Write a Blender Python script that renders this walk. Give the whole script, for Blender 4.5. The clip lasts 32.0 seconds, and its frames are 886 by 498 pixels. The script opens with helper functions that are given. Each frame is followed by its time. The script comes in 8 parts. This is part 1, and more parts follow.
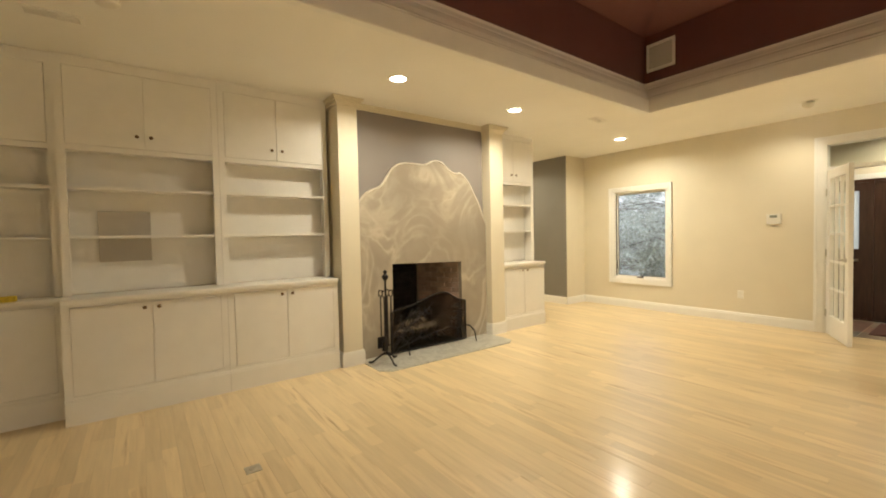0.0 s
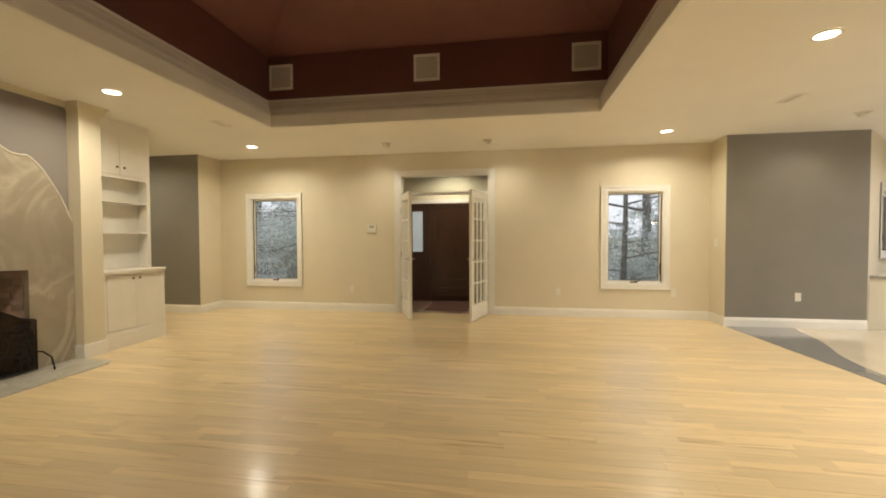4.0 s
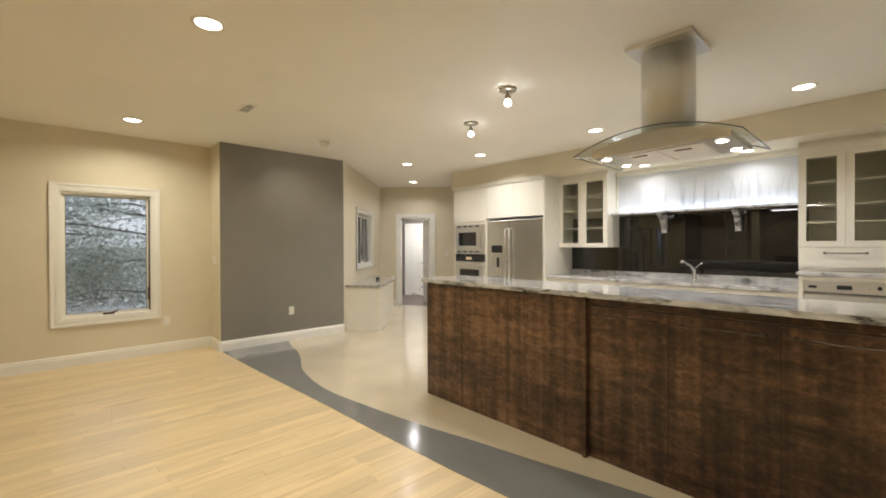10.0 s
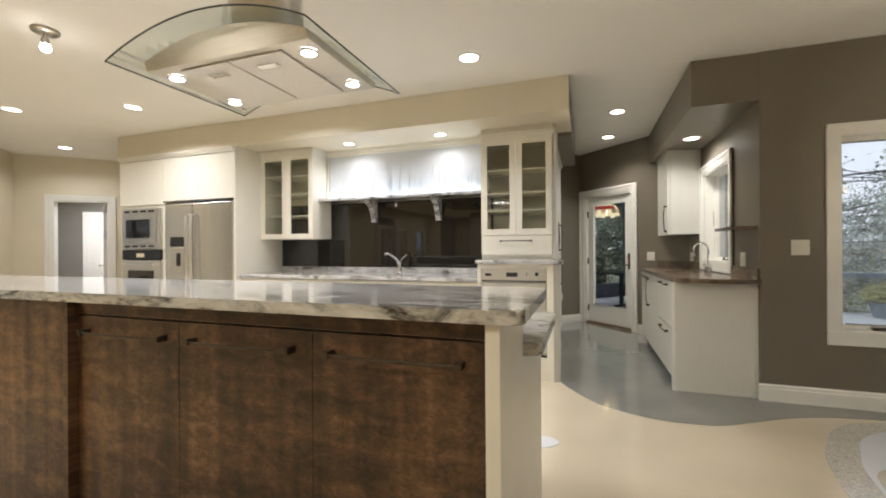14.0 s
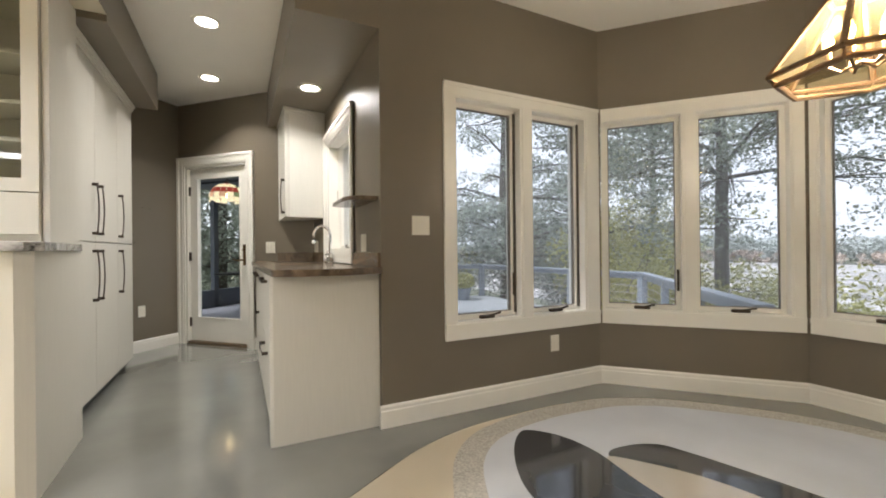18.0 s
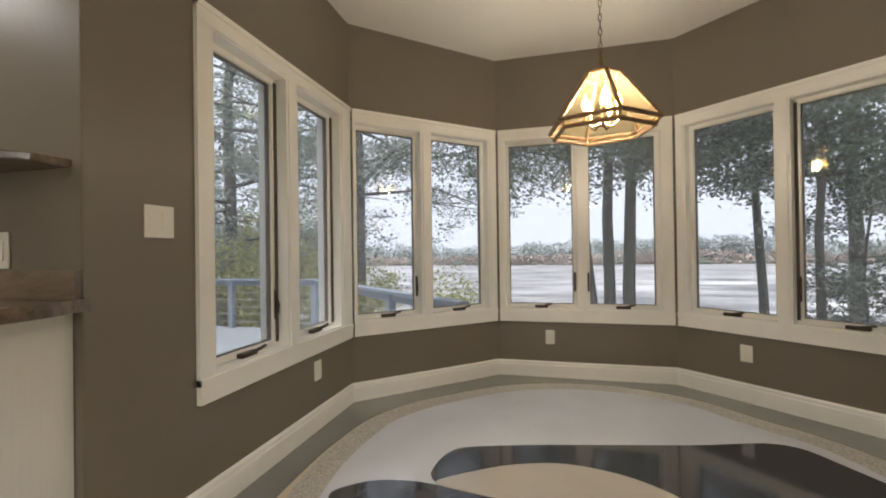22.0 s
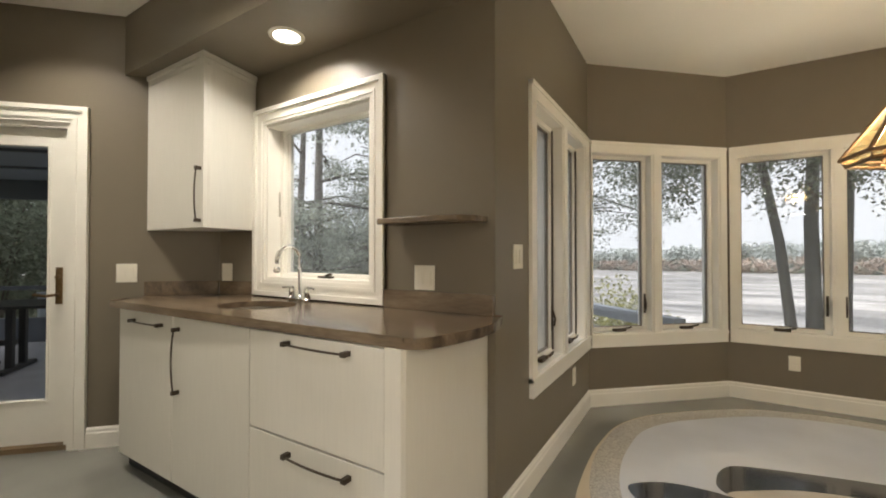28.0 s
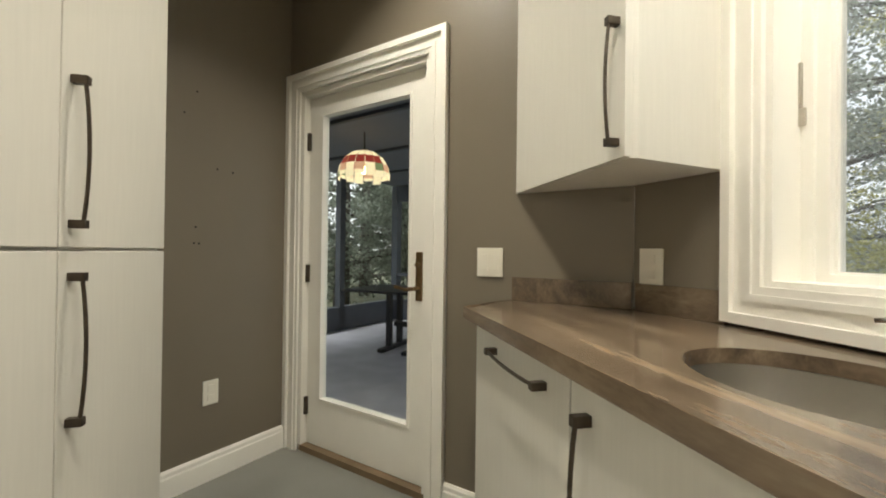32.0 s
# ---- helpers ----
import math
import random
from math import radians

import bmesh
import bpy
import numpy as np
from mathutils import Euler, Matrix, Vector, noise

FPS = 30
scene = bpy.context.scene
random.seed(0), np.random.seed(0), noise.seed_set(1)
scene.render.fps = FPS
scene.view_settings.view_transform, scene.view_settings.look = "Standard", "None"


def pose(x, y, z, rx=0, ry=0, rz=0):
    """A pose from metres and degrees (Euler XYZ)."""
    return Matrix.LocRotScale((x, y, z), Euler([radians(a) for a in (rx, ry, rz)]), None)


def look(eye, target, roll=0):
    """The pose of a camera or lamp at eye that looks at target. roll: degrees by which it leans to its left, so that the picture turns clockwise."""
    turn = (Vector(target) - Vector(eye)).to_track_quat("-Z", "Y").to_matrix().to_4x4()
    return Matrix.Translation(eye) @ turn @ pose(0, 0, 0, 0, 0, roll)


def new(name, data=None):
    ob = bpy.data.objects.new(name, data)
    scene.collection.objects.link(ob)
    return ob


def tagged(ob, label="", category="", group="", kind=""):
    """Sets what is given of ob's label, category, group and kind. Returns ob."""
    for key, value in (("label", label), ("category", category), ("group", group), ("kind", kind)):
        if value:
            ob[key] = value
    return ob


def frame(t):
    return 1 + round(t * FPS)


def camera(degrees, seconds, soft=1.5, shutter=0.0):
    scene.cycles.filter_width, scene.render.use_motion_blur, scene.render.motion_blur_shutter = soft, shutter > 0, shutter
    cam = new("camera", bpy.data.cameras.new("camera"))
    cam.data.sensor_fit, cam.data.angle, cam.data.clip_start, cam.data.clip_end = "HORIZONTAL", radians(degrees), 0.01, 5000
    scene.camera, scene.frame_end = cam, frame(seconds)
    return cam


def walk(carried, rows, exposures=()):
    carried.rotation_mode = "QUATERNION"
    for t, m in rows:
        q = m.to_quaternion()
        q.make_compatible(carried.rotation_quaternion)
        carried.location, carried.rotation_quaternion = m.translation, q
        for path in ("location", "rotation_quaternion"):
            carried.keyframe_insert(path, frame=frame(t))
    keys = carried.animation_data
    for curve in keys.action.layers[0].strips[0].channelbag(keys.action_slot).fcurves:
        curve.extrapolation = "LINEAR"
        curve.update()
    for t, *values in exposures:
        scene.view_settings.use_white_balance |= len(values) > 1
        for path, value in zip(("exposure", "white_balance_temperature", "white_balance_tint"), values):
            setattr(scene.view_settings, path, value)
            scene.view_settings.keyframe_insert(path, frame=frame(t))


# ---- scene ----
cam = camera(94.4, 32.0, 1.9)
PATH = [
    (0, (0.198, -0.036, 1.322), (1.388, 1.57, 1.257), -1.2),
    (0.5, (0.178, -0.041, 1.307), (1.543, 1.419, 1.242), -1.0),
    (1, (0.156, -0.06, 1.304), (1.669, 1.247, 1.239), -0.8),
    (1.5, (0.151, -0.091, 1.287), (1.786, 1.059, 1.228), -0.8),
    (2, (0.162, -0.179, 1.308), (1.898, 0.812, 1.245), -0.7),
    (2.5, (0.159, -0.277, 1.313), (1.983, 0.54, 1.25), -0.7),
    (3, (0.147, -0.346, 1.272), (2.038, 0.303, 1.219), -0.6),
    (3.5, (0.144, -0.443, 1.265), (2.085, 0.038, 1.212), -0.5),
    (4, (0.176, -0.601, 1.288), (2.151, -0.287, 1.234), -0.2),
    (4.5, (0.145, -0.624, 1.286), (2.142, -0.527, 1.232), -0.3),
    (6.5, (0.299, -1.144, 1.223), (2.224, -1.687, 1.217), -0.2),
    (7, (0.387, -1.27, 1.292), (2.272, -1.939, 1.275), -0.1),
    (7.5, (0.45, -1.398, 1.312), (2.292, -2.178, 1.296), -0.1),
    (8, (0.532, -1.534, 1.324), (2.308, -2.454, 1.308), 0.1),
    (8.5, (0.645, -1.674, 1.354), (2.332, -2.748, 1.338), -0.1),
    (9, (0.692, -1.875, 1.341), (2.294, -3.071, 1.332), -0.3),
    (9.5, (0.691, -2.047, 1.386), (2.235, -3.318, 1.368), -0.1),
    (10, (0.727, -2.212, 1.364), (2.201, -3.563, 1.352), -0.2),
    (10.5, (0.752, -2.369, 1.351), (2.143, -3.806, 1.346), -0.3),
    (11, (0.716, -2.571, 1.344), (2.043, -4.067, 1.336), -0.3),
    (11.5, (0.646, -2.769, 1.324), (1.919, -4.311, 1.317), -0.3),
    (12, (0.621, -2.966, 1.297), (1.806, -4.578, 1.298), -0.2),
    (12.5, (0.594, -3.139, 1.28), (1.668, -4.826, 1.282), -0.4),
    (13, (0.515, -3.341, 1.26), (1.489, -5.087, 1.259), -0.4),
    (13.5, (0.454, -3.55, 1.232), (1.3, -5.362, 1.231), -0.4),
    (14, (0.374, -3.755, 1.204), (1.028, -5.646, 1.206), -0.4),
    (14.5, (0.336, -3.93, 1.178), (0.81, -5.873, 1.181), -0.5),
    (16.5, (-0.029, -4.734, 1.068), (-0.3, -6.716, 1.079), -0.5),
    (17, (-0.111, -4.92, 1.073), (-0.554, -6.87, 1.076), -0.4),
    (17.5, (-0.114, -5.095, 1.059), (-0.773, -6.983, 1.066), -0.5),
    (18, (-0.182, -5.292, 1.05), (-1.071, -7.083, 1.053), -0.6),
    (18.5, (-0.211, -5.491, 1.046), (-1.292, -7.173, 1.049), -0.6),
    (19, (-0.226, -5.665, 1.045), (-1.48, -7.223, 1.048), -0.5),
    (20, (-0.265, -5.97, 1.034), (-1.867, -7.167, 1.029), -0.5),
    (21, (-0.173, -6.203, 1.039), (-2.019, -6.971, 1.037), -0.5),
    (22, (0.016, -6.251, 1.077), (-1.924, -6.736, 1.089), -0.8),
    (23, (0.354, -6.307, 1.165), (-1.601, -6.731, 1.173), -0.8),
    (24, (0.662, -6.35, 1.225), (-1.307, -6.702, 1.237), -0.6),
    (24.5, (0.823, -6.345, 1.231), (-1.148, -6.686, 1.25), -0.6),
    (26.5, (1.001, -6.618, 1.227), (-0.938, -7.105, 1.251), -0.6),
    (27, (0.936, -6.687, 1.23), (-0.94, -7.381, 1.242), -0.4),
    (27.5, (0.799, -6.771, 1.223), (-0.993, -7.658, 1.25), -0.0),
    (28, (0.691, -6.882, 1.21), (-1.01, -7.934, 1.237), -0.0),
    (28.5, (0.584, -7.021, 1.188), (-1.028, -8.205, 1.213), 0.1),
    (29, (0.462, -7.163, 1.183), (-1.012, -8.515, 1.205), 0.1),
    (29.5, (0.322, -7.308, 1.183), (-1.001, -8.808, 1.215), 0.7),
    (30, (0.212, -7.456, 1.169), (-0.911, -9.111, 1.181), 0.1),
    (30.5, (0.196, -7.671, 1.176), (-0.748, -9.434, 1.18), 0.7),
    (31, (0.123, -7.897, 1.161), (-0.598, -9.762, 1.169), 0.0),
    (31.5, (0.096, -8.131, 1.169), (-0.457, -10.054, 1.178), 0.7),
    (32, (0.069, -8.377, 1.132), (-0.356, -10.331, 1.146), 0.7),
]
walk(cam, [(t, look(eye, target, roll)) for t, eye, target, roll in PATH], [(0.0, 0.86, 6500, 12), (1.5, 0.64, 6500, 12), (4.0, 0.28, 6500, 13), (7.0, 0.06, 6450, 13), (9.0, -0.04, 6300, 12), (12.0, 0.0, 6150, 12), (13.0, 0.10, 6100, 12), (16.0, 0.26, 6000, 12), (18.0, 0.50, 6050, 13), (20.0, 0.37, 6050, 14), (22.0, 0.28, 6100, 14), (24.0, 0.28, 6150, 15), (27.0, 0.25, 6450, 12), (29.0, 0.31, 6650, 12), (31.0, 0.34, 6500, 9), (32.0, 0.42, 6500, 8)])
# ---- world and light ----
world = bpy.data.worlds.new("overcast_dusk")
scene.world = world
world.use_nodes = True
wn = world.node_tree
wn.nodes.clear()
w_out = wn.nodes.new("ShaderNodeOutputWorld")
w_bg = wn.nodes.new("ShaderNodeBackground")
w_sky = wn.nodes.new("ShaderNodeTexSky")
w_sky.sky_type = 'NISHITA'
w_sky.sun_disc = False
w_sky.sun_elevation = radians(66)
w_sky.sun_rotation = radians(105)
w_sky.air_density, w_sky.dust_density, w_sky.ozone_density = 1.0, 6.0, 1.0
w_mix = wn.nodes.new("ShaderNodeMix")
w_mix.data_type = 'RGBA'
w_mix.inputs[0].default_value = 0.86
w_mix.inputs[7].default_value = (10.0, 10.1, 10.4, 1)
wn.links.new(w_sky.outputs[0], w_mix.inputs[6])
wn.links.new(w_mix.outputs[2], w_bg.inputs[0])
w_bg.inputs[1].default_value = 0.128
wn.links.new(w_bg.outputs[0], w_out.inputs[0])
sun_data = bpy.data.lights.new("sun", 'SUN')
sun_data.energy, sun_data.angle, sun_data.color = 3.0, radians(20), (1, 0.97, 0.93)
sun = new("sun", sun_data)
sun.matrix_world = pose(0, 0, 30, 24, 0, 75)


def downlamp(x, y, z, watts, color, radius=0.07, spread=150):
    d = bpy.data.lights.new("downlight_lamp", 'AREA')
    d.shape, d.size, d.energy, d.color, d.spread = 'DISK', 2 * radius, watts, color, radians(spread)
    ob = new("downlight_lamp", d)
    ob.matrix_world = pose(x, y, z)
    return ob


WARM, SOFT, COOL = (1.0, 0.915, 0.70), (1.0, 0.965, 0.93), (0.80, 0.90, 1.0)

# ---- materials ----


def material(name, color, rough=0.5, metal=0.0, var=0.08, scale=6.0, bump=0.0, bump_scale=60.0, spec=0.5, coat=0.0, stretch=(1, 1, 1), var2=0.0, scale2=0.8, rnd=0.0, coat_rough=0.1):
    m = bpy.data.materials.new(name)
    m.use_nodes = True
    nt = m.node_tree
    b = nt.nodes["Principled BSDF"]
    b.inputs["Roughness"].default_value = rough
    b.inputs["Metallic"].default_value = metal
    b.inputs["Specular IOR Level"].default_value = spec
    b.inputs["Coat Weight"].default_value = coat
    b.inputs["Coat Roughness"].default_value = coat_rough
    mp = nt.nodes.new("ShaderNodeMapping")
    mp.inputs["Scale"].default_value = stretch
    geo = nt.nodes.new("ShaderNodeNewGeometry")
    nt.links.new(geo.outputs["Position"], mp.inputs[0])
    n1 = nt.nodes.new("ShaderNodeTexNoise")
    n1.inputs["Scale"].default_value, n1.inputs["Detail"].default_value = scale, 6
    nt.links.new(mp.outputs[0], n1.inputs["Vector"])
    ramp = nt.nodes.new("ShaderNodeValToRGB")
    ramp.color_ramp.elements[0].position, ramp.color_ramp.elements[1].position = 0.3, 0.7
    ramp.color_ramp.elements[0].color = (*[c * (1 - var) for c in color], 1)
    ramp.color_ramp.elements[1].color = (*[min(1, c * (1 + var)) for c in color], 1)
    nt.links.new(n1.outputs[0], ramp.inputs[0])
    last = ramp.outputs[0]
    if var2 or rnd:
        hsv = nt.nodes.new("ShaderNodeHueSaturation")
        nt.links.new(last, hsv.inputs["Color"])
        add = nt.nodes.new("ShaderNodeMath")
        add.operation = 'ADD'
        n2 = nt.nodes.new("ShaderNodeTexNoise")
        n2.inputs["Scale"].default_value, n2.inputs["Detail"].default_value = scale2, 3
        nt.links.new(geo.outputs["Position"], n2.inputs["Vector"])
        mr = nt.nodes.new("ShaderNodeMapRange")
        mr.inputs[1].default_value, mr.inputs[2].default_value = 0.3, 0.7
        mr.inputs[3].default_value, mr.inputs[4].default_value = 1 - var2, 1 + var2
        nt.links.new(n2.outputs[0], mr.inputs[0])
        oi = nt.nodes.new("ShaderNodeObjectInfo")
        mr2 = nt.nodes.new("ShaderNodeMapRange")
        mr2.inputs[3].default_value, mr2.inputs[4].default_value = -rnd, rnd
        nt.links.new(oi.outputs["Random"], mr2.inputs[0])
        nt.links.new(mr.outputs[0], add.inputs[0])
        nt.links.new(mr2.outputs[0], add.inputs[1])
        nt.links.new(add.outputs[0], hsv.inputs["Value"])
        last = hsv.outputs[0]
    nt.links.new(last, b.inputs["Base Color"])
    if bump:
        n3 = nt.nodes.new("ShaderNodeTexNoise")
        n3.inputs["Scale"].default_value, n3.inputs["Detail"].default_value = bump_scale, 4
        nt.links.new(mp.outputs[0], n3.inputs["Vector"])
        bp = nt.nodes.new("ShaderNodeBump")
        bp.inputs["Strength"].default_value, bp.inputs["Distance"].default_value = bump, 0.004
        nt.links.new(n3.outputs[0], bp.inputs["Height"])
        nt.links.new(bp.outputs[0], b.inputs["Normal"])
    return m


def glowing(name, color, strength):
    m = bpy.data.materials.new(name)
    m.use_nodes = True
    b = m.node_tree.nodes["Principled BSDF"]
    b.inputs["Base Color"].default_value = (*color, 1)
    b.inputs["Emission Color"].default_value = (*color, 1)
    b.inputs["Emission Strength"].default_value = strength
    return m


def clear_glass(name, tint=(0.96, 0.98, 0.97), rough=0.0, gloss=1.0, haze_share=0.0, veil_color=(0.9, 0.92, 0.95)):
    m = bpy.data.materials.new(name)
    m.use_nodes = True
    nt = m.node_tree
    nt.nodes.clear()
    out = nt.nodes.new("ShaderNodeOutputMaterial")
    mix = nt.nodes.new("ShaderNodeMixShader")
    tr = nt.nodes.new("ShaderNodeBsdfTransparent")
    tr.inputs[0].default_value = (*tint, 1)
    gl = nt.nodes.new("ShaderNodeBsdfGlossy")
    gl.inputs["Roughness"].default_value = rough
    gl.inputs[0].default_value = (gloss, gloss, gloss, 1)
    lw = nt.nodes.new("ShaderNodeLayerWeight")
    lw.inputs[0].default_value = 0.5
    pw = nt.nodes.new("ShaderNodeMath")
    pw.operation = 'POWER'
    pw.inputs[1].default_value = 4.5
    fr = nt.nodes.new("ShaderNodeMapRange")
    fr.inputs[3].default_value, fr.inputs[4].default_value = 0.025, 0.7
    nt.links.new(lw.outputs["Facing"], pw.inputs[0])
    nt.links.new(pw.outputs[0], fr.inputs[0])
    nt.links.new(fr.outputs[0], mix.inputs[0])
    nt.links.new(tr.outputs[0], mix.inputs[1])
    nt.links.new(gl.outputs[0], mix.inputs[2])
    last = mix.outputs[0]
    # Translucent veil mixed over the glass, a made-up haze or glow.
    if haze_share:
        veil = nt.nodes.new("ShaderNodeMixShader")
        veil.inputs[0].default_value = haze_share
        tl = nt.nodes.new("ShaderNodeBsdfTranslucent")
        tl.inputs[0].default_value = (*veil_color, 1)
        nt.links.new(last, veil.inputs[1])
        nt.links.new(tl.outputs[0], veil.inputs[2])
        last = veil.outputs[0]
    nt.links.new(last, out.inputs[0])
    return m


def veined(name, base, vein, scale, rough=0.15, distortion=3.0, width=0.55, coat=0.3, second=None, detail=8, bump=0.0, stretch=(1, 1, 1)):
    """Stone with wandering veins."""
    m = material(name, base, rough=rough, coat=coat, var=0.08, scale=scale * 4, bump=bump, bump_scale=18)
    nt = m.node_tree
    b = nt.nodes["Principled BSDF"]
    old = b.inputs["Base Color"].links[0].from_socket
    geo = nt.nodes.new("ShaderNodeNewGeometry")
    mp = nt.nodes.new("ShaderNodeMapping")
    mp.inputs["Scale"].default_value = stretch
    nt.links.new(geo.outputs["Position"], mp.inputs[0])
    n = nt.nodes.new("ShaderNodeTexNoise")
    n.inputs["Scale"].default_value, n.inputs["Detail"].default_value, n.inputs["Distortion"].default_value = scale, detail, distortion
    nt.links.new(mp.outputs[0], n.inputs["Vector"])
    r = nt.nodes.new("ShaderNodeValToRGB")
    e = r.color_ramp.elements
    e[0].position, e[0].color = width - 0.10, (0, 0, 0, 1)
    e[1].position, e[1].color = width, (1, 1, 1, 1)
    r.color_ramp.elements.new(width + 0.09).color = (0, 0, 0, 1)
    nt.links.new(n.outputs[0], r.inputs[0])
    mix = nt.nodes.new("ShaderNodeMix")
    mix.data_type = 'RGBA'
    nt.links.new(r.outputs[0], mix.inputs[0])
    nt.links.new(old, mix.inputs[6])
    mix.inputs[7].default_value = (*vein, 1)
    last = mix.outputs[2]
    if second:
        n2 = nt.nodes.new("ShaderNodeTexNoise")
        n2.inputs["Scale"].default_value, n2.inputs["Detail"].default_value, n2.inputs["Distortion"].default_value = scale * 0.45, 5, 1.5
        nt.links.new(mp.outputs[0], n2.inputs["Vector"])
        r2 = nt.nodes.new("ShaderNodeValToRGB")
        r2.color_ramp.elements[0].position, r2.color_ramp.elements[1].position = 0.5, 0.68
        nt.links.new(n2.outputs[0], r2.inputs[0])
        mix2 = nt.nodes.new("ShaderNodeMix")
        mix2.data_type = 'RGBA'
        nt.links.new(r2.outputs[0], mix2.inputs[0])
        nt.links.new(last, mix2.inputs[6])
        mix2.inputs[7].default_value = (*second, 1)
        last = mix2.outputs[2]
    nt.links.new(last, b.inputs["Base Color"])
    return m


def mottled(name, stops, scale, detail, distortion, fine, fine_part, stretch, rough, coat, bump=0.0):
    """Stone or burl whose colour drifts through several stops, with a finer grain on top."""
    m = material(name, stops[1][1], rough=rough, coat=coat, bump=bump, bump_scale=fine)
    nt = m.node_tree
    b = nt.nodes["Principled BSDF"]
    geo = nt.nodes.new("ShaderNodeNewGeometry")
    mp = nt.nodes.new("ShaderNodeMapping")
    mp.inputs["Scale"].default_value = stretch
    nt.links.new(geo.outputs["Position"], mp.inputs[0])
    n = nt.nodes.new("ShaderNodeTexNoise")
    n.inputs["Scale"].default_value, n.inputs["Detail"].default_value, n.inputs["Distortion"].default_value = scale, detail, distortion
    n.inputs["Roughness"].default_value = 0.62
    nt.links.new(mp.outputs[0], n.inputs["Vector"])
    g = nt.nodes.new("ShaderNodeTexNoise")
    g.inputs["Scale"].default_value, g.inputs["Detail"].default_value, g.inputs["Distortion"].default_value = fine, 4, 0.8
    nt.links.new(mp.outputs[0], g.inputs["Vector"])
    mix = nt.nodes.new("ShaderNodeMix")
    mix.inputs[0].default_value = fine_part
    nt.links.new(n.outputs[0], mix.inputs[2])
    nt.links.new(g.outputs[0], mix.inputs[3])
    r = nt.nodes.new("ShaderNodeValToRGB")
    e = r.color_ramp.elements
    e[0].position, e[0].color = stops[0][0], (*stops[0][1], 1)
    e[1].position, e[1].color = stops[-1][0], (*stops[-1][1], 1)
    for p, c in stops[1:-1]:
        e.new(p).color = (*c, 1)
    nt.links.new(mix.outputs[0], r.inputs[0])
    nt.links.new(r.outputs[0], b.inputs["Base Color"])
    return m


CREAM = material("cream_wall_paint", (0.73, 0.662, 0.51), 0.55, var=0.02, scale=3, bump=0.06, bump_scale=220, var2=0.02)
TAUPE = material("taupe_wall_paint", (0.185, 0.158, 0.117), 0.42, var=0.03, scale=3, bump=0.06, bump_scale=220, var2=0.03)
GREIGE = material("greige_accent_paint", (0.235, 0.218, 0.188), 0.45, var=0.03, scale=3, bump=0.06, bump_scale=220, var2=0.03)
LILAC = material("lilac_grey_paint", (0.245, 0.215, 0.198), 0.5, var=0.03, scale=3, bump=0.06, bump_scale=220)
BURGUNDY = material("burgundy_paint", (0.14, 0.055, 0.050), 0.5, var=0.05, scale=3, bump=0.06, bump_scale=220)
MAROON = material("maroon_ceiling_paint", (0.215, 0.090, 0.080), 0.55, var=0.05, scale=3, bump=0.06, bump_scale=220)
CEIL = material("ceiling_paint", (0.89, 0.865, 0.80), 0.7, var=0.015, scale=2, bump=0.05, bump_scale=260, var2=0.015)
TRIM = material("white_trim_paint", (0.85, 0.83, 0.77), 0.35, var=0.02, scale=8, bump=0.03, bump_scale=90)
BUILTIN = material("white_cabinet_paint", (0.81, 0.78, 0.71), 0.4, var=0.02, scale=8, bump=0.03, bump_scale=90)
THERMO = material("white_woodgrain_laminate", (0.68, 0.66, 0.60), 0.42, var=0.022, scale=12, bump=0.03, bump_scale=40, stretch=(8, 8, 0.5))
KITCH = material("cream_cabinet_lacquer", (0.80, 0.765, 0.66), 0.32, var=0.015, scale=9, bump=0.02, bump_scale=40, stretch=(5, 5, 0.5))
PLASTIC = material("white_plastic", (0.8, 0.77, 0.68), 0.3, var=0.01)
BRONZE = material("dark_bronze", (0.085, 0.068, 0.052), 0.42, 0.8, var=0.2, scale=30)
IRON = material("black_wrought_iron", (0.03, 0.026, 0.023), 0.6, 0.7, var=0.3, scale=40, bump=0.2, bump_scale=80)
KNOB = material("antique_brass", (0.24, 0.16, 0.085), 0.35, 0.9, var=0.2, scale=60)
CHROME = material("chrome", (0.82, 0.82, 0.82), 0.06, 1.0, var=0.02)
SINKM = material("brushed_sink_steel", (0.66, 0.64, 0.60), 0.26, 1.0, var=0.05, scale=12)
NICKEL = material("satin_nickel", (0.55, 0.52, 0.46), 0.28, 1.0, var=0.05, scale=40)
STEEL = material("brushed_stainless", (0.70, 0.675, 0.63), 0.33, 1.0, var=0.05, scale=20, stretch=(0.3, 0.3, 14), bump=0.03, bump_scale=120)
SATIN = material("satin_stainless_sheet", (0.74, 0.72, 0.68), 0.40, 1.0, var=0.03, scale=3, stretch=(6, 6, 0.2))
FILTER = material("brushed_filter_mesh", (0.74, 0.71, 0.66), 0.55, 0.75, var=0.08, scale=160, bump=0.1, bump_scale=300)
STEELV = material("brushed_stainless_upright", (0.71, 0.705, 0.69), 0.25, 1.0, var=0.06, scale=3, stretch=(14, 14, 0.15), bump=0.06, bump_scale=6)
DARKGLASS = material("black_back_painted_glass", (0.014, 0.012, 0.010), 0.02, var=0.0, spec=0.6, coat=0.3, coat_rough=0.02)
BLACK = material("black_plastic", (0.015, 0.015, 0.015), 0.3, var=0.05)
BEAD = material("grey_brown_glazing_gasket", (0.20, 0.175, 0.145), 0.6, var=0.1)
EDGESTRIP = material("grey_brown_edge_strip", (0.105, 0.092, 0.078), 0.5, 0.3, var=0.1)
DARK = material("dark_void", (0.01, 0.009, 0.008), 0.8, var=0.1)
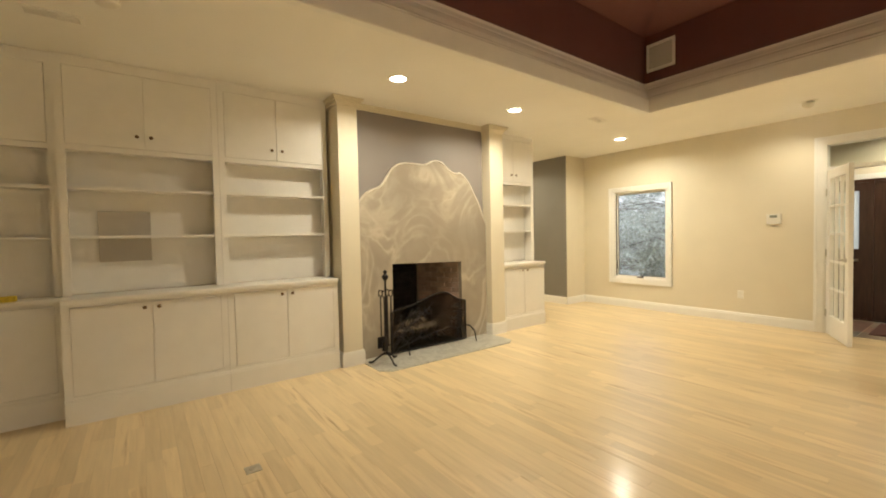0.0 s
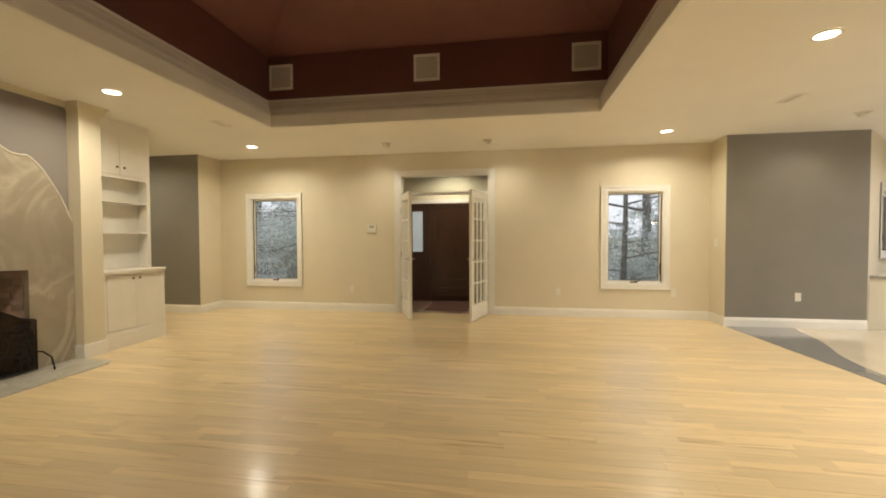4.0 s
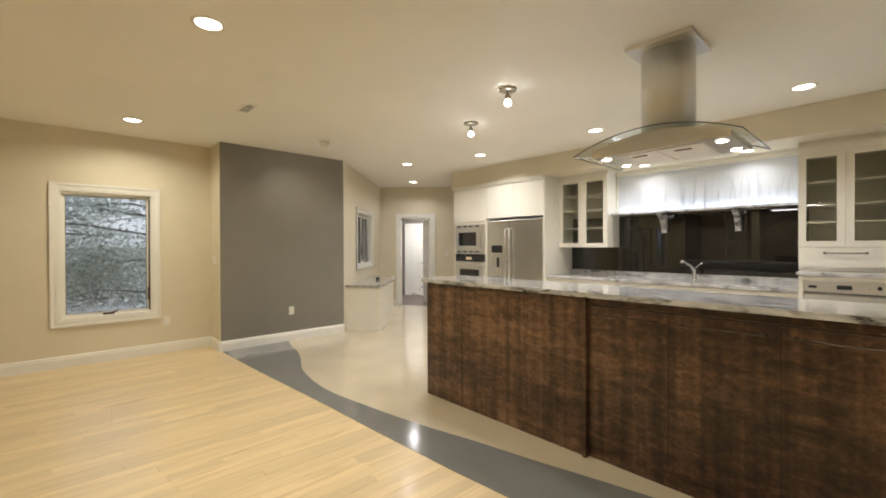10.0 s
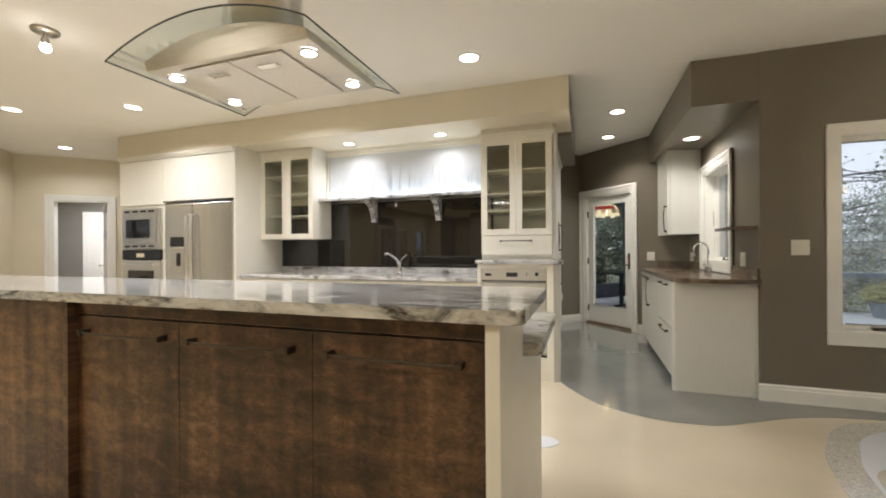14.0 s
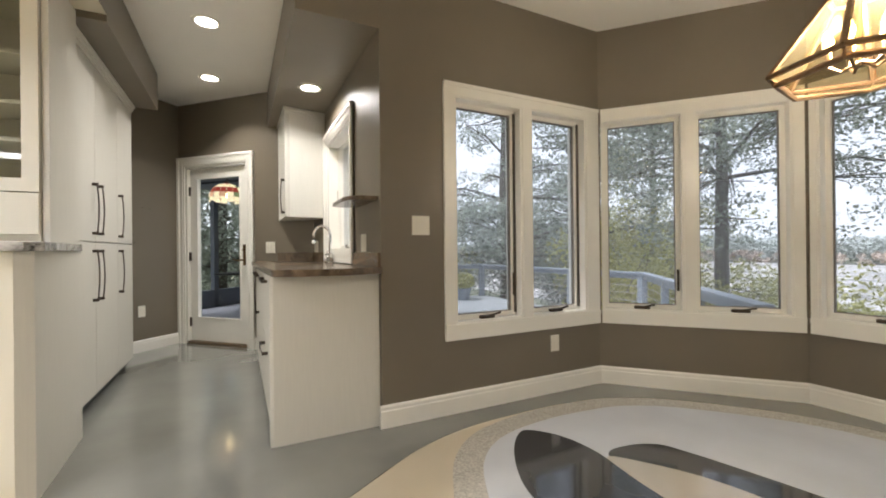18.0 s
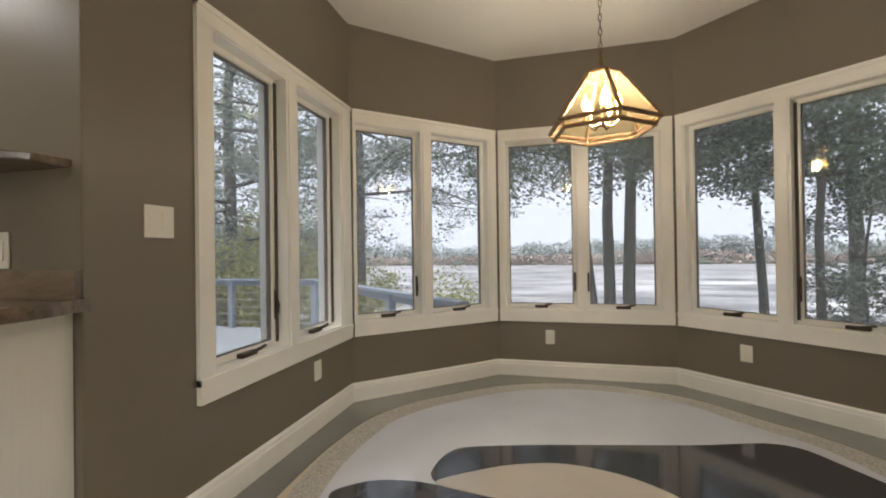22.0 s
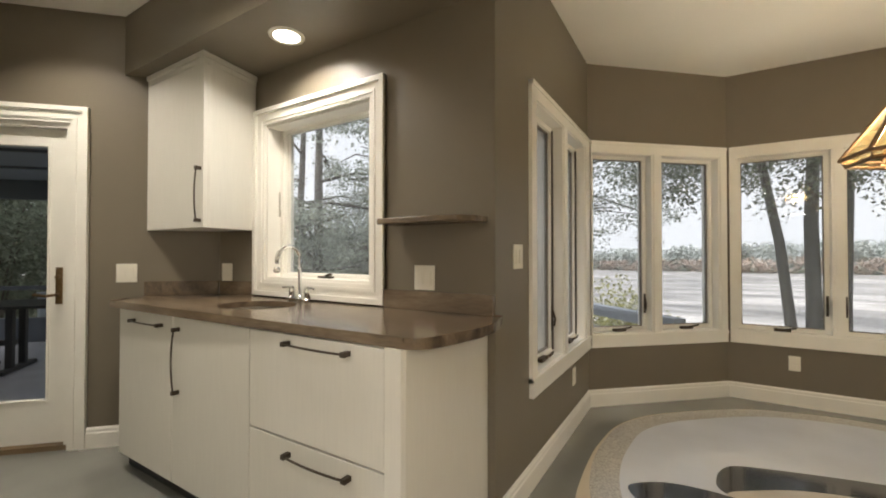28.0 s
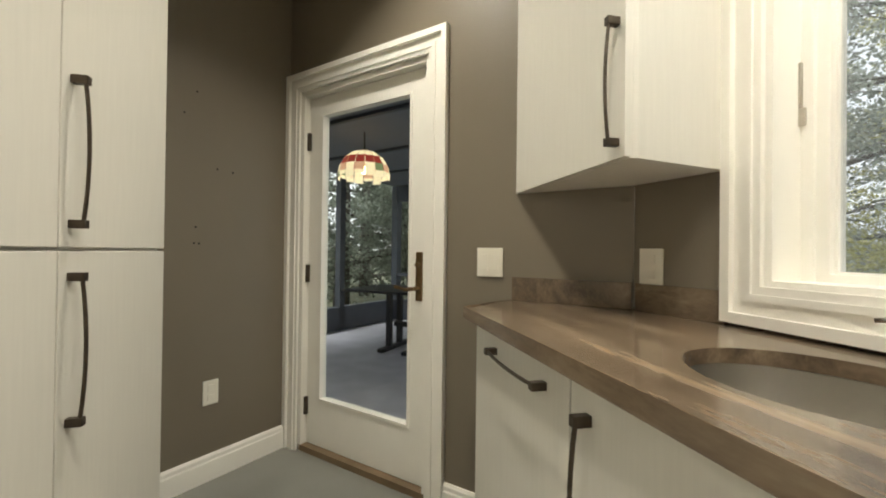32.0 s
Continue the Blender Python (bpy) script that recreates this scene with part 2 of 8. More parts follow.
# The veil in this glass imitates haze and lifts the dark trees outside.
GLASS = clear_glass("window_glass", (0.88, 0.90, 0.91), haze_share=0.08)
INGLASS = clear_glass("door_light_glass")
LAMPGLASS = clear_glass("amber_lamp_glass", (1.0, 0.88, 0.58), 0.10, haze_share=0.05, veil_color=(0.98, 0.84, 0.55))
FRAMEM = material("dark_antique_brass", (0.25, 0.16, 0.085), 0.45, 0.6, var=0.25, scale=40)
CABGLASS = clear_glass("cabinet_glass", (0.86, 0.86, 0.80), haze_share=0.05)
HOODGLASS = clear_glass("hood_glass", (0.92, 0.945, 0.935))
GRANITE = mottled("grey_white_granite", [(0.37, (0.055, 0.052, 0.050)), (0.43, (0.24, 0.232, 0.222)), (0.50, (0.47, 0.462, 0.445)), (0.61, (0.66, 0.652, 0.635))], 6.5, 12, 1.3, 60.0, 0.16, (0.6, 1.7, 1.6), 0.12, 0.5)
QUARTZITE = veined("tan_swirl_stone_slab", (0.36, 0.308, 0.234), (0.50, 0.44, 0.345), 1.7, 0.36, 1.9, 0.50, 0.06, second=(0.315, 0.268, 0.205), detail=12, bump=0.14, stretch=(1.0, 1.0, 0.85))
RIM = material("pale_stone_rim", (0.60, 0.54, 0.44), 0.4, var=0.12, scale=14, bump=0.3, bump_scale=40)
HEARTH = veined("grey_hearth_stone", (0.40, 0.38, 0.32), (0.52, 0.50, 0.43), 2.5, 0.3, 4, 0.55, 0.1)


def burl(name):
    """Brown burl veneer: fine wavy cross figure, broad upright bands and the mirrored halves of a matched veneer."""
    m = material(name, (0.10, 0.05, 0.026), 0.40, coat=0.10, coat_rough=0.2)
    nt = m.node_tree
    b = nt.nodes["Principled BSDF"]
    geo = nt.nodes.new("ShaderNodeNewGeometry")
    sep = nt.nodes.new("ShaderNodeSeparateXYZ")
    nt.links.new(geo.outputs["Position"], sep.inputs[0])
    fold = nt.nodes.new("ShaderNodeMath")
    fold.operation = 'PINGPONG'
    fold.inputs[1].default_value = 0.245
    nt.links.new(sep.outputs[0], fold.inputs[0])
    comb = nt.nodes.new("ShaderNodeCombineXYZ")
    nt.links.new(fold.outputs[0], comb.inputs[0])
    nt.links.new(sep.outputs[2], comb.inputs[2])
    nt.links.new(sep.outputs[0], comb.inputs[1])
    layers = []
    for stretch, scale, detail, dist in (((2.0, 0.10, 0.10), 2.7, 3, 0.2), ((0.9, 0.5, 2.4), 8.0, 9, 0.6), ((1.0, 0.6, 1.5), 36.0, 6, 1.0), ((0.30, 0.12, 2.6), 1.9, 3, 0.5)):
        mp = nt.nodes.new("ShaderNodeMapping")
        mp.inputs["Scale"].default_value = stretch
        nt.links.new(comb.outputs[0], mp.inputs[0])
        n = nt.nodes.new("ShaderNodeTexNoise")
        n.inputs["Scale"].default_value, n.inputs["Detail"].default_value, n.inputs["Distortion"].default_value = scale, detail, dist
        n.inputs["Roughness"].default_value = 0.62
        nt.links.new(mp.outputs[0], n.inputs["Vector"])
        layers.append(n.outputs[0])
    last = layers[0]
    for other, share in ((layers[3], 0.32), (layers[1], 0.28), (layers[2], 0.17)):
        mix = nt.nodes.new("ShaderNodeMix")
        mix.inputs[0].default_value = share
        nt.links.new(last, mix.inputs[2])
        nt.links.new(other, mix.inputs[3])
        last = mix.outputs[0]
    r = nt.nodes.new("ShaderNodeValToRGB")
    e = r.color_ramp.elements
    e[0].position, e[0].color = 0.42, (0.020, 0.0100, 0.0056, 1)
    e[1].position, e[1].color = 0.60, (0.270, 0.155, 0.080, 1)
    e.new(0.475).color = (0.058, 0.0285, 0.0150, 1)
    e.new(0.520).color = (0.122, 0.064, 0.033, 1)
    nt.links.new(last, r.inputs[0])
    nt.links.new(r.outputs[0], b.inputs["Base Color"])
    return m


BURL = burl("brown_burl_veneer")
LAMINATE = mottled("brown_stone_laminate", [(0.36, (0.055, 0.037, 0.024)), (0.45, (0.102, 0.073, 0.048)), (0.54, (0.155, 0.113, 0.074)), (0.67, (0.245, 0.186, 0.124))], 2.2, 8, 0.6, 26.0, 0.16, (5.5, 0.62, 3.0), 0.25, 0.25)


def boards(name):
    """Pale maple strip floor: every board its own tone, with streaks along the grain and a few brown ones."""
    m = material(name, (0.75, 0.59, 0.345), 0.34, var=0.05, scale=5, bump=0.03, bump_scale=25, stretch=(9, 0.6, 1), rnd=0.10, coat=0.30, coat_rough=0.16)
    nt = m.node_tree
    b = nt.nodes["Principled BSDF"]
    old = b.inputs["Base Color"].links[0].from_socket
    geo = nt.nodes.new("ShaderNodeNewGeometry")
    oi = [n for n in nt.nodes if n.type == 'OBJECT_INFO'][0]
    shift = nt.nodes.new("ShaderNodeVectorMath")
    shift.operation = 'MULTIPLY_ADD'
    comb = nt.nodes.new("ShaderNodeCombineXYZ")
    for k in range(3):
        nt.links.new(oi.outputs["Random"], comb.inputs[k])
    shift.inputs[1].default_value = (37.0, 53.0, 11.0)
    nt.links.new(comb.outputs[0], shift.inputs[0])
    nt.links.new(geo.outputs["Position"], shift.inputs[2])
    mp = nt.nodes.new("ShaderNodeMapping")
    mp.inputs["Scale"].default_value = (16, 1.1, 1)
    nt.links.new(shift.outputs[0], mp.inputs[0])
    n = nt.nodes.new("ShaderNodeTexNoise")
    n.inputs["Scale"].default_value, n.inputs["Detail"].default_value, n.inputs["Distortion"].default_value = 1.5, 5, 0.7
    nt.links.new(mp.outputs[0], n.inputs["Vector"])
    streak = nt.nodes.new("ShaderNodeMapRange")
    streak.inputs[1].default_value, streak.inputs[2].default_value = 0.50, 0.78
    nt.links.new(n.outputs[0], streak.inputs[0])
    pick = nt.nodes.new("ShaderNodeMapRange")
    pick.inputs[1].default_value, pick.inputs[2].default_value = 0.55, 1.0
    pick.inputs[3].default_value, pick.inputs[4].default_value = 0.22, 1.0
    nt.links.new(oi.outputs["Random"], pick.inputs[0])
    both = nt.nodes.new("ShaderNodeMath")
    both.operation = 'MULTIPLY'
    nt.links.new(streak.outputs[0], both.inputs[0])
    nt.links.new(pick.outputs[0], both.inputs[1])
    mix = nt.nodes.new("ShaderNodeMix")
    mix.data_type = 'RGBA'
    mix.inputs[7].default_value = (0.40, 0.245, 0.105, 1)
    nt.links.new(both.outputs[0], mix.inputs[0])
    nt.links.new(old, mix.inputs[6])
    nt.links.new(mix.outputs[2], b.inputs["Base Color"])
    return m


PLANKM = boards("maple_floor_plank")
PLANKR = PLANKM.copy()
PLANKR.name = "maple_floor_boards"
for nd in PLANKR.node_tree.nodes:
    if nd.type == 'OBJECT_INFO':
        geo_n = [k for k in PLANKR.node_tree.nodes if k.type == 'NEW_GEOMETRY'][0]
        for lk in list(nd.outputs["Random"].links):
            PLANKR.node_tree.links.new(geo_n.outputs["Random Per Island"], lk.to_socket)
SUBFLOOR = material("floor_joint_shadow", (0.50, 0.37, 0.20), 0.6, var=0.1)
EPOXY = material("cream_epoxy_floor", (0.64, 0.56, 0.42), 0.13, var=0.05, scale=2.2, var2=0.03, coat=0.4, coat_rough=0.06, scale2=0.7)
GREYEPOXY = material("grey_green_epoxy_floor", (0.215, 0.217, 0.195), 0.13, var=0.10, scale=2.0, var2=0.06, coat=0.4, coat_rough=0.07)
BANDEPOXY = material("blue_grey_epoxy_band", (0.20, 0.205, 0.20), 0.14, var=0.06, scale=3.0, coat=0.4, coat_rough=0.08)
# Pale epoxy, brightened and blued to carry the sky's reflection in its colour.
PALEEPOXY = material("sky_toned_pale_epoxy", (0.66, 0.68, 0.715), 0.12, var=0.06, scale=2.5, coat=0.4, coat_rough=0.06)
DARKEPOXY = material("charcoal_epoxy_inlay", (0.045, 0.045, 0.048), 0.10, var=0.25, scale=3.5, coat=0.4, coat_rough=0.06)
TERRAZZO = material("speckled_terrazzo_ring", (0.52, 0.49, 0.43), 0.2, var=0.28, scale=95, coat=0.3, var2=0.03)
SANDEPOXY = material("sand_epoxy_inlay", (0.55, 0.49, 0.40), 0.15, var=0.05, scale=4, coat=0.4, coat_rough=0.07)
SLATES = [material("slate_tile_" + nm, c, 0.35, var=0.3, scale=5, bump=0.3, bump_scale=12, rnd=0.25) for nm, c in (("rust", (0.24, 0.135, 0.10)), ("grey", (0.15, 0.15, 0.135)), ("buff", (0.27, 0.215, 0.16)))]
MAT = material("red_brown_coir", (0.105, 0.042, 0.032), 0.9, var=0.25, scale=40, bump=0.5, bump_scale=260)
SLATE = material("slate_tile", (0.16, 0.125, 0.105), 0.35, var=0.3, scale=5, bump=0.3, bump_scale=12, rnd=0.25)
MAHOGANY = material("dark_mahogany", (0.050, 0.021, 0.013), 0.28, var=0.3, scale=8, stretch=(6, 6, 0.5), coat=0.2)
# Side wall brick is coloured lighter to stand for room light falling on it.
BRICKM = material("lit_side_firebrick", (0.46, 0.33, 0.25), 0.85, var=0.25, scale=9, bump=0.4, bump_scale=30, rnd=0.25)
SOOTBRICK = material("soot_black_brick", (0.020, 0.016, 0.013), 0.95, var=0.4, scale=9, bump=0.4, bump_scale=30, rnd=0.2)
SOOT = material("soot_black", (0.014, 0.012, 0.010), 0.95, var=0.3, scale=5)
BARK = material("tree_bark", (0.13, 0.115, 0.10), 0.9, var=0.4, scale=14, bump=0.6, bump_scale=20, stretch=(3, 3, 0.7))
DECK = material("grey_deck_board", (0.36, 0.37, 0.38), 0.6, var=0.1, scale=8, stretch=(0.5, 8, 1), rnd=0.06, bump=0.1, bump_scale=30)
RAIL = material("grey_painted_rail", (0.27, 0.30, 0.34), 0.5, var=0.05)
PORCH = material("porch_dark_frame", (0.07, 0.08, 0.10), 0.5, var=0.1)
PORCHFLOOR = material("porch_slate_floor", (0.42, 0.42, 0.47), 0.3, var=0.15, scale=5)
PORCHCEIL = material("porch_grey_ceiling", (0.24, 0.26, 0.30), 0.7, var=0.05)
# White glare streaks and brown patches both come from this colour variation.
WATER = material("glare_streaked_lake_water", (0.34, 0.32, 0.30), 0.45, var=0.85, scale=0.30, spec=0.4, bump=0.5, bump_scale=0.8, stretch=(0.55, 0.16, 1), var2=0.25, scale2=0.05)
GROUND = material("leaf_litter_ground", (0.10, 0.105, 0.06), 0.9, var=0.4, scale=1.5, bump=0.4, bump_scale=8)
DRIVE = material("pale_gravel_drive", (0.60, 0.61, 0.63), 0.9, var=0.12, scale=6)
# Distance haze over the far shore is mixed into these two pale colours.
SHORE = material("haze_tinted_far_woods", (0.47, 0.50, 0.47), 0.95, var=0.10, scale=0.09, var2=0.25, scale2=0.02, bump=0.5, bump_scale=0.4)
AUTUMN = material("haze_tinted_autumn_reeds", (0.50, 0.405, 0.34), 0.95, var=0.15, scale=0.12, var2=0.2, scale2=0.03)


def leaf_material(name, color, var=0.4):
    m = material(name, color, 0.7, var=var, scale=1.6, var2=0.25, scale2=9.0, spec=0.2)
    nt = m.node_tree
    b = nt.nodes["Principled BSDF"]
    out = nt.nodes["Material Output"]
    tl = nt.nodes.new("ShaderNodeBsdfTranslucent")
    mx = nt.nodes.new("ShaderNodeMixShader")
    mx.inputs[0].default_value = 0.45
    nt.links.new(b.inputs["Base Color"].links[0].from_socket, tl.inputs[0])
    nt.links.new(b.outputs[0], mx.inputs[1])
    nt.links.new(tl.outputs[0], mx.inputs[2])
    nt.links.new(mx.outputs[0], out.inputs[0])
    return m


LEAF = leaf_material("oak_leaves", (0.215, 0.235, 0.175))
LEAFD = leaf_material("dark_oak_leaves", (0.13, 0.15, 0.11))
FROST = leaf_material("pale_grey_green_leaves", (0.45, 0.49, 0.46), 0.7)
SILVER = leaf_material("silvery_green_leaves", (0.37, 0.405, 0.34))
LEAFY = leaf_material("yellow_green_leaves", (0.44, 0.43, 0.17))
LEAFG = leaf_material("grey_green_leaves", (0.29, 0.32, 0.26))
BULB = glowing("downlight_lens", (1.0, 0.90, 0.70), 9.0)
HALOGEN = glowing("halogen_bulb", (1.0, 0.95, 0.85), 30.0)
CANDLE = glowing("candelabra_bulb", (1.0, 0.72, 0.32), 14.0)

# ---- building helpers ----
H = 2.74


def finish(name, bm, mat, parent=None, label="", smooth=False):
    bmesh.ops.recalc_face_normals(bm, faces=bm.faces)
    me = bpy.data.meshes.new(name)
    bm.to_mesh(me)
    bm.free()
    if mat:
        me.materials.append(mat)
    if smooth:
        for p in me.polygons:
            p.use_smooth = True
    ob = new(name, me)
    if parent is not None:
        ob.parent = parent
        ob.matrix_parent_inverse = parent.matrix_world.inverted()
    if label:
        ob["label"] = label
    return ob


def part(name, bm, mat, parent, label="", smooth=False):
    return finish(name, bm, mat, parent, label, smooth)


def thing(name, label, category, x=0, y=0, z=0, group="", kind="", m=None):
    ob = new(name)
    ob.empty_display_size = 0.1
    ob.matrix_world = m.copy() if m is not None else pose(x, y, z)
    bpy.context.view_layer.update()
    return tagged(ob, label, category, group, kind)


def solid(name, bm, mat, label, category="", group="", kind="", smooth=False):
    return tagged(finish(name, bm, mat, None, "", smooth), label, category, group, kind)


def box(bm, x0, x1, y0, y1, z0, z1, m=None, bevel=0.0):
    x0, x1, y0, y1, z0, z1 = min(x0, x1), max(x0, x1), min(y0, y1), max(y0, y1), min(z0, z1), max(z0, z1)
    pts = [(x, y, z) for z in (z0, z1) for y in (y0, y1) for x in (x0, x1)]
    vs = [bm.verts.new(m @ Vector(p) if m is not None else p) for p in pts]
    fs = [bm.faces.new([vs[i] for i in q]) for q in ((0, 2, 3, 1), (4, 5, 7, 6), (0, 1, 5, 4), (2, 6, 7, 3), (0, 4, 6, 2), (1, 3, 7, 5))]
    if bevel > 0:
        es = list({e for f in fs for e in f.edges})
        bmesh.ops.bevel(bm, geom=es, offset=bevel, segments=2, affect='EDGES', profile=0.6)
    return bm


def B(x0, x1, y0, y1, z0, z1, m=None, bevel=0.0):
    return box(bmesh.new(), x0, x1, y0, y1, z0, z1, m, bevel)


def prism(bm, poly, z0, z1, m=None):
    lo = [bm.verts.new(m @ Vector((*p, z0)) if m is not None else (*p, z0)) for p in poly]
    hi = [bm.verts.new(m @ Vector((*p, z1)) if m is not None else (*p, z1)) for p in poly]
    n = len(poly)
    bm.faces.new(lo[::-1])
    bm.faces.new(hi)
    for i in range(n):
        bm.faces.new((lo[i], lo[(i + 1) % n], hi[(i + 1) % n], hi[i]))
    return bm


def lathe(bm, profile, segs=24, m=None, cap=True):
    """A turned shape from rows of radius, height about the z axis."""
    rings = []
    for r, z in profile:
        ring = []
        for i in range(segs):
            a = 2 * math.pi * i / segs
            p = Vector((r * math.cos(a), r * math.sin(a), z))
            ring.append(bm.verts.new(m @ p if m is not None else p))
        rings.append(ring)
    for a, b in zip(rings, rings[1:]):
        for i in range(segs):
            bm.faces.new((a[i], a[(i + 1) % segs], b[(i + 1) % segs], b[i]))
    if cap:
        bm.faces.new(rings[0][::-1])
        bm.faces.new(rings[-1])
    return bm


def tube(bm, pts, r, segs=8, m=None, taper=None):
    """A round bar along points."""
    pts = [Vector(p) for p in pts]
    rings = []
    for i, p in enumerate(pts):
        d = (pts[min(i + 1, len(pts) - 1)] - pts[max(i - 1, 0)]).normalized()
        up = Vector((0, 0, 1)) if abs(d.z) < 0.95 else Vector((1, 0, 0))
        a = d.cross(up).normalized()
        b = d.cross(a)
        rr = r if taper is None else r * (1 + (taper - 1) * i / max(1, len(pts) - 1))
        ring = []
        for k in range(segs):
            t = 2 * math.pi * k / segs
            q = p + rr * (math.cos(t) * a + math.sin(t) * b)
            ring.append(bm.verts.new(m @ q if m is not None else q))
        rings.append(ring)
    for a, b in zip(rings, rings[1:]):
        for k in range(segs):
            bm.faces.new((a[k], a[(k + 1) % segs], b[(k + 1) % segs], b[k]))
    bm.faces.new(rings[0][::-1])
    bm.faces.new(rings[-1])
    return bm


def ring_frame(bm, s0, s1, z0, z1, w, y0, y1, m=None, bevel=0.0, bottom=None):
    """A rectangular frame of four mitre-free bars in a wall's own axes."""
    wb = w if bottom is None else bottom
    box(bm, s0, s0 + w, y0, y1, z0, z1, m, bevel)
    box(bm, s1 - w, s1, y0, y1, z0, z1, m, bevel)
    box(bm, s0 + w, s1 - w, y0, y1, z1 - w, z1, m, bevel)
    if wb > 0:
        box(bm, s0 + w, s1 - w, y0, y1, z0, z0 + wb, m, bevel)
    return bm


def curve_through(pts, closed=True, steps=6):
    """A smooth outline through a few points."""
    n, out = len(pts), []
    for i in range(n if closed else n - 1):
        p = [Vector(pts[(i + k) % n] if closed else pts[min(max(i + k, 0), n - 1)]) for k in (-1, 0, 1, 2)]
        for j in range(steps):
            t = j / steps
            out.append(0.5 * ((2 * p[1]) + (p[2] - p[0]) * t + (2 * p[0] - 5 * p[1] + 4 * p[2] - p[3]) * t * t + (3 * p[1] - p[0] - 3 * p[2] + p[3]) * t ** 3))
    if not closed:
        out.append(Vector(pts[-1]))
    return [(v[0], v[1]) for v in out]


WALLS = {}


def wall(name, p0, p1, mat, openings=(), label="painted plaster wall", t=0.16, z0=0.0, z1=H, e0=0.0, e1=0.0):
    """A wall from p0 to p1 with the room on its right; openings are s0, s1, z0, z1 along it."""
    u = Vector((p1[0] - p0[0], p1[1] - p0[1], 0))
    length = u.length
    u.normalize()
    out = Vector((-u.y, u.x, 0))
    m = Matrix(((u.x, out.x, 0, p0[0]), (u.y, out.y, 0, p0[1]), (0, 0, 1, 0), (0, 0, 0, 1)))
    bm = bmesh.new()
    s = e0
    for a, b, c, d in sorted(openings):
        box(bm, s, a, 0, t, z0, z1, m)
        if c > z0:
            box(bm, a, b, 0, t, z0, c, m)
        if d < z1:
            box(bm, a, b, 0, t, d, z1, m)
        s = b
    box(bm, s, length - e1, 0, t, z0, z1, m)
    solid(name, bm, mat, label, "wall", kind="structure")
    WALLS[name] = (m, length)
    return m


def baseboard(m, s0, s1, h=0.135, mat=None):
    bm = bmesh.new()
    prof = [(0, 0), (-0.017, 0), (-0.017, h - 0.035), (-0.013, h - 0.028), (-0.013, h - 0.012), (-0.006, h), (0, h)]
    a = [bm.verts.new(m @ Vector((s0, y, z))) for y, z in prof]
    b = [bm.verts.new(m @ Vector((s1, y, z))) for y, z in prof]
    n = len(prof)
    bm.faces.new(a)
    bm.faces.new(b[::-1])
    for i in range(n):
        bm.faces.new((a[i], b[i], b[(i + 1) % n], a[(i + 1) % n]))
    return solid("baseboard", bm, mat or TRIM, "white painted moulded baseboard along the wall", "baseboard", kind="structure")


def moulding(bm, m, s0, s1, z0, z1, w=0.09, th=0.022, bottom=True):
    """A stepped casing round an opening whose outside is s0..s1, z0..z1."""
    for a, b, d in ((0, w, th * 0.55), (w * 0.0, w * 0.28, th * 1.15), (w * 0.62, w * 0.8, th * 0.8)):
        def strip(x0, x1, zz0, zz1):
            box(bm, x0, x1, -d, 0, zz0, zz1, m)
        strip(s0 + a, s0 + b, z0 + (a if bottom else 0), z1 - a)
        strip(s1 - b, s1 - a, z0 + (a if bottom else 0), z1 - a)
        strip(s0 + b, s1 - b, z1 - b, z1 - a)
        if bottom:
            strip(s0 + b, s1 - b, z0 + a, z0 + b)
    return bm


def outlet(m, s, z, w=0.075, h=0.118, kind="outlet", gangs=1):
    if kind == "outlet":
        ob = thing("wall_outlet", "white plastic duplex outlet plate on the wall", "outlet", m=m @ pose(s, 0, z), group="wall outlets")
    else:
        ob = thing("light_switch", "white plastic rocker light switch plate on the wall", "switch", m=m @ pose(s, 0, z), group="light switches")
    mm = m @ pose(s, 0, z)
    hw = w / 2 if gangs == 1 else 0.058
    part("plate", B(-hw, hw, -0.007, -0.0005, -h / 2, h / 2, mm, 0.0025), PLASTIC, ob)
    for g in range(gangs):
        c = (g - (gangs - 1) / 2) * 0.046
        if kind == "outlet":
            for dz in (-0.024, 0.024):
                part("socket", B(c - 0.016, c + 0.016, -0.0095, -0.0068, dz - 0.014, dz + 0.014, mm, 0.002), PLASTIC, ob)
        else:
            part("rocker", B(c - 0.017, c + 0.017, -0.0115, -0.0068, -0.033, 0.033, mm, 0.002), PLASTIC, ob)
    return ob


def bar_handle(parent, mm, length=0.16, upright=True, mat=None):
    """A bowed bar pull with square feet, standing off a door front at mm."""
    mat = mat or BRONZE
    h = part("handle", bmesh.new(), mat, parent, "dark bronze bowed bar pull")
    bm = bmesh.new()
    n = 9
    pts = []
    for i in range(n):
        f = i / (n - 1) - 0.5
        o = -0.026 - 0.010 * (1 - (2 * f) ** 2)
        pts.append((0, o, f * length) if upright else (f * length, o, 0))
    tube(bm, pts, 0.0045, 8, mm)
    for f in (-0.5, 0.5):
        c = f * length
        if upright:
            box(bm, -0.009, 0.009, -0.034, 0.0, c - 0.010, c + 0.010, mm, 0.002)
        else:
            box(bm, c - 0.010, c + 0.010, -0.034, 0.0, -0.009, 0.009, mm, 0.002)
    bmesh.ops.recalc_face_normals(bm, faces=bm.faces)
    bm.to_mesh(h.data)
    bm.free()
    return h


def knob(parent, mm):
    bm = bmesh.new()
    lathe(bm, [(0.006, 0), (0.006, 0.010), (0.013, 0.014), (0.015, 0.020), (0.011, 0.026), (0.003, 0.028)], 12, mm @ pose(0, 0, 0, 90))
    return part("knob", bm, KNOB, parent, "small antique brass knob", True)
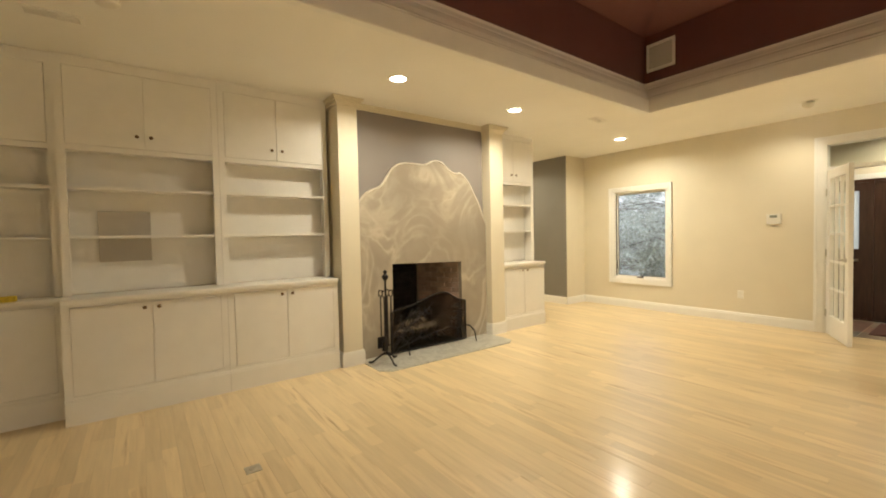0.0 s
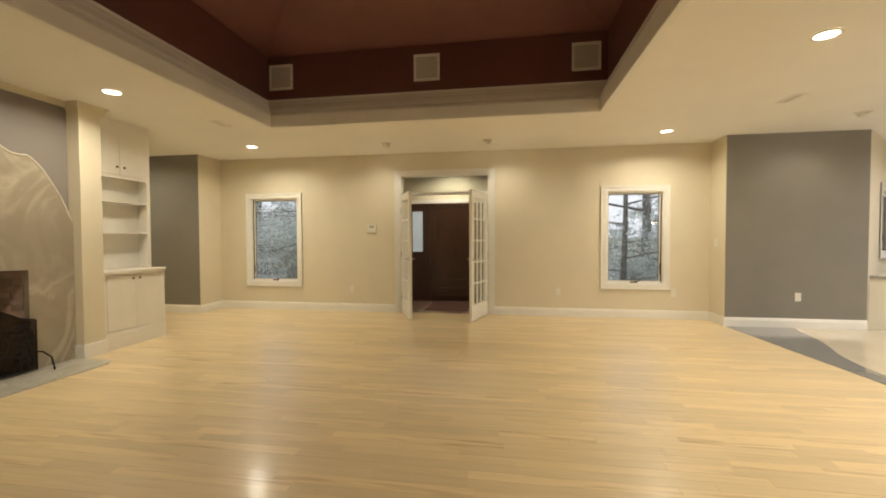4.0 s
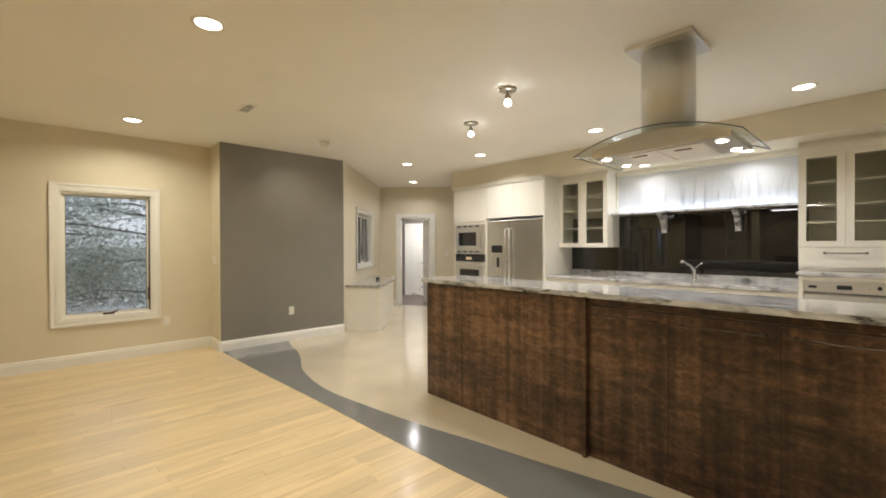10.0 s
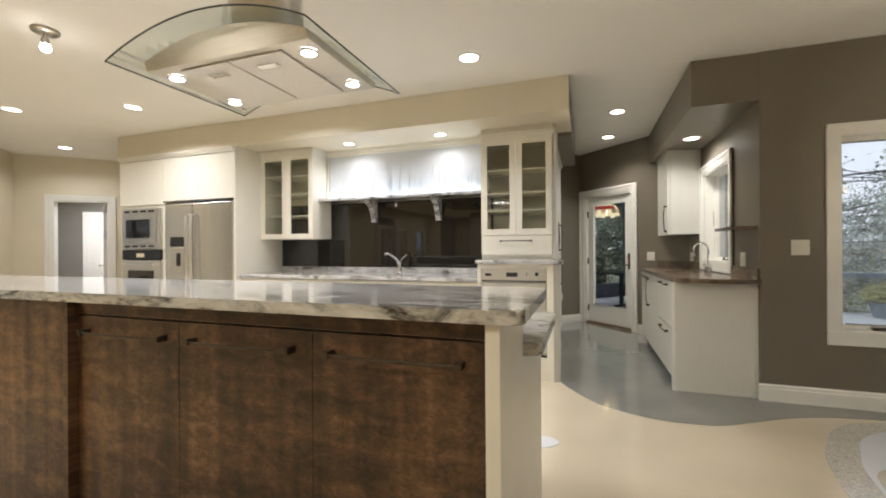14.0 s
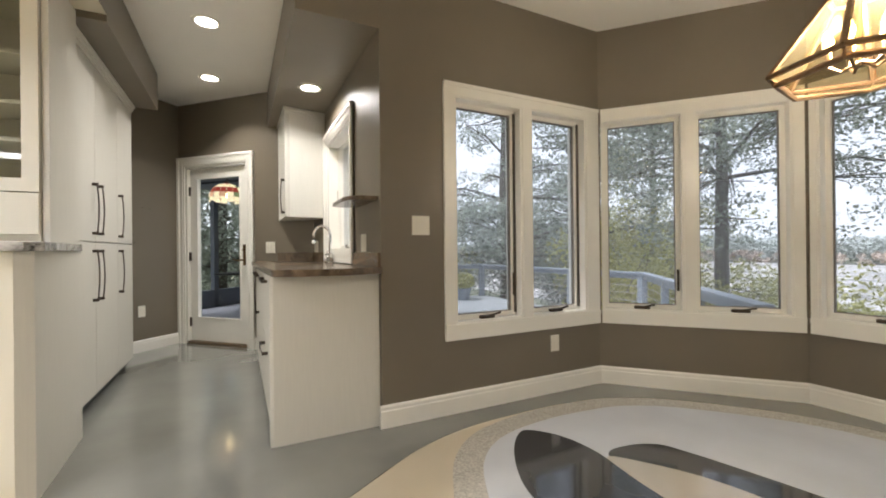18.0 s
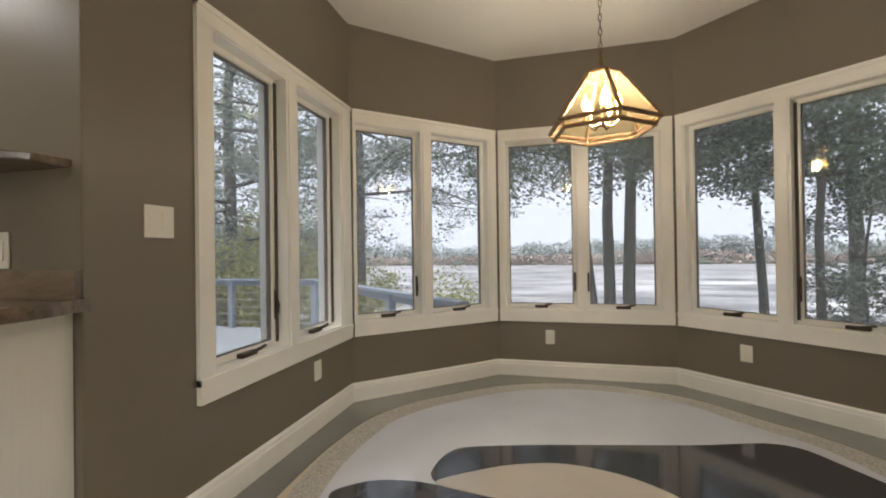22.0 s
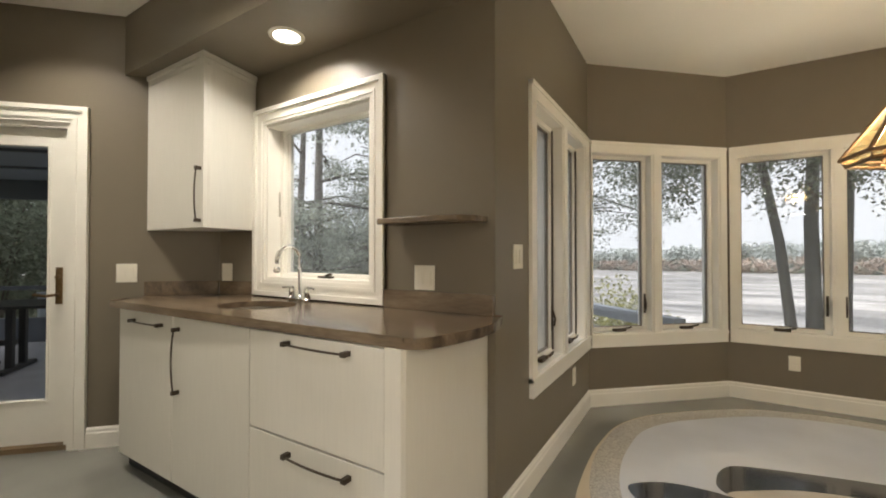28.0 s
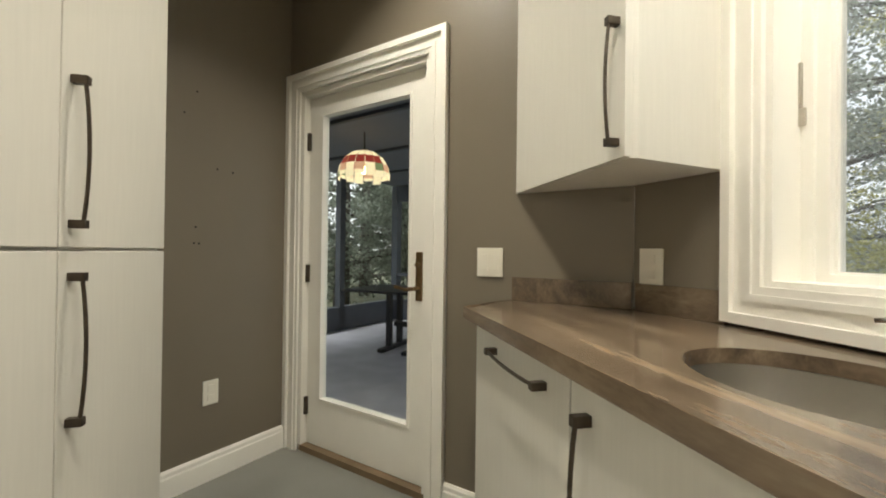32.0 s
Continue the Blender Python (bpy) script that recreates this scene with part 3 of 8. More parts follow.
# ---- the shell ----
w_end = wall("wall_east", (7.08, 4.68), (7.08, -3.68), CREAM, [(0.60, 1.54, 0.50, 2.03), (3.43, 4.97, 0.0, 2.37), (6.82, 7.70, 0.54, 2.03)], "cream painted wall with two windows and french doors")
w_ret = wall("wall_return", (7.08, -3.68), (6.63, -3.68), CREAM, (), "short cream painted return wall", e1=0.002)
w_grey = wall("wall_accent", (6.63, -3.68), (6.63, -5.47), GREIGE, (), "greige painted accent wall", e0=0.003)
w_kwin = wall("wall_breakfast", (6.63, -5.47), (8.75, -7.59), CREAM, [(0.84, 2.02, 1.04, 2.0)], "cream painted wall with a small window")
w_hall = wall("wall_hall", (8.75, -7.59), (6.90, -9.44), CREAM, [(0.46, 1.19, 0.0, 2.04)], "cream painted wall with a doorway")
wall("wall_utility_a", (6.90, -9.44), (6.25, -9.44), CREAM)
wall("wall_utility_b", (6.25, -9.44), (6.25, -8.30), CREAM, t=0.05)
w_back = wall("wall_kitchen", (6.20, -8.30), (1.35, -8.30), CREAM, (), "cream painted kitchen wall behind the cabinets")
wall("wall_pantry", (1.35, -8.30), (1.35, -9.99), TAUPE)
w_nail = wall("wall_taupe", (1.35, -9.99), (0.44, -10.90), TAUPE, (), "taupe painted wall with small nail holes")
w_door = wall("wall_porch", (0.44, -10.90), (-0.86, -9.60), TAUPE, [(0.10, 0.99, 0.0, 2.03)], "taupe painted wall with a glazed door")
w_wet = wall("wall_wet_bar", (-0.93, -9.53), (-0.93, -7.62), TAUPE, [(0.32, 1.21, 1.03, 2.04)], "taupe painted wall above the wet bar", t=0.2, e0=0.232, e1=0.003)
w_jog = wall("wall_wet_bar_corner", (-0.86, -9.60), (-0.93, -9.30), TAUPE, (), "short taupe painted wall beside the wet bar window", t=0.2, e0=0.002)
w_b1 = wall("wall_bay_a", (-0.93, -7.62), (-2.70, -7.62), TAUPE, [(0.47, 1.66, 0.545, 2.05)], "taupe painted bay wall with a window", t=0.17, e0=0.002)
w_b2 = wall("wall_bay_b", (-2.70, -7.62), (-3.58, -6.66), TAUPE, [(0.012, 1.25, 0.545, 2.05)], "taupe painted bay wall with a window", t=0.17)
w_b3 = wall("wall_bay_c", (-3.58, -6.66), (-3.58, -5.25), TAUPE, [(0.04, 1.36, 0.545, 2.05)], "taupe painted bay wall with a window", t=0.17)
w_b4 = wall("wall_bay_d", (-3.58, -5.25), (-2.63, -4.25), TAUPE, [(0.05, 1.345, 0.545, 2.05)], "taupe painted bay wall with a window", t=0.17)
w_b5 = wall("wall_bay_e", (-2.63, -4.25), (-1.30, -4.25), TAUPE, (), "taupe painted wall")
w_west = wall("wall_west", (-1.30, -4.25), (-1.30, 4.30), CREAM)
w_north = wall("wall_fireplace", (-1.30, 4.30), (5.00, 4.30), CREAM, [(3.70, 4.86, 0.0, 1.10)], "cream painted wall behind the fireplace", t=0.12, e1=0.003)
w_ha = wall("wall_passage_a", (5.00, 4.30), (5.00, 6.80), CREAM, e0=0.002)
wall("wall_passage_b", (5.00, 6.80), (6.53, 6.80), CREAM)
w_hb = wall("wall_passage_c", (6.53, 6.80), (6.53, 4.68), GREIGE, (), "greige painted passage wall", e1=0.003)
w_corner = wall("wall_corner", (6.53, 4.68), (7.08, 4.68), CREAM, (), "short cream painted wall", e0=0.002)
for m, a, b in ((w_end, 0, 3.34), (w_end, 5.06, 8.36), (w_ret, 0, 0.46), (w_grey, -0.012, 1.79), (w_hall, 0, 0.36), (w_hall, 1.29, 2.4), (w_nail, 0.3, 1.28),
                (w_door, 1.09, 1.42), (w_b1, -0.017, 1.77), (w_b2, 0, 1.302), (w_b3, 0, 1.41), (w_b4, 0, 1.379), (w_b5, 0, 1.33), (w_west, 0, 8.1), (w_hb, 0, 2.13), (w_corner, -0.017, 0.55)):
    baseboard(m, a, b, 0.135 if m not in (w_nail, w_door) else 0.13)

# ceiling with the raised tray
TX0, TX1, TY0, TY1 = -0.95, 5.22, -1.70, 2.52
bm = bmesh.new()
for x0, x1, y0, y1 in ((-4.0, TX0, -7.95, 7.0), (TX1, 9.2, -11.2, 7.0), (TX0, TX1, TY1, 7.0), (TX0, TX1, -11.2, TY0)):
    box(bm, x0, x1, y0, y1, H, H + 0.14)
solid("ceiling", bm, CEIL, "smooth cream painted ceiling with a raised tray", "ceiling", kind="structure")
bm = bmesh.new()
TZ = 3.13
prof = [(0.0, H - 0.004), (0.055, H - 0.004), (0.060, H + 0.004), (0.060, H + 0.150), (0.052, H + 0.162), (0.052, H + 0.175), (0.030, H + 0.195), (0.022, H + 0.24), (0.002, H + 0.285), (-0.020, H + 0.305), (-0.020, H + 0.32), (-0.032, H + 0.33), (-0.045, H + 0.365), (-0.045, TZ), (-0.30, TZ), (-0.30, H + 0.15), (0.0, H + 0.15)]
corners = [(TX0, TY0, 1, 1), (TX1, TY0, -1, 1), (TX1, TY1, -1, -1), (TX0, TY1, 1, -1)]
rings = [[bm.verts.new((x + sx * d, y + sy * d, z)) for d, z in prof] for x, y, sx, sy in corners]
for a, b in zip(rings, rings[1:] + rings[:1]):
    for i in range(len(prof) - 1):
        bm.faces.new((a[i], a[i + 1], b[i + 1], b[i]))
solid("tray_crown_trim", bm, TRIM, "wide stepped cream crown moulding round the tray ceiling", "trim", kind="structure")
bm = bmesh.new()
VX0, VX1, VY0, VY1, VZ = TX0 - 0.04, 5.285, -1.755, 2.575, 3.70
for x0, x1, y0, y1 in ((VX0 - 0.1, VX0, VY0 - 0.1, VY1 + 0.1), (VX1, VX1 + 0.1, VY0 - 0.1, VY1 + 0.1), (VX0, VX1, VY0 - 0.1, VY0), (VX0, VX1, VY1, VY1 + 0.1)):
    box(bm, x0, x1, y0, y1, TZ - 0.02, VZ)
solid("tray_wall", bm, BURGUNDY, "dark burgundy painted upstand of the tray ceiling", "wall", kind="structure")
bm = bmesh.new()
cy, rise, run = (VY0 + VY1) / 2, 1.0, (VY1 - VY0) / 2
q = [bm.verts.new(p) for p in ((VX0 - .05, VY0 - .05, VZ), (VX1 + .05, VY0 - .05, VZ), (VX1 + .05, VY1 + .05, VZ), (VX0 - .05, VY1 + .05, VZ), (VX0 + run, cy, VZ + rise), (VX1 - run, cy, VZ + rise))]
for f in ((0, 1, 5, 4), (1, 2, 5), (2, 3, 4, 5), (3, 0, 4)):
    bm.faces.new([q[i] for i in f])
solid("tray_vault_ceiling", bm, MAROON, "maroon painted hipped ceiling above the tray", "ceiling", kind="structure")

# soffits
bm = bmesh.new()
box(bm, 0.50, 6.30, -8.30, -7.54, 2.44, H - 0.002)
solid("kitchen_soffit", bm, CREAM, "cream painted ceiling soffit above the kitchen cabinets", "soffit", kind="structure")
bm = bmesh.new()
prism(bm, [(0.50, -8.302), (1.34, -8.302), (1.34, -9.97), (0.50, -9.97)], 2.40, H - 0.002)
box(bm, 0.497, 0.4995, -8.302, -7.56, 2.441, H - 0.002)
solid("pantry_soffit", bm, TAUPE, "taupe painted ceiling soffit above the pantry", "soffit", kind="structure")
bm = bmesh.new()
prism(bm, [(-0.929, -7.621), (-0.929, -9.30), (-0.859, -9.602), (-0.462, -9.997), (-0.462, -7.621)], 2.362, H - 0.002)
solid("wet_bar_soffit", bm, TAUPE, "taupe painted ceiling soffit above the wet bar", "soffit", kind="structure")

# ---- floors ----
bm = bmesh.new()
prism(bm, [(-1.40, -4.15), (-2.67, -4.15), (-3.68, -5.21), (-3.68, -6.70), (-2.74, -7.72), (-1.03, -7.72), (-1.0, -9.58), (0.44, -11.0), (1.45, -9.95), (1.45, -8.4), (6.15, -8.4), (6.15, -9.5), (6.9, -9.57), (8.88, -7.59), (6.73, -5.43), (6.73, -3.78), (7.18, -3.78), (7.18, 4.78), (6.63, 4.78), (6.63, 6.9), (4.99, 6.9), (4.99, 4.40), (-1.40, 4.40)], -0.30, -0.014)
solid("floor_slab", bm, SUBFLOOR, "dark floor base under the boards", "floor", kind="structure")


def wood_edge(x):
    pts = [(-2.0, -4.06), (1.0, -4.03), (1.76, -4.005), (2.5, -3.935), (3.3, -3.885), (4.14, -3.844), (5.36, -3.76), (6.5, -3.70), (7.3, -3.68)]
    for (a, ya), (b, yb) in zip(pts, pts[1:]):
        if a <= x <= b:
            return ya + (yb - ya) * (x - a) / (b - a)
    return -3.68


def inlay(name, pts, mat, z, label, base=-0.013):
    bm = bmesh.new()
    hi = [bm.verts.new((*p, z)) for p in pts]
    lo = [bm.verts.new((*p, base)) for p in pts]
    rim = [bm.edges.new((hi[i], hi[(i + 1) % len(hi)])) for i in range(len(hi))]
    bmesh.ops.triangle_fill(bm, use_beauty=True, edges=rim)
    for f in bm.faces:
        f.normal_update()
        if f.normal.z < 0:
            f.normal_flip()
    for i in range(len(hi)):
        j = (i + 1) % len(hi)
        bm.faces.new((lo[i], lo[j], hi[j], hi[i]))
    return solid(name, bm, mat, label, "floor", kind="structure")


edge = [(x / 10, wood_edge(x / 10)) for x in range(72, -14, -4)]
inlay("kitchen_floor", [(-1.35, -4.06), (-2.7, -4.2), (-3.7, -5.2), (-3.7, -6.7), (-2.75, -7.75), (-1.0, -7.75), (-1.05, -9.6), (0.44, -11.05), (1.5, -10.0), (1.5, -8.4), (6.3, -8.4), (6.3, -9.5), (6.9, -9.6), (8.9, -7.6), (6.75, -5.47), (6.75, -3.70)] + edge[1:-1], EPOXY, 0.0, "glossy cream epoxy kitchen floor")
band_in = curve_through([(6.70, -4.62), (6.44, -4.52), (5.95, -4.42), (5.60, -4.31), (5.09, -4.12), (4.40, -4.03), (3.74, -4.10), (3.14, -4.20), (2.68, -4.31), (2.27, -4.39), (1.93, -4.47), (1.5, -4.56), (1.1, -4.62), (0.6, -4.60), (0.1, -4.45), (-0.6, -4.25), (-1.25, -4.10)], False, 5)
inlay("floor_band", [(6.625, -3.70)] + edge[2:-1] + band_in[::-1], BANDEPOXY, 0.003, "wavy blue-grey epoxy band between wood and cream floors")
g2 = curve_through([(0.69, -7.95), (0.606, -7.64), (0.44, -7.34), (0.25, -7.12), (-0.07, -6.965), (-0.375, -6.96), (-0.55, -7.015), (-0.75, -7.134), (-0.98, -7.27), (-1.21, -7.36), (-1.45, -7.41), (-1.8, -7.43), (-2.12, -7.42), (-2.51, -7.345), (-2.89, -7.08), (-3.31, -6.53), (-3.45, -5.9), (-3.31, -5.33), (-2.97, -4.98), (-2.65, -4.69), (-2.21, -4.55), (-1.75, -4.49), (-1.25, -4.45)], False, 5)
inlay("grey_floor", g2 + [(-1.25, -4.24), (-2.7, -4.2), (-3.7, -5.2), (-3.7, -6.7), (-2.75, -7.75), (-1.0, -7.75), (-1.05, -9.6), (0.44, -11.05), (1.5, -10.0), (1.5, -8.2)], GREYEPOXY, 0.003, "glossy grey-green epoxy floor along the walls")
med = curve_through([(-0.80, -5.95), (-0.88, -6.55), (-1.0, -6.86), (-1.16, -7.135), (-1.40, -7.32), (-1.75, -7.40), (-2.12, -7.40), (-2.51, -7.325), (-2.88, -7.06), (-3.30, -6.52), (-3.43, -5.9), (-3.29, -5.34), (-2.95, -5.0), (-2.63, -4.71), (-2.20, -4.57), (-1.75, -4.51), (-1.3, -4.68), (-0.98, -5.15)], True, 5)
inlay("floor_ring", med, TERRAZZO, 0.006, "speckled terrazzo ring of the round floor medallion")
mc = Vector((-2.1, -5.95))
med_in = []
for p in med:
    d = Vector(p) - mc
    med_in.append(tuple(mc + d * (1 - 0.15 / d.length)))
inlay("floor_medallion", med_in, PALEEPOXY, 0.0085, "pale epoxy centre of the floor medallion with sky sheen in its colour")
inlay("floor_inlay_sand", curve_through([(-1.05, -6.5), (-1.27, -6.60), (-1.45, -6.32), (-1.52, -6.26), (-1.44, -6.1), (-1.44, -5.7), (-1.53, -5.4), (-1.56, -5.15), (-1.3, -5.0), (-1.05, -5.4), (-0.96, -5.9)], True, 5), SANDEPOXY, 0.0105, "sand coloured epoxy swirl in the floor medallion")
inlay("floor_inlay_dark", curve_through([(-1.82, -6.76), (-1.97, -6.80), (-2.14, -6.74), (-2.21, -6.60), (-2.29, -6.30), (-2.36, -5.98), (-2.46, -5.5), (-2.57, -5.03), (-2.35, -4.845), (-2.0, -4.70), (-1.62, -4.69), (-1.42, -4.85), (-1.56, -5.12), (-1.53, -5.38), (-1.42, -5.7), (-1.42, -6.05), (-1.52, -6.27), (-1.69, -6.45)], True, 5), DARKEPOXY, 0.0125, "charcoal epoxy swirl in the floor medallion")
inlay("floor_inlay_leaf", curve_through([(-1.61, -7.19), (-1.71, -7.13), (-1.78, -7.0), (-1.80, -6.8), (-1.757, -6.55), (-1.729, -6.22), (-1.54, -6.27), (-1.42, -6.33), (-1.313, -6.40), (-1.267, -6.586), (-1.311, -6.80), (-1.449, -7.04)], True, 5), DARKEPOXY, 0.0135, "charcoal epoxy leaf in the floor medallion")
inlay("floor_inlay_eye", curve_through([(-1.815, -6.76), (-1.956, -6.584), (-2.055, -6.397), (-2.107, -6.165), (-2.06, -5.92), (-1.95, -5.74), (-1.853, -5.683), (-1.77, -5.74), (-1.735, -5.93), (-1.726, -6.10), (-1.746, -6.40), (-1.77, -6.60)], True, 5), SANDEPOXY, 0.0155, "sand coloured epoxy eye in the floor medallion")
for cx, cy2, rx, ry, rot in ((1.15, -7.02, 0.24, 0.07, 5), (0.79, -6.35, 0.26, 0.11, 10)):
    pts = [(cx + rx * math.cos(a) * math.cos(radians(rot)) - ry * math.sin(a) * math.sin(radians(rot)), cy2 + rx * math.cos(a) * math.sin(radians(rot)) + ry * math.sin(a) * math.cos(radians(rot))) for a in [2 * math.pi * i / 28 for i in range(28)]]
    inlay("floor_inlay_oval", pts, PALEEPOXY, 0.003, "pale grey oval epoxy inlay in the kitchen floor")

# ---- windows ----


def casement(parent, m, s0, s1, z0, z1, depth=0.085, crank=True, dark_edge=0, lever=1, bead=None):
    """One sash with its pane, crank and lock in the opening s0..s1, z0..z1; the glass lies depth behind the wall face."""
    sash = part("sash", ring_frame(bmesh.new(), s0, s1, z0, z1, 0.030, depth - 0.02, depth + 0.03, m), TRIM, parent)
    e = 0.006
    part("glazing_bead", ring_frame(bmesh.new(), s0 + 0.030, s1 - 0.030, z0 + 0.030, z1 - 0.030, e, depth - 0.004, depth + 0.02, m), bead or BEAD, sash, "thin glazing edge")
    # Narrow darker strip along one upright edge of the sash.
    if dark_edge:
        x = s0 if dark_edge < 0 else s1
        part("screen_edge", B(x - 0.016, x + 0.016, depth - 0.03, depth - 0.021, z0 + 0.02, z1 - 0.02, m), EDGESTRIP, sash, "narrow grey-brown strip along one sash edge")
    pane = part("pane", B(s0 + 0.036, s1 - 0.036, depth + 0.004, depth + 0.010, z0 + 0.036, z1 - 0.036, m), GLASS, sash, "window glass with an added haze veil")
    pane.visible_shadow = False
    if crank:
        c = (s0 + s1) / 2
        bm = bmesh.new()
        box(bm, c - 0.055, c + 0.055, depth - 0.055, depth - 0.02, z0 - 0.002, z0 + 0.022, m, 0.006)
        tube(bm, [(c + 0.01, depth - 0.055, z0 + 0.018), (c + 0.05, depth - 0.075, z0 + 0.030), (c + 0.085, depth - 0.075, z0 + 0.036)], 0.008, 6, m)
        part("crank", bm, BRONZE, sash, "dark bronze casement crank")
    if lever:
        x = s1 - 0.018 if lever > 0 else s0 + 0.018
        bm = bmesh.new()
        box(bm, x - 0.008, x + 0.008, depth - 0.03, depth - 0.02, z0 + 0.14, z0 + 0.30, m, 0.003)
        tube(bm, [(x, depth - 0.03, z0 + 0.27), (x, depth - 0.045, z0 + 0.22), (x, depth - 0.04, z0 + 0.17)], 0.006, 6, m)
        part("lock_lever", bm, BRONZE, sash, "dark bronze sash lock")
    return sash


def jamb(parent, m, s0, s1, z0, z1, d0, d1, w=0.02):
    return part("jamb", ring_frame(bmesh.new(), s0, s1, z0, z1, w, d0, d1, m), TRIM, parent)


def plain_window(name, m, s0, s1, z0, z1, label, lever=1, dark_edge=0, depth=0.075, cas=0.085, sash_inset=0.0):
    """Casing outside s0..s1, z0..z1."""
    ob = thing(name, label, "window", m=m @ pose((s0 + s1) / 2, 0, z0), kind="structure")
    part("casing", moulding(bmesh.new(), m, s0, s1, z0, z1, cas), TRIM, ob)
    a, b, c, d = s0 + cas - 0.004, s1 - cas + 0.004, z0 + cas - 0.004, z1 - cas + 0.004
    jamb(ob, m, a, b, c, d, 0.002, 0.158)
    casement(ob, m, a + 0.02 + sash_inset, b - 0.02, c + 0.02, d - 0.02, depth, lever=lever, dark_edge=dark_edge)
    return ob


plain_window("window_1", w_end, 0.525, 1.615, 0.42, 2.105, "white framed casement window with trees outside", lever=-1, dark_edge=-1)
plain_window("window_2", w_end, 6.745, 7.775, 0.46, 2.105, "white framed casement window with a bare tree outside", lever=1, dark_edge=1)
ob = thing("window_3", "white framed double casement window above the desk counter", "window", m=w_kwin @ pose(1.43, 0, 0.96), kind="structure")
part("casing", moulding(bmesh.new(), w_kwin, 0.76, 2.10, 0.96, 2.08, 0.085), TRIM, ob)
jamb(ob, w_kwin, 0.842, 2.018, 1.042, 1.998, 0.002, 0.158)
casement(ob, w_kwin, 0.862, 1.43, 1.062, 1.978, 0.09)
casement(ob, w_kwin, 1.43, 1.998, 1.062, 1.978, 0.09, lever=-1)
for s0 in (0.90, 1.468):
    bl = thing("window_blind", "grey horizontal slatted blind lowered in the small window", "blind", m=w_kwin @ pose(s0 + 0.25, 0.04, 1.95), group="window blinds")
    part("head_rail", B(s0, s0 + 0.495, 0.030, 0.062, 1.925, 1.945, w_kwin), PLASTIC, bl)
    for k in range(24):
        z = 1.112 + k * 0.0345
        mm = w_kwin @ pose(s0 + 0.2475, 0.046, z, 28)
        part("slat", B(-0.243, 0.243, -0.013, 0.013, -0.0012, 0.0012, mm), GREIGE, bl)
# the deep window over the wet bar
ob = thing("window_4", "deep-set white window with a fixed pane above the wet bar", "window", m=w_wet @ pose(0.76, 0, 0.955), kind="structure")
part("casing", moulding(bmesh.new(), w_wet, 0.225, 1.305, 0.955, 2.13, 0.10, 0.026), TRIM, ob)
jamb(ob, w_wet, 0.322, 1.208, 1.05, 2.034, 0.002, 0.198)
casement(ob, w_wet, 0.37, 1.186, 1.06, 2.025, 0.12, lever=0, bead=TRIM)
bm = bmesh.new()
box(bm, 0.3415, 0.347, 0.080, 0.090, 1.50, 1.615, w_wet, 0.002)
box(bm, 0.3415, 0.356, 0.080, 0.090, 1.455, 1.50, w_wet, 0.003)
part("lock_lever", bm, NICKEL, ob, "slim pale metal sash lock on the jamb")
bm = bmesh.new()
box(bm, 0.342, 0.37, 0.09, 0.15, 1.07, 2.014, w_wet)
part("side_filler", bm, TRIM, ob)


def bay_window(name, m, s0, s1, lights, label):
    ob = thing(name, label, "window", m=m @ pose((s0 + s1) / 2, 0, 0.47), kind="structure")
    bm = bmesh.new()
    box(bm, s0, s1, -0.02, 0.0, 2.035, 2.12, m)
    box(bm, s0, s1, -0.024, 0.0, 0.47, 0.56, m)
    box(bm, s0, s1, -0.03, 0.02, 0.545, 0.572, m)
    box(bm, s0, s1, -0.028, 0.0, 2.095, 2.12, m)
    edges = [s0] + [e for l in lights for e in (l[0], l[1])] + [s1]
    for a, b in zip(edges[::2], edges[1::2]):
        box(bm, a, b, -0.02, 0.10, 0.56, 2.04, m)
    part("casing", bm, TRIM, ob)
    for i, l in enumerate(lights):
        a, b = l[0], l[1]
        jamb(ob, m, a, b, 0.565, 2.042, -0.012, 0.165, 0.016)
        casement(ob, m, a + 0.016, b - 0.016, 0.583, 2.026, 0.08, dark_edge=l[2], lever=l[3])
    return ob


bay_window("window_5", w_b1, 0.415, 1.752, [(0.489, 1.026, 1, 1), (1.099, 1.626, 1, 0)], "white double casement bay window with a deck outside")
bay_window("window_6", w_b2, 0.018, 1.284, [(0.022, 0.581, 0, 1), (0.644, 1.221, 0, 0)], "white double casement bay window facing the lake")
bay_window("window_7", w_b3, 0.018, 1.392, [(0.056, 0.681, 0, 1), (0.722, 1.326, 0, -1)], "white double casement bay window facing the lake")
bay_window("window_8", w_b4, 0.018, 1.372, [(0.069, 0.671, 0, 0), (0.721, 1.323, -1, -1)], "white double casement bay window facing the lake trees")
# ---- french doors and foyer ----
ob = thing("french_door_frame", "white door casing with a transom light above", "door frame", m=w_end @ pose(4.2, 0, 0), kind="structure")
part("casing", moulding(bmesh.new(), w_end, 3.34, 5.06, 0.0, 2.445, 0.095, 0.024, False), TRIM, ob)
bm = bmesh.new()
box(bm, 3.43, 3.455, 0.002, 0.158, 0, 2.37, w_end)
box(bm, 4.945, 4.97, 0.002, 0.158, 0, 2.37, w_end)
box(bm, 3.455, 4.945, 0.002, 0.158, 2.345, 2.37, w_end)
box(bm, 3.455, 4.945, 0.03, 0.12, 2.03, 2.075, w_end)
part("jamb", bm, TRIM, ob)
pane = part("transom_pane", B(3.455, 4.945, 0.07, 0.076, 2.075, 2.345, w_end), INGLASS, ob, "clear transom glass")
pane.visible_shadow = False


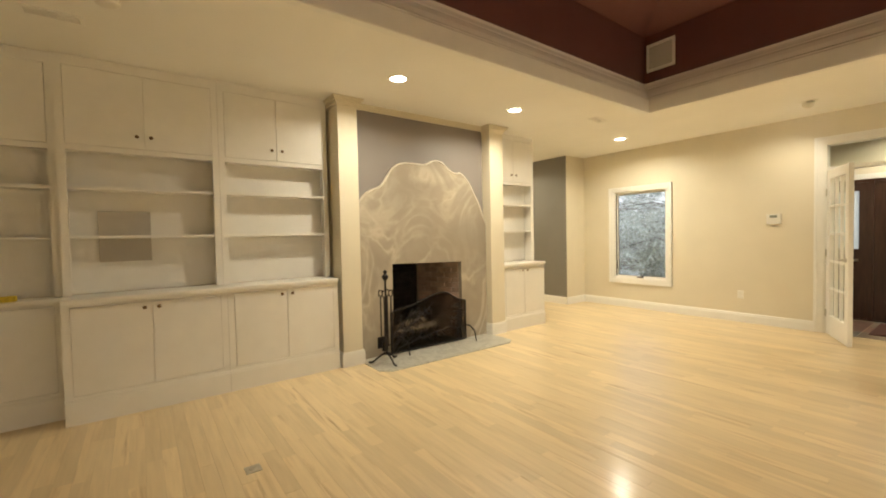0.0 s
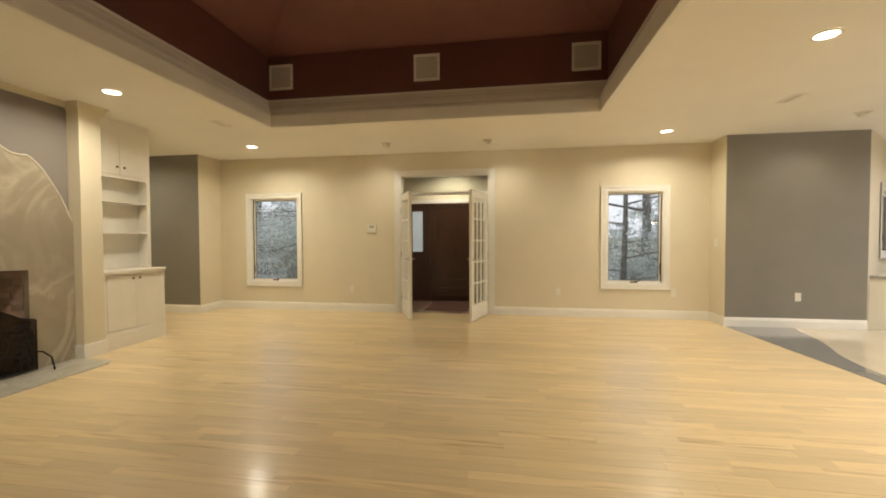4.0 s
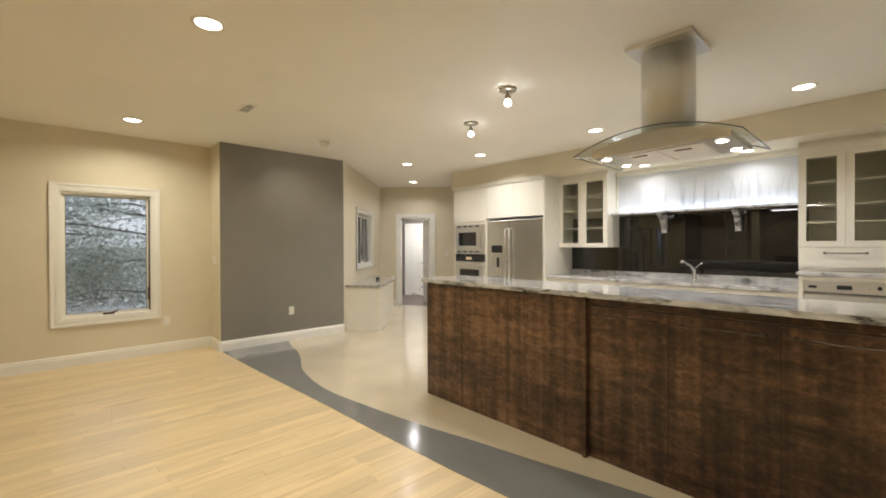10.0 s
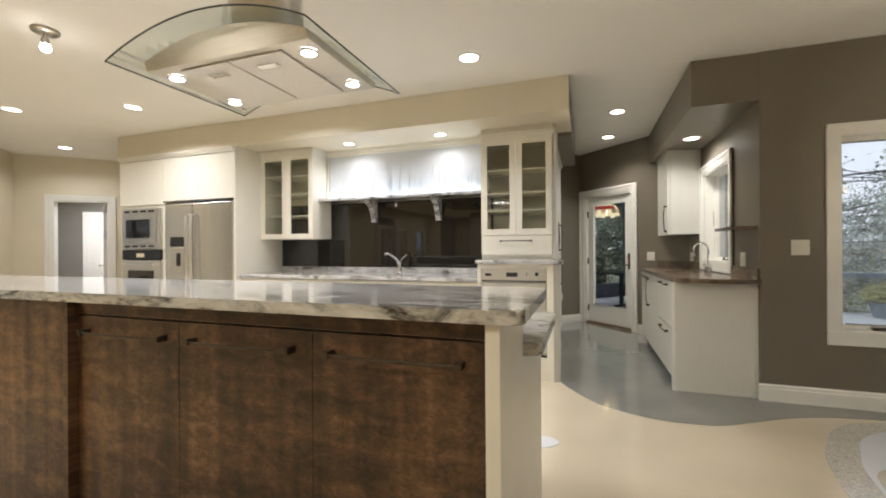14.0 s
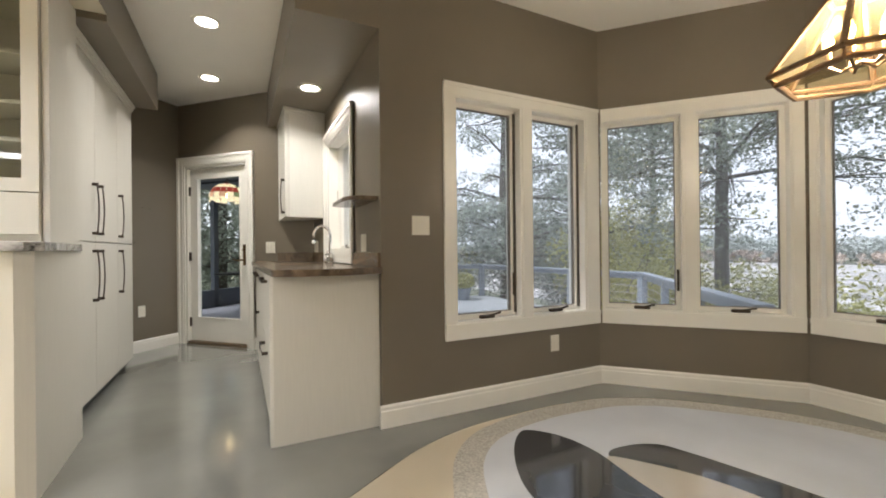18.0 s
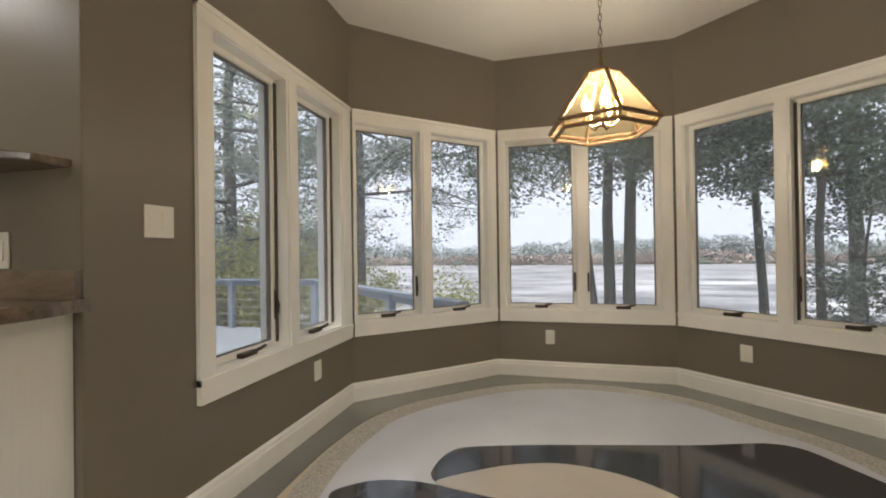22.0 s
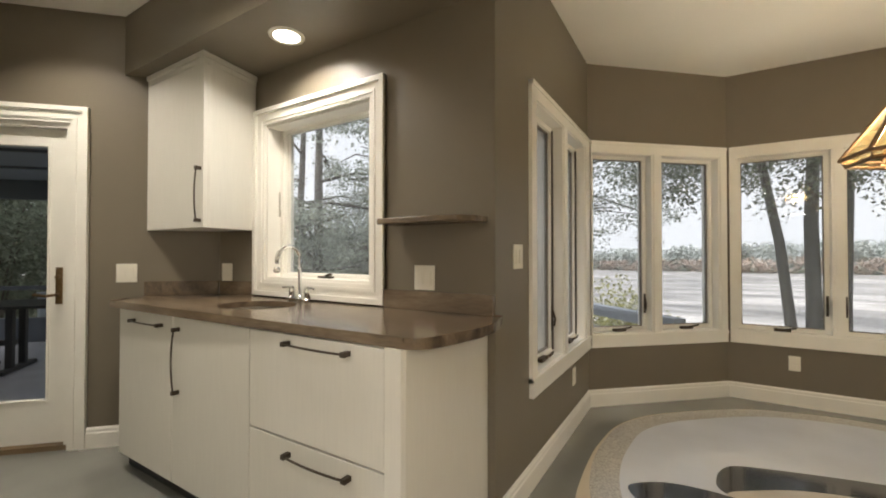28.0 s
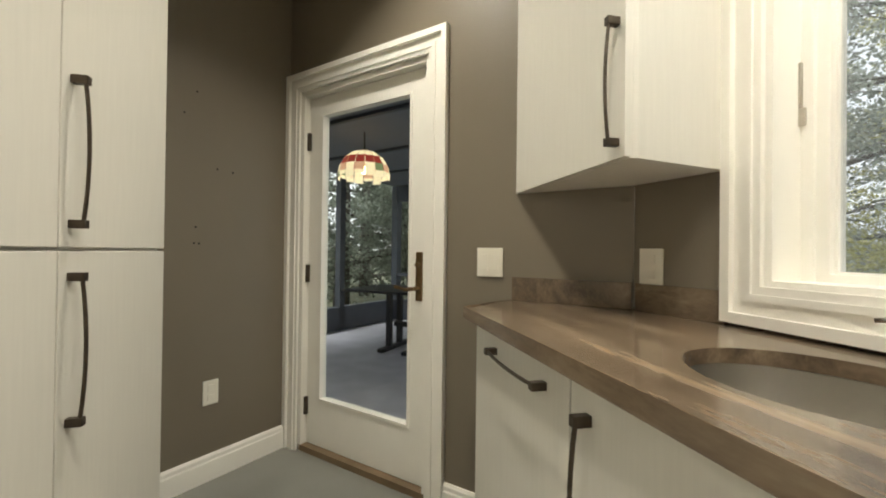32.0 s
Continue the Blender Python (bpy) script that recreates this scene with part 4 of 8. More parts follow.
def french_leaf(hinge_s, angle, side):
    """A glazed leaf hung at hinge_s and swung into the room; side +1 runs towards larger s when shut."""
    w, h, t = 0.735, 2.015, 0.042
    m = w_end @ pose(hinge_s, 0.0, 0.008, 0, 0, angle) @ Matrix.Diagonal((side, 1, 1, 1))
    ob = thing("french_door", "white fifteen-light french door standing open into the room", "door", m=w_end @ pose(hinge_s, 0, 0.008), group="french doors")
    bm = bmesh.new()
    st, top, bot = 0.105, 0.11, 0.235
    box(bm, 0, st, 0, t, 0, h, m)
    box(bm, w - st, w, 0, t, 0, h, m)
    box(bm, st, w - st, 0, t, 0, bot, m)
    box(bm, st, w - st, 0, t, h - top, h, m)
    leaf = part("leaf", bm, TRIM, ob)
    bm = bmesh.new()
    for k in (1, 2):
        xm = st + (w - 2 * st) * k / 3
        box(bm, xm - 0.011, xm + 0.011, 0.006, t - 0.006, bot, h - top, m)
    rows = 5
    for i in range(1, rows):
        z = bot + (h - top - bot) * i / rows
        box(bm, st, w - st, 0.006, t - 0.006, z - 0.011, z + 0.011, m)
    part("muntin", bm, TRIM, leaf)
    p = part("pane", B(st, w - st, t / 2 - 0.002, t / 2 + 0.002, bot, h - top, m), INGLASS, leaf, "clear glass")
    p.visible_shadow = False
    for zc in (0.25, 1.0, 1.75):
        part("hinge", B(-0.012, 0.012, -0.012, 0.006, zc - 0.045, zc + 0.045, m, 0.003), NICKEL, leaf)
    for yy, sg in ((-0.001, -1), (t + 0.001, 1)):
        bm = bmesh.new()
        lathe(bm, [(0.026, 0), (0.026, 0.008), (0.011, 0.012), (0.011, 0.05)], 14, m @ pose(w - 0.06, yy, 0.95, 90 if sg < 0 else -90))
        tube(bm, [(w - 0.06, yy + sg * 0.045, 0.95), (w - 0.10, yy + sg * 0.050, 0.952), (w - 0.175, yy + sg * 0.045, 0.945)], 0.009, 8, m)
        part("lever_handle", bm, NICKEL, leaf, "satin nickel lever handle", True)
    return ob


french_leaf(3.458, -66, 1)
french_leaf(4.942, 74, -1)
# foyer behind the french doors
FOX = 8.42
bm = bmesh.new()
box(bm, FOX + 0.03, FOX + 0.18, -1.6, 2.6, 0, 2.9)
box(bm, 7.24, FOX + 0.03, 2.0, 2.15, 0, 2.9)
box(bm, 7.24, FOX + 0.03, -1.6, -1.45, 0, 2.9)
solid("wall_foyer", bm, CREAM, "cream painted foyer walls", "wall", kind="structure")
solid("ceiling_foyer", B(7.24, FOX + 0.03, -1.45, 2.0, 2.74, 2.86), CEIL, "painted foyer ceiling", "ceiling", kind="structure")
foyer_floor = solid("floor_foyer", B(7.082, FOX + 0.03, -1.45, 2.0, -0.30, -0.006), SUBFLOOR, "slate tiled foyer floor", "floor", kind="structure")
mf = Matrix(((0, 1, 0, FOX + 0.028), (-1, 0, 0, 1.425), (0, 0, 1, 0), (0, 0, 0, 1)))
ob = thing("front_door_casing", "white painted casing round the front door", "door frame", m=mf @ pose(0.9, 0, 0), kind="structure")
bm = bmesh.new()
ring_frame(bm, -0.075, 2.075, 0, 2.065, 0.075, -0.045, 0, mf, bottom=0.0)
part("casing", bm, TRIM, ob)
ob = thing("front_door", "dark mahogany panelled front door with a narrow sidelight", "door", m=mf @ pose(1.0, 0, 0))
bm = bmesh.new()
ring_frame(bm, 0, 2.0, 0, 1.985, 0.04, -0.07, 0, mf, bottom=0.02)
box(bm, 0.40, 0.45, -0.07, 0, 0.02, 1.945, mf)
part("frame", bm, MAHOGANY, ob)
bm = bmesh.new()
box(bm, 0.45, 1.96, -0.045, -0.005, 0.02, 1.945, mf)
ring_frame(bm, 0.555, 1.28, 0.10, 0.28, 0.035, -0.060, -0.045, mf)
ring_frame(bm, 0.555, 1.28, 0.42, 1.86, 0.035, -0.060, -0.045, mf)
part("leaf", bm, MAHOGANY, ob)
bm = bmesh.new()
box(bm, 0.04, 0.40, -0.05, -0.005, 0.02, 1.01, mf)
box(bm, 0.04, 0.40, -0.05, -0.005, 1.83, 1.945, mf)
box(bm, 0.04, 0.085, -0.05, -0.005, 1.01, 1.83, mf)
box(bm, 0.30, 0.40, -0.05, -0.005, 1.01, 1.83, mf)
part("sidelight_frame", bm, MAHOGANY, ob)
# The pane emits by itself to imitate daylight; a solid wall stands behind it.
part("sidelight_pane", B(0.085, 0.30, -0.03, -0.024, 1.01, 1.83, mf), glowing("daylight_glow_sidelight", (0.42, 0.48, 0.50), 0.38), ob, "frosted sidelight glass with daylight put in as its own glow")
sd = thing("smoke_alarm", "small round alarm on the foyer wall", "smoke detector", 7.9, 1.99, 1.95)
bm = bmesh.new()
lathe(bm, [(0.05, 0.0), (0.05, 0.018), (0.035, 0.03), (0.004, 0.031)], 18, pose(7.9, 1.999, 1.95, 90))
part("case", bm, PLASTIC, sd, "", True)

# doorway from the kitchen to the back hall
ob = thing("hall_door_frame", "white painted door casing round an open doorway", "door frame", m=w_hall @ pose(0.82, 0, 0), kind="structure")
part("casing", moulding(bmesh.new(), w_hall, 0.37, 1.28, 0.0, 2.125, 0.09, 0.022, False), TRIM, ob)
bm = bmesh.new()
box(bm, 0.46, 0.48, 0.002, 0.158, 0, 2.04, w_hall)
box(bm, 1.17, 1.19, 0.002, 0.158, 0, 2.04, w_hall)
box(bm, 0.48, 1.17, 0.002, 0.158, 2.02, 2.04, w_hall)
part("jamb", bm, TRIM, ob)
bm = bmesh.new()
box(bm, -0.9, 3.2, 2.0, 2.12, 0, 2.74, w_hall)
box(bm, -0.9, -0.78, 0.16, 2.0, 0, 2.74, w_hall)
box(bm, 2.4, 2.52, 0.16, 2.0, 0, 2.74, w_hall)
solid("wall_back_hall", bm, GREIGE, "grey painted back hall walls", "wall", kind="structure")
solid("floor_back_hall", B(-0.78, 2.4, 0.001, 2.0, -0.30, 0.002, w_hall), SLATE, "dark slate back hall floor", "floor", kind="structure")
solid("ceiling_back_hall", B(-0.9, 2.5, 0.16, 2.1, 2.6, 2.72, w_hall), CEIL, "painted back hall ceiling", "ceiling", kind="structure")


def panel_door(name, label, m, w=0.68, h=2.0):
    ob = thing(name, label, "door", m=m)
    leaf = part("leaf", B(0, w, 0, 0.036, 0, h, m), TRIM, ob)
    for z0, z1 in ((0.12, 0.62), (0.76, 1.42), (1.54, h - 0.12)):
        for x0, x1 in ((0.09, w / 2 - 0.045), (w / 2 + 0.045, w - 0.09)):
            for f0, f1 in ((-0.007, 0.0), (0.036, 0.043)):
                bm = bmesh.new()
                ring_frame(bm, x0, x1, z0, z1, 0.022, f0, f1, m)
                box(bm, x0 + 0.05, x1 - 0.05, f0, f1, z0 + 0.05, z1 - 0.05, m, 0.004)
                part("raised_panel", bm, TRIM, leaf)
    for yy, sg in ((-0.001, 90), (0.037, -90)):
        bm = bmesh.new()
        lathe(bm, [(0.024, 0), (0.024, 0.008), (0.010, 0.012), (0.012, 0.035), (0.026, 0.05), (0.020, 0.066), (0.004, 0.07)], 14, m @ pose(w - 0.06, yy, 0.95, sg))
        part("door_knob", bm, NICKEL, leaf, "satin nickel door knob", True)
    return ob


panel_door("hall_door", "white six-panel door standing open in the doorway", w_hall @ pose(1.168, 0.12, 0.012, 0, 0, 108))
panel_door("closet_door", "white six-panel closet door in the back hall", w_hall @ pose(0.30, 1.955, 0.012), 0.8)

# ---- fireplace ----
ob = thing("fireplace_column", "cream painted square column beside the fireplace", "column", 1.93, 4.05, 0, group="fireplace columns", kind="structure")


def column(ob, x0, x1):
    part("shaft", B(x0, x1, 3.90, 4.299, 0, H - 0.085), CREAM, ob)
    bm = bmesh.new()
    box(bm, x0 - 0.018, x1 + 0.018, 3.882, 4.2, 0, 0.135)
    box(bm, x0 - 0.012, x1 + 0.012, 3.888, 4.2, 0.135, 0.15)
    part("plinth", bm, TRIM, ob)
    bm = bmesh.new()
    for d, z0, z1 in ((0.010, 2.655, 2.68), (0.022, 2.68, 2.70), (0.040, 2.70, 2.72), (0.055, 2.72, 2.738)):
        box(bm, x0 - d, x1 + d, 3.90 - d, 4.299, z0, z1)
    part("capital", bm, CREAM, ob)


column(ob, 1.835, 2.045)
ob = thing("fireplace_column", "cream painted square column beside the fireplace", "column", 4.0, 4.05, 0, group="fireplace columns", kind="structure")
column(ob, 3.90, 4.135)
# live-edge stone slab with the firebox opening cut out of it
FX0, FX1, FZ, FY = 2.475, 3.47, 1.003, 4.0
bm = bmesh.new()
box(bm, 2.047, FX0 - 0.03, FY + 0.052, 4.299, 0.0, H - 0.055)
box(bm, FX1 + 0.03, 3.898, FY + 0.052, 4.299, 0.0, H - 0.055)
box(bm, FX0 - 0.03, FX1 + 0.03, FY + 0.052, 4.299, FZ + 0.02, H - 0.055)
solid("fireplace_panel", bm, LILAC, "lilac-grey painted wall above the fireplace stone", "wall", kind="structure")
bm = bmesh.new()
for d, z0, z1 in ((0.02, 2.685, 2.70), (0.035, 2.70, 2.72), (0.055, 2.72, 2.738)):
    box(bm, 2.047, 3.898, FY + 0.05 - d, FY + 0.05, z0, z1)
solid("fireplace_crown_trim", bm, CREAM, "cream crown moulding above the fireplace recess", "trim", kind="structure")
top_line = curve_through([(2.047, 1.64), (2.095, 1.705), (2.19, 1.81), (2.35, 1.882), (2.437, 1.99), (2.525, 2.105), (2.635, 2.155), (2.78, 2.165), (2.937, 2.166), (3.066, 2.219), (3.185, 2.212), (3.346, 2.11), (3.42, 2.098), (3.506, 2.097), (3.64, 1.957), (3.753, 1.776), (3.823, 1.621), (3.882, 1.50), (3.898, 1.46)], False, 5)
outline = [(2.047, 0.0), (FX0, 0.0), (FX0, FZ + 0.012), (FX1, FZ - 0.012), (FX1, 0.0), (3.898, 0.0)] + top_line[::-1]
bm = bmesh.new()
for y_ in (FY, FY + 0.05):
    ring = [bm.verts.new((x, y_, z)) for x, z in outline]
    rim = [bm.edges.new((ring[i], ring[(i + 1) % len(ring)])) for i in range(len(ring))]
    bmesh.ops.triangle_fill(bm, use_beauty=True, use_dissolve=False, edges=rim)
    if y_ == FY:
        front_ring = ring
for i in range(len(outline)):
    j = (i + 1) % len(outline)
    bm.faces.new((front_ring[i], ring[i], ring[j], front_ring[j]))
slab_thing = thing("fireplace_stone_slab", "tan swirled natural stone slab with a live wavy top edge", "fireplace surround", 2.97, FY + 0.025, 0)
part("slab", bm, QUARTZITE, slab_thing)
edge_pts = [(x, FY + 0.004 + 0.006 * math.sin(x * 31), z - 0.004) for x, z in top_line]
part("chipped_edge", tube(bmesh.new(), edge_pts, 0.012, 6), RIM, slab_thing, "pale chipped live edge", True)
bm = bmesh.new()
prism(bm, [(2.05, 3.998), (2.05, 3.56), (2.16, 3.47), (3.78, 3.47), (3.89, 3.56), (3.89, 3.998)], -0.012, 0.008)
solid("hearth", bm, HEARTH, "flush grey swirled stone hearth slab", "hearth", kind="structure")
fb = thing("firebox", "soot-blackened brick firebox", "firebox", 2.97, 4.3, 0, kind="structure")
bm = bmesh.new()
box(bm, FX0 - 0.08, FX1 + 0.08, 4.66, 4.74, 0, 1.1)
box(bm, FX0 - 0.028, FX0 - 0.001, 4.052, 4.66, 0, 1.02)
box(bm, FX1 + 0.012, FX1 + 0.028, 4.052, 4.66, 0, 1.02)
box(bm, FX0 - 0.028, FX1 + 0.028, 4.052, 4.66, 1.003, 1.02)
box(bm, FX0 - 0.028, FX1 + 0.028, 4.0, 4.66, -0.012, 0.004)
part("lining", bm, SOOT, fb, "soot black lining")
bm0 = bmesh.new()
box(bm0, -0.004, 0.008, -0.098, 0.098, -0.028, 0.028)
bme = bpy.data.meshes.new("brick")
bm0.to_mesh(bme)
bm0.free()
bme.materials.append(BRICKM)
sme = bme.copy()
sme.materials.clear()
sme.materials.append(SOOTBRICK)
splay = pose(FX1 + 0.002, 4.06, 0, 0, 0, 24)
# Mortar lightened like the side bricks, as if the room lit it.
part("side_lining", B(0.006, 0.07, 0.0, 0.655, 0.004, 1.0, splay), material("lit_side_mortar", (0.40, 0.33, 0.26), 0.9, var=0.25, scale=14), fb, "mortar of the splayed side wall, lightened as if lit")
hb = bmesh.new()
box(hb, -0.004, 0.008, -0.047, 0.047, -0.028, 0.028)
half = bpy.data.meshes.new("brick")
hb.to_mesh(half)
hb.free()
half.materials.append(BRICKM)
for r in range(15):
    row = ((bme, 0.105), (bme, 0.310), (bme, 0.515)) if r % 2 == 0 else ((half, 0.053), (bme, 0.206), (bme, 0.411), (half, 0.564))
    for data, y in row:
        b = new("brick", data)
        b.parent = fb
        b.matrix_parent_inverse = fb.matrix_world.inverted()
        b.matrix_basis = splay @ pose(0.004, y, 0.045 + r * 0.064, 0, 0, 180)
for r in range(15):
    for c in range(5):
        x = FX0 + 0.08 + c * 0.205 + (0.1 if r % 2 else 0)
        if x < FX1 - 0.1:
            b = new("brick", sme)
            b.parent = fb
            b.matrix_parent_inverse = fb.matrix_world.inverted()
            b.matrix_basis = pose(x, 4.656, 0.045 + r * 0.064, 0, 0, -90)
# fire screen
SY_ = 3.94
ob = thing("fire_screen", "black iron fireplace screen with leafy branch work", "fire screen", 2.95, SY_, 0.008)
arch = curve_through([(2.41, 0.485), (2.55, 0.515), (2.69, 0.532), (2.82, 0.575), (2.94, 0.612), (3.08, 0.638), (3.18, 0.632), (3.29, 0.575), (3.36, 0.535), (3.475, 0.508)], False, 4)
bm = bmesh.new()
tube(bm, [(2.41, SY_, 0.02)] + [(x, SY_, z) for x, z in arch] + [(3.475, SY_, 0.02)], 0.010, 8)
tube(bm, [(2.41, SY_, 0.03), (3.475, SY_, 0.03)], 0.010, 8)
part("frame", bm, IRON, ob)
bm = bmesh.new()
rng = random.Random(5)
for bx, bz, dx, dz in ((2.43, 0.06, 0.58, 0.50), (2.43, 0.12, 0.46, 0.34), (2.43, 0.20, 0.34, 0.30), (2.46, 0.05, 0.75, 0.16), (3.45, 0.06, -0.10, 0.42), (3.40, 0.05, -0.02, 0.46), (3.33, 0.05, 0.09, 0.40)):
    pts = [(bx + dx * k / 7 + rng.uniform(-.010, .010), SY_ - 0.006, bz + dz * (k / 7) ** 0.8 + rng.uniform(-.012, .012)) for k in range(8)]
    tube(bm, pts, 0.008, 6, None, 0.4)
    for k in range(1, 8):
        for sg in (-1, 1):
            p = Vector(pts[k])
            d = Vector((rng.uniform(-0.2, 1) * (1 if dx > 0 else -1), 0, rng.uniform(0.1, 0.8) * sg)).normalized()
            e = p + d * rng.uniform(0.05, 0.11)
            if 0.05 < e.z < 0.50 and 2.43 < e.x < 3.46:
                tube(bm, [p, (p + e) / 2 + Vector((0, -0.004, 0.01)), e], 0.005, 5, None, 0.5)
                for s_ in (0.55, 1.0):
                    q = p.lerp(e, s_)
                    side = Vector((-d.z, 0, d.x)) * 0.012
                    v = [bm.verts.new(c + Vector((0, y_, 0))) for y_ in (-0.002, 0.002) for c in (q - d * 0.02, q + side, q + d * 0.028, q - side)]
                    for f in ((0, 1, 2, 3), (4, 5, 6, 7), (0, 1, 5, 4), (1, 2, 6, 5), (2, 3, 7, 6), (3, 0, 4, 7)):
                        bm.faces.new([v[i] for i in f])
part("branch_work", bm, IRON, ob)
bm = bmesh.new()
prism(bm, [(2.415, 0.03), (3.47, 0.03)] + [(x, z - 0.004) for x, z in arch[::-1]], 0.0, 0.002, Matrix(((1, 0, 0, 0), (0, 0, 1, SY_ + 0.010), (0, 1, 0, 0), (0, 0, 0, 1))))
part("mesh", bm, clear_glass("fine_screen_mesh", (0.50, 0.46, 0.42), 0.6, 0.15, haze_share=0.12), ob, "fine dark wire mesh")
for x in (2.47, 3.44):
    bm = bmesh.new()
    tube(bm, [(x, SY_, 0.20), (x + 0.03, SY_ - 0.08, 0.20), (x + 0.07, SY_ - 0.13, 0.14), (x + 0.08, SY_ - 0.15, 0.012)], 0.008, 6)
    part("foot", bm, IRON, ob)
ob = thing("fire_tools", "black wrought-iron fireplace tool set on a stand", "fire tools", 2.24, 3.74, 0.008)
bm = bmesh.new()
tube(bm, [(2.24, 3.74, 0.09), (2.24, 3.74, 0.88)], 0.010, 8)
lathe(bm, [(0.012, 0), (0.03, 0.02), (0.034, 0.045), (0.012, 0.07), (0.022, 0.09), (0.006, 0.11)], 12, pose(2.24, 3.74, 0.87))
part("stand", bm, IRON, ob)
for a in (30, 150, 270):
    bm = bmesh.new()
    dx, dy = math.cos(radians(a)), math.sin(radians(a))
    tube(bm, [(2.24, 3.74, 0.12), (2.24 + 0.06 * dx, 3.74 + 0.06 * dy, 0.09), (2.24 + 0.15 * dx, 3.74 + 0.15 * dy, 0.022), (2.24 + 0.19 * dx, 3.74 + 0.19 * dy, 0.022)], 0.010, 6)
    part("foot", bm, IRON, ob)
for i, nm in enumerate(("poker", "shovel", "brush", "tongs")):
    a = radians(45 + 90 * i)
    x, y = 2.24 + 0.055 * math.cos(a), 3.74 + 0.055 * math.sin(a)
    bm = bmesh.new()
    tube(bm, [(x, y, 0.17), (x, y, 0.70)], 0.0065, 6)
    ringpts = [(x + 0.022 * math.sin(t), y, 0.735 - 0.035 * math.cos(t)) for t in [2 * math.pi * k / 12 for k in range(13)]]
    tube(bm, ringpts, 0.006, 6)
    if nm == "shovel":
        box(bm, x - 0.045, x + 0.045, y - 0.006, y + 0.006, 0.16, 0.28, None, 0.004)
    elif nm == "brush":
        lathe(bm, [(0.012, 0.30), (0.028, 0.25), (0.034, 0.15)], 10, pose(x, y, 0))
    else:
        tube(bm, [(x, y, 0.20), (x + 0.012, y, 0.17), (x + 0.03, y, 0.18)], 0.006, 6)
    part(nm, bm, IRON, ob)
ob = thing("log_grate", "iron grate with charred birch logs", "fire grate", 2.95, 4.3, 0.004)
bm = bmesh.new()
for k in range(5):
    x = 2.74 + 0.11 * k
    tube(bm, [(x, 4.12, 0.2), (x, 4.15, 0.11), (x, 4.46, 0.11)], 0.011, 6)
for x in (2.74, 3.18):
    tube(bm, [(x, 4.18, 0.005), (x, 4.18, 0.11)], 0.011, 6)
    tube(bm, [(x, 4.42, 0.005), (x, 4.42, 0.11)], 0.011, 6)
part("grate", bm, IRON, ob)
BIRCH = material("split_birch", (0.62, 0.54, 0.43), 0.9, var=0.5, scale=11, bump=0.4, bump_scale=30)
for x, y, z, r, L, rz in ((2.80, 4.21, 0.165, 0.045, 0.50, 6), (2.98, 4.33, 0.17, 0.05, 0.56, -8), (2.90, 4.26, 0.25, 0.038, 0.46, 14)):
    bm = bmesh.new()
    tube(bm, [(-L / 2, 0, 0), (-L / 6, 0.008, 0.006), (L / 5, -0.006, 0), (L / 2, 0, 0.004)], r, 10, pose(x, y, z, 0, 0, rz))
    part("log", bm, BIRCH, ob, "pale split birch log")

# ---- built-in bookcases ----


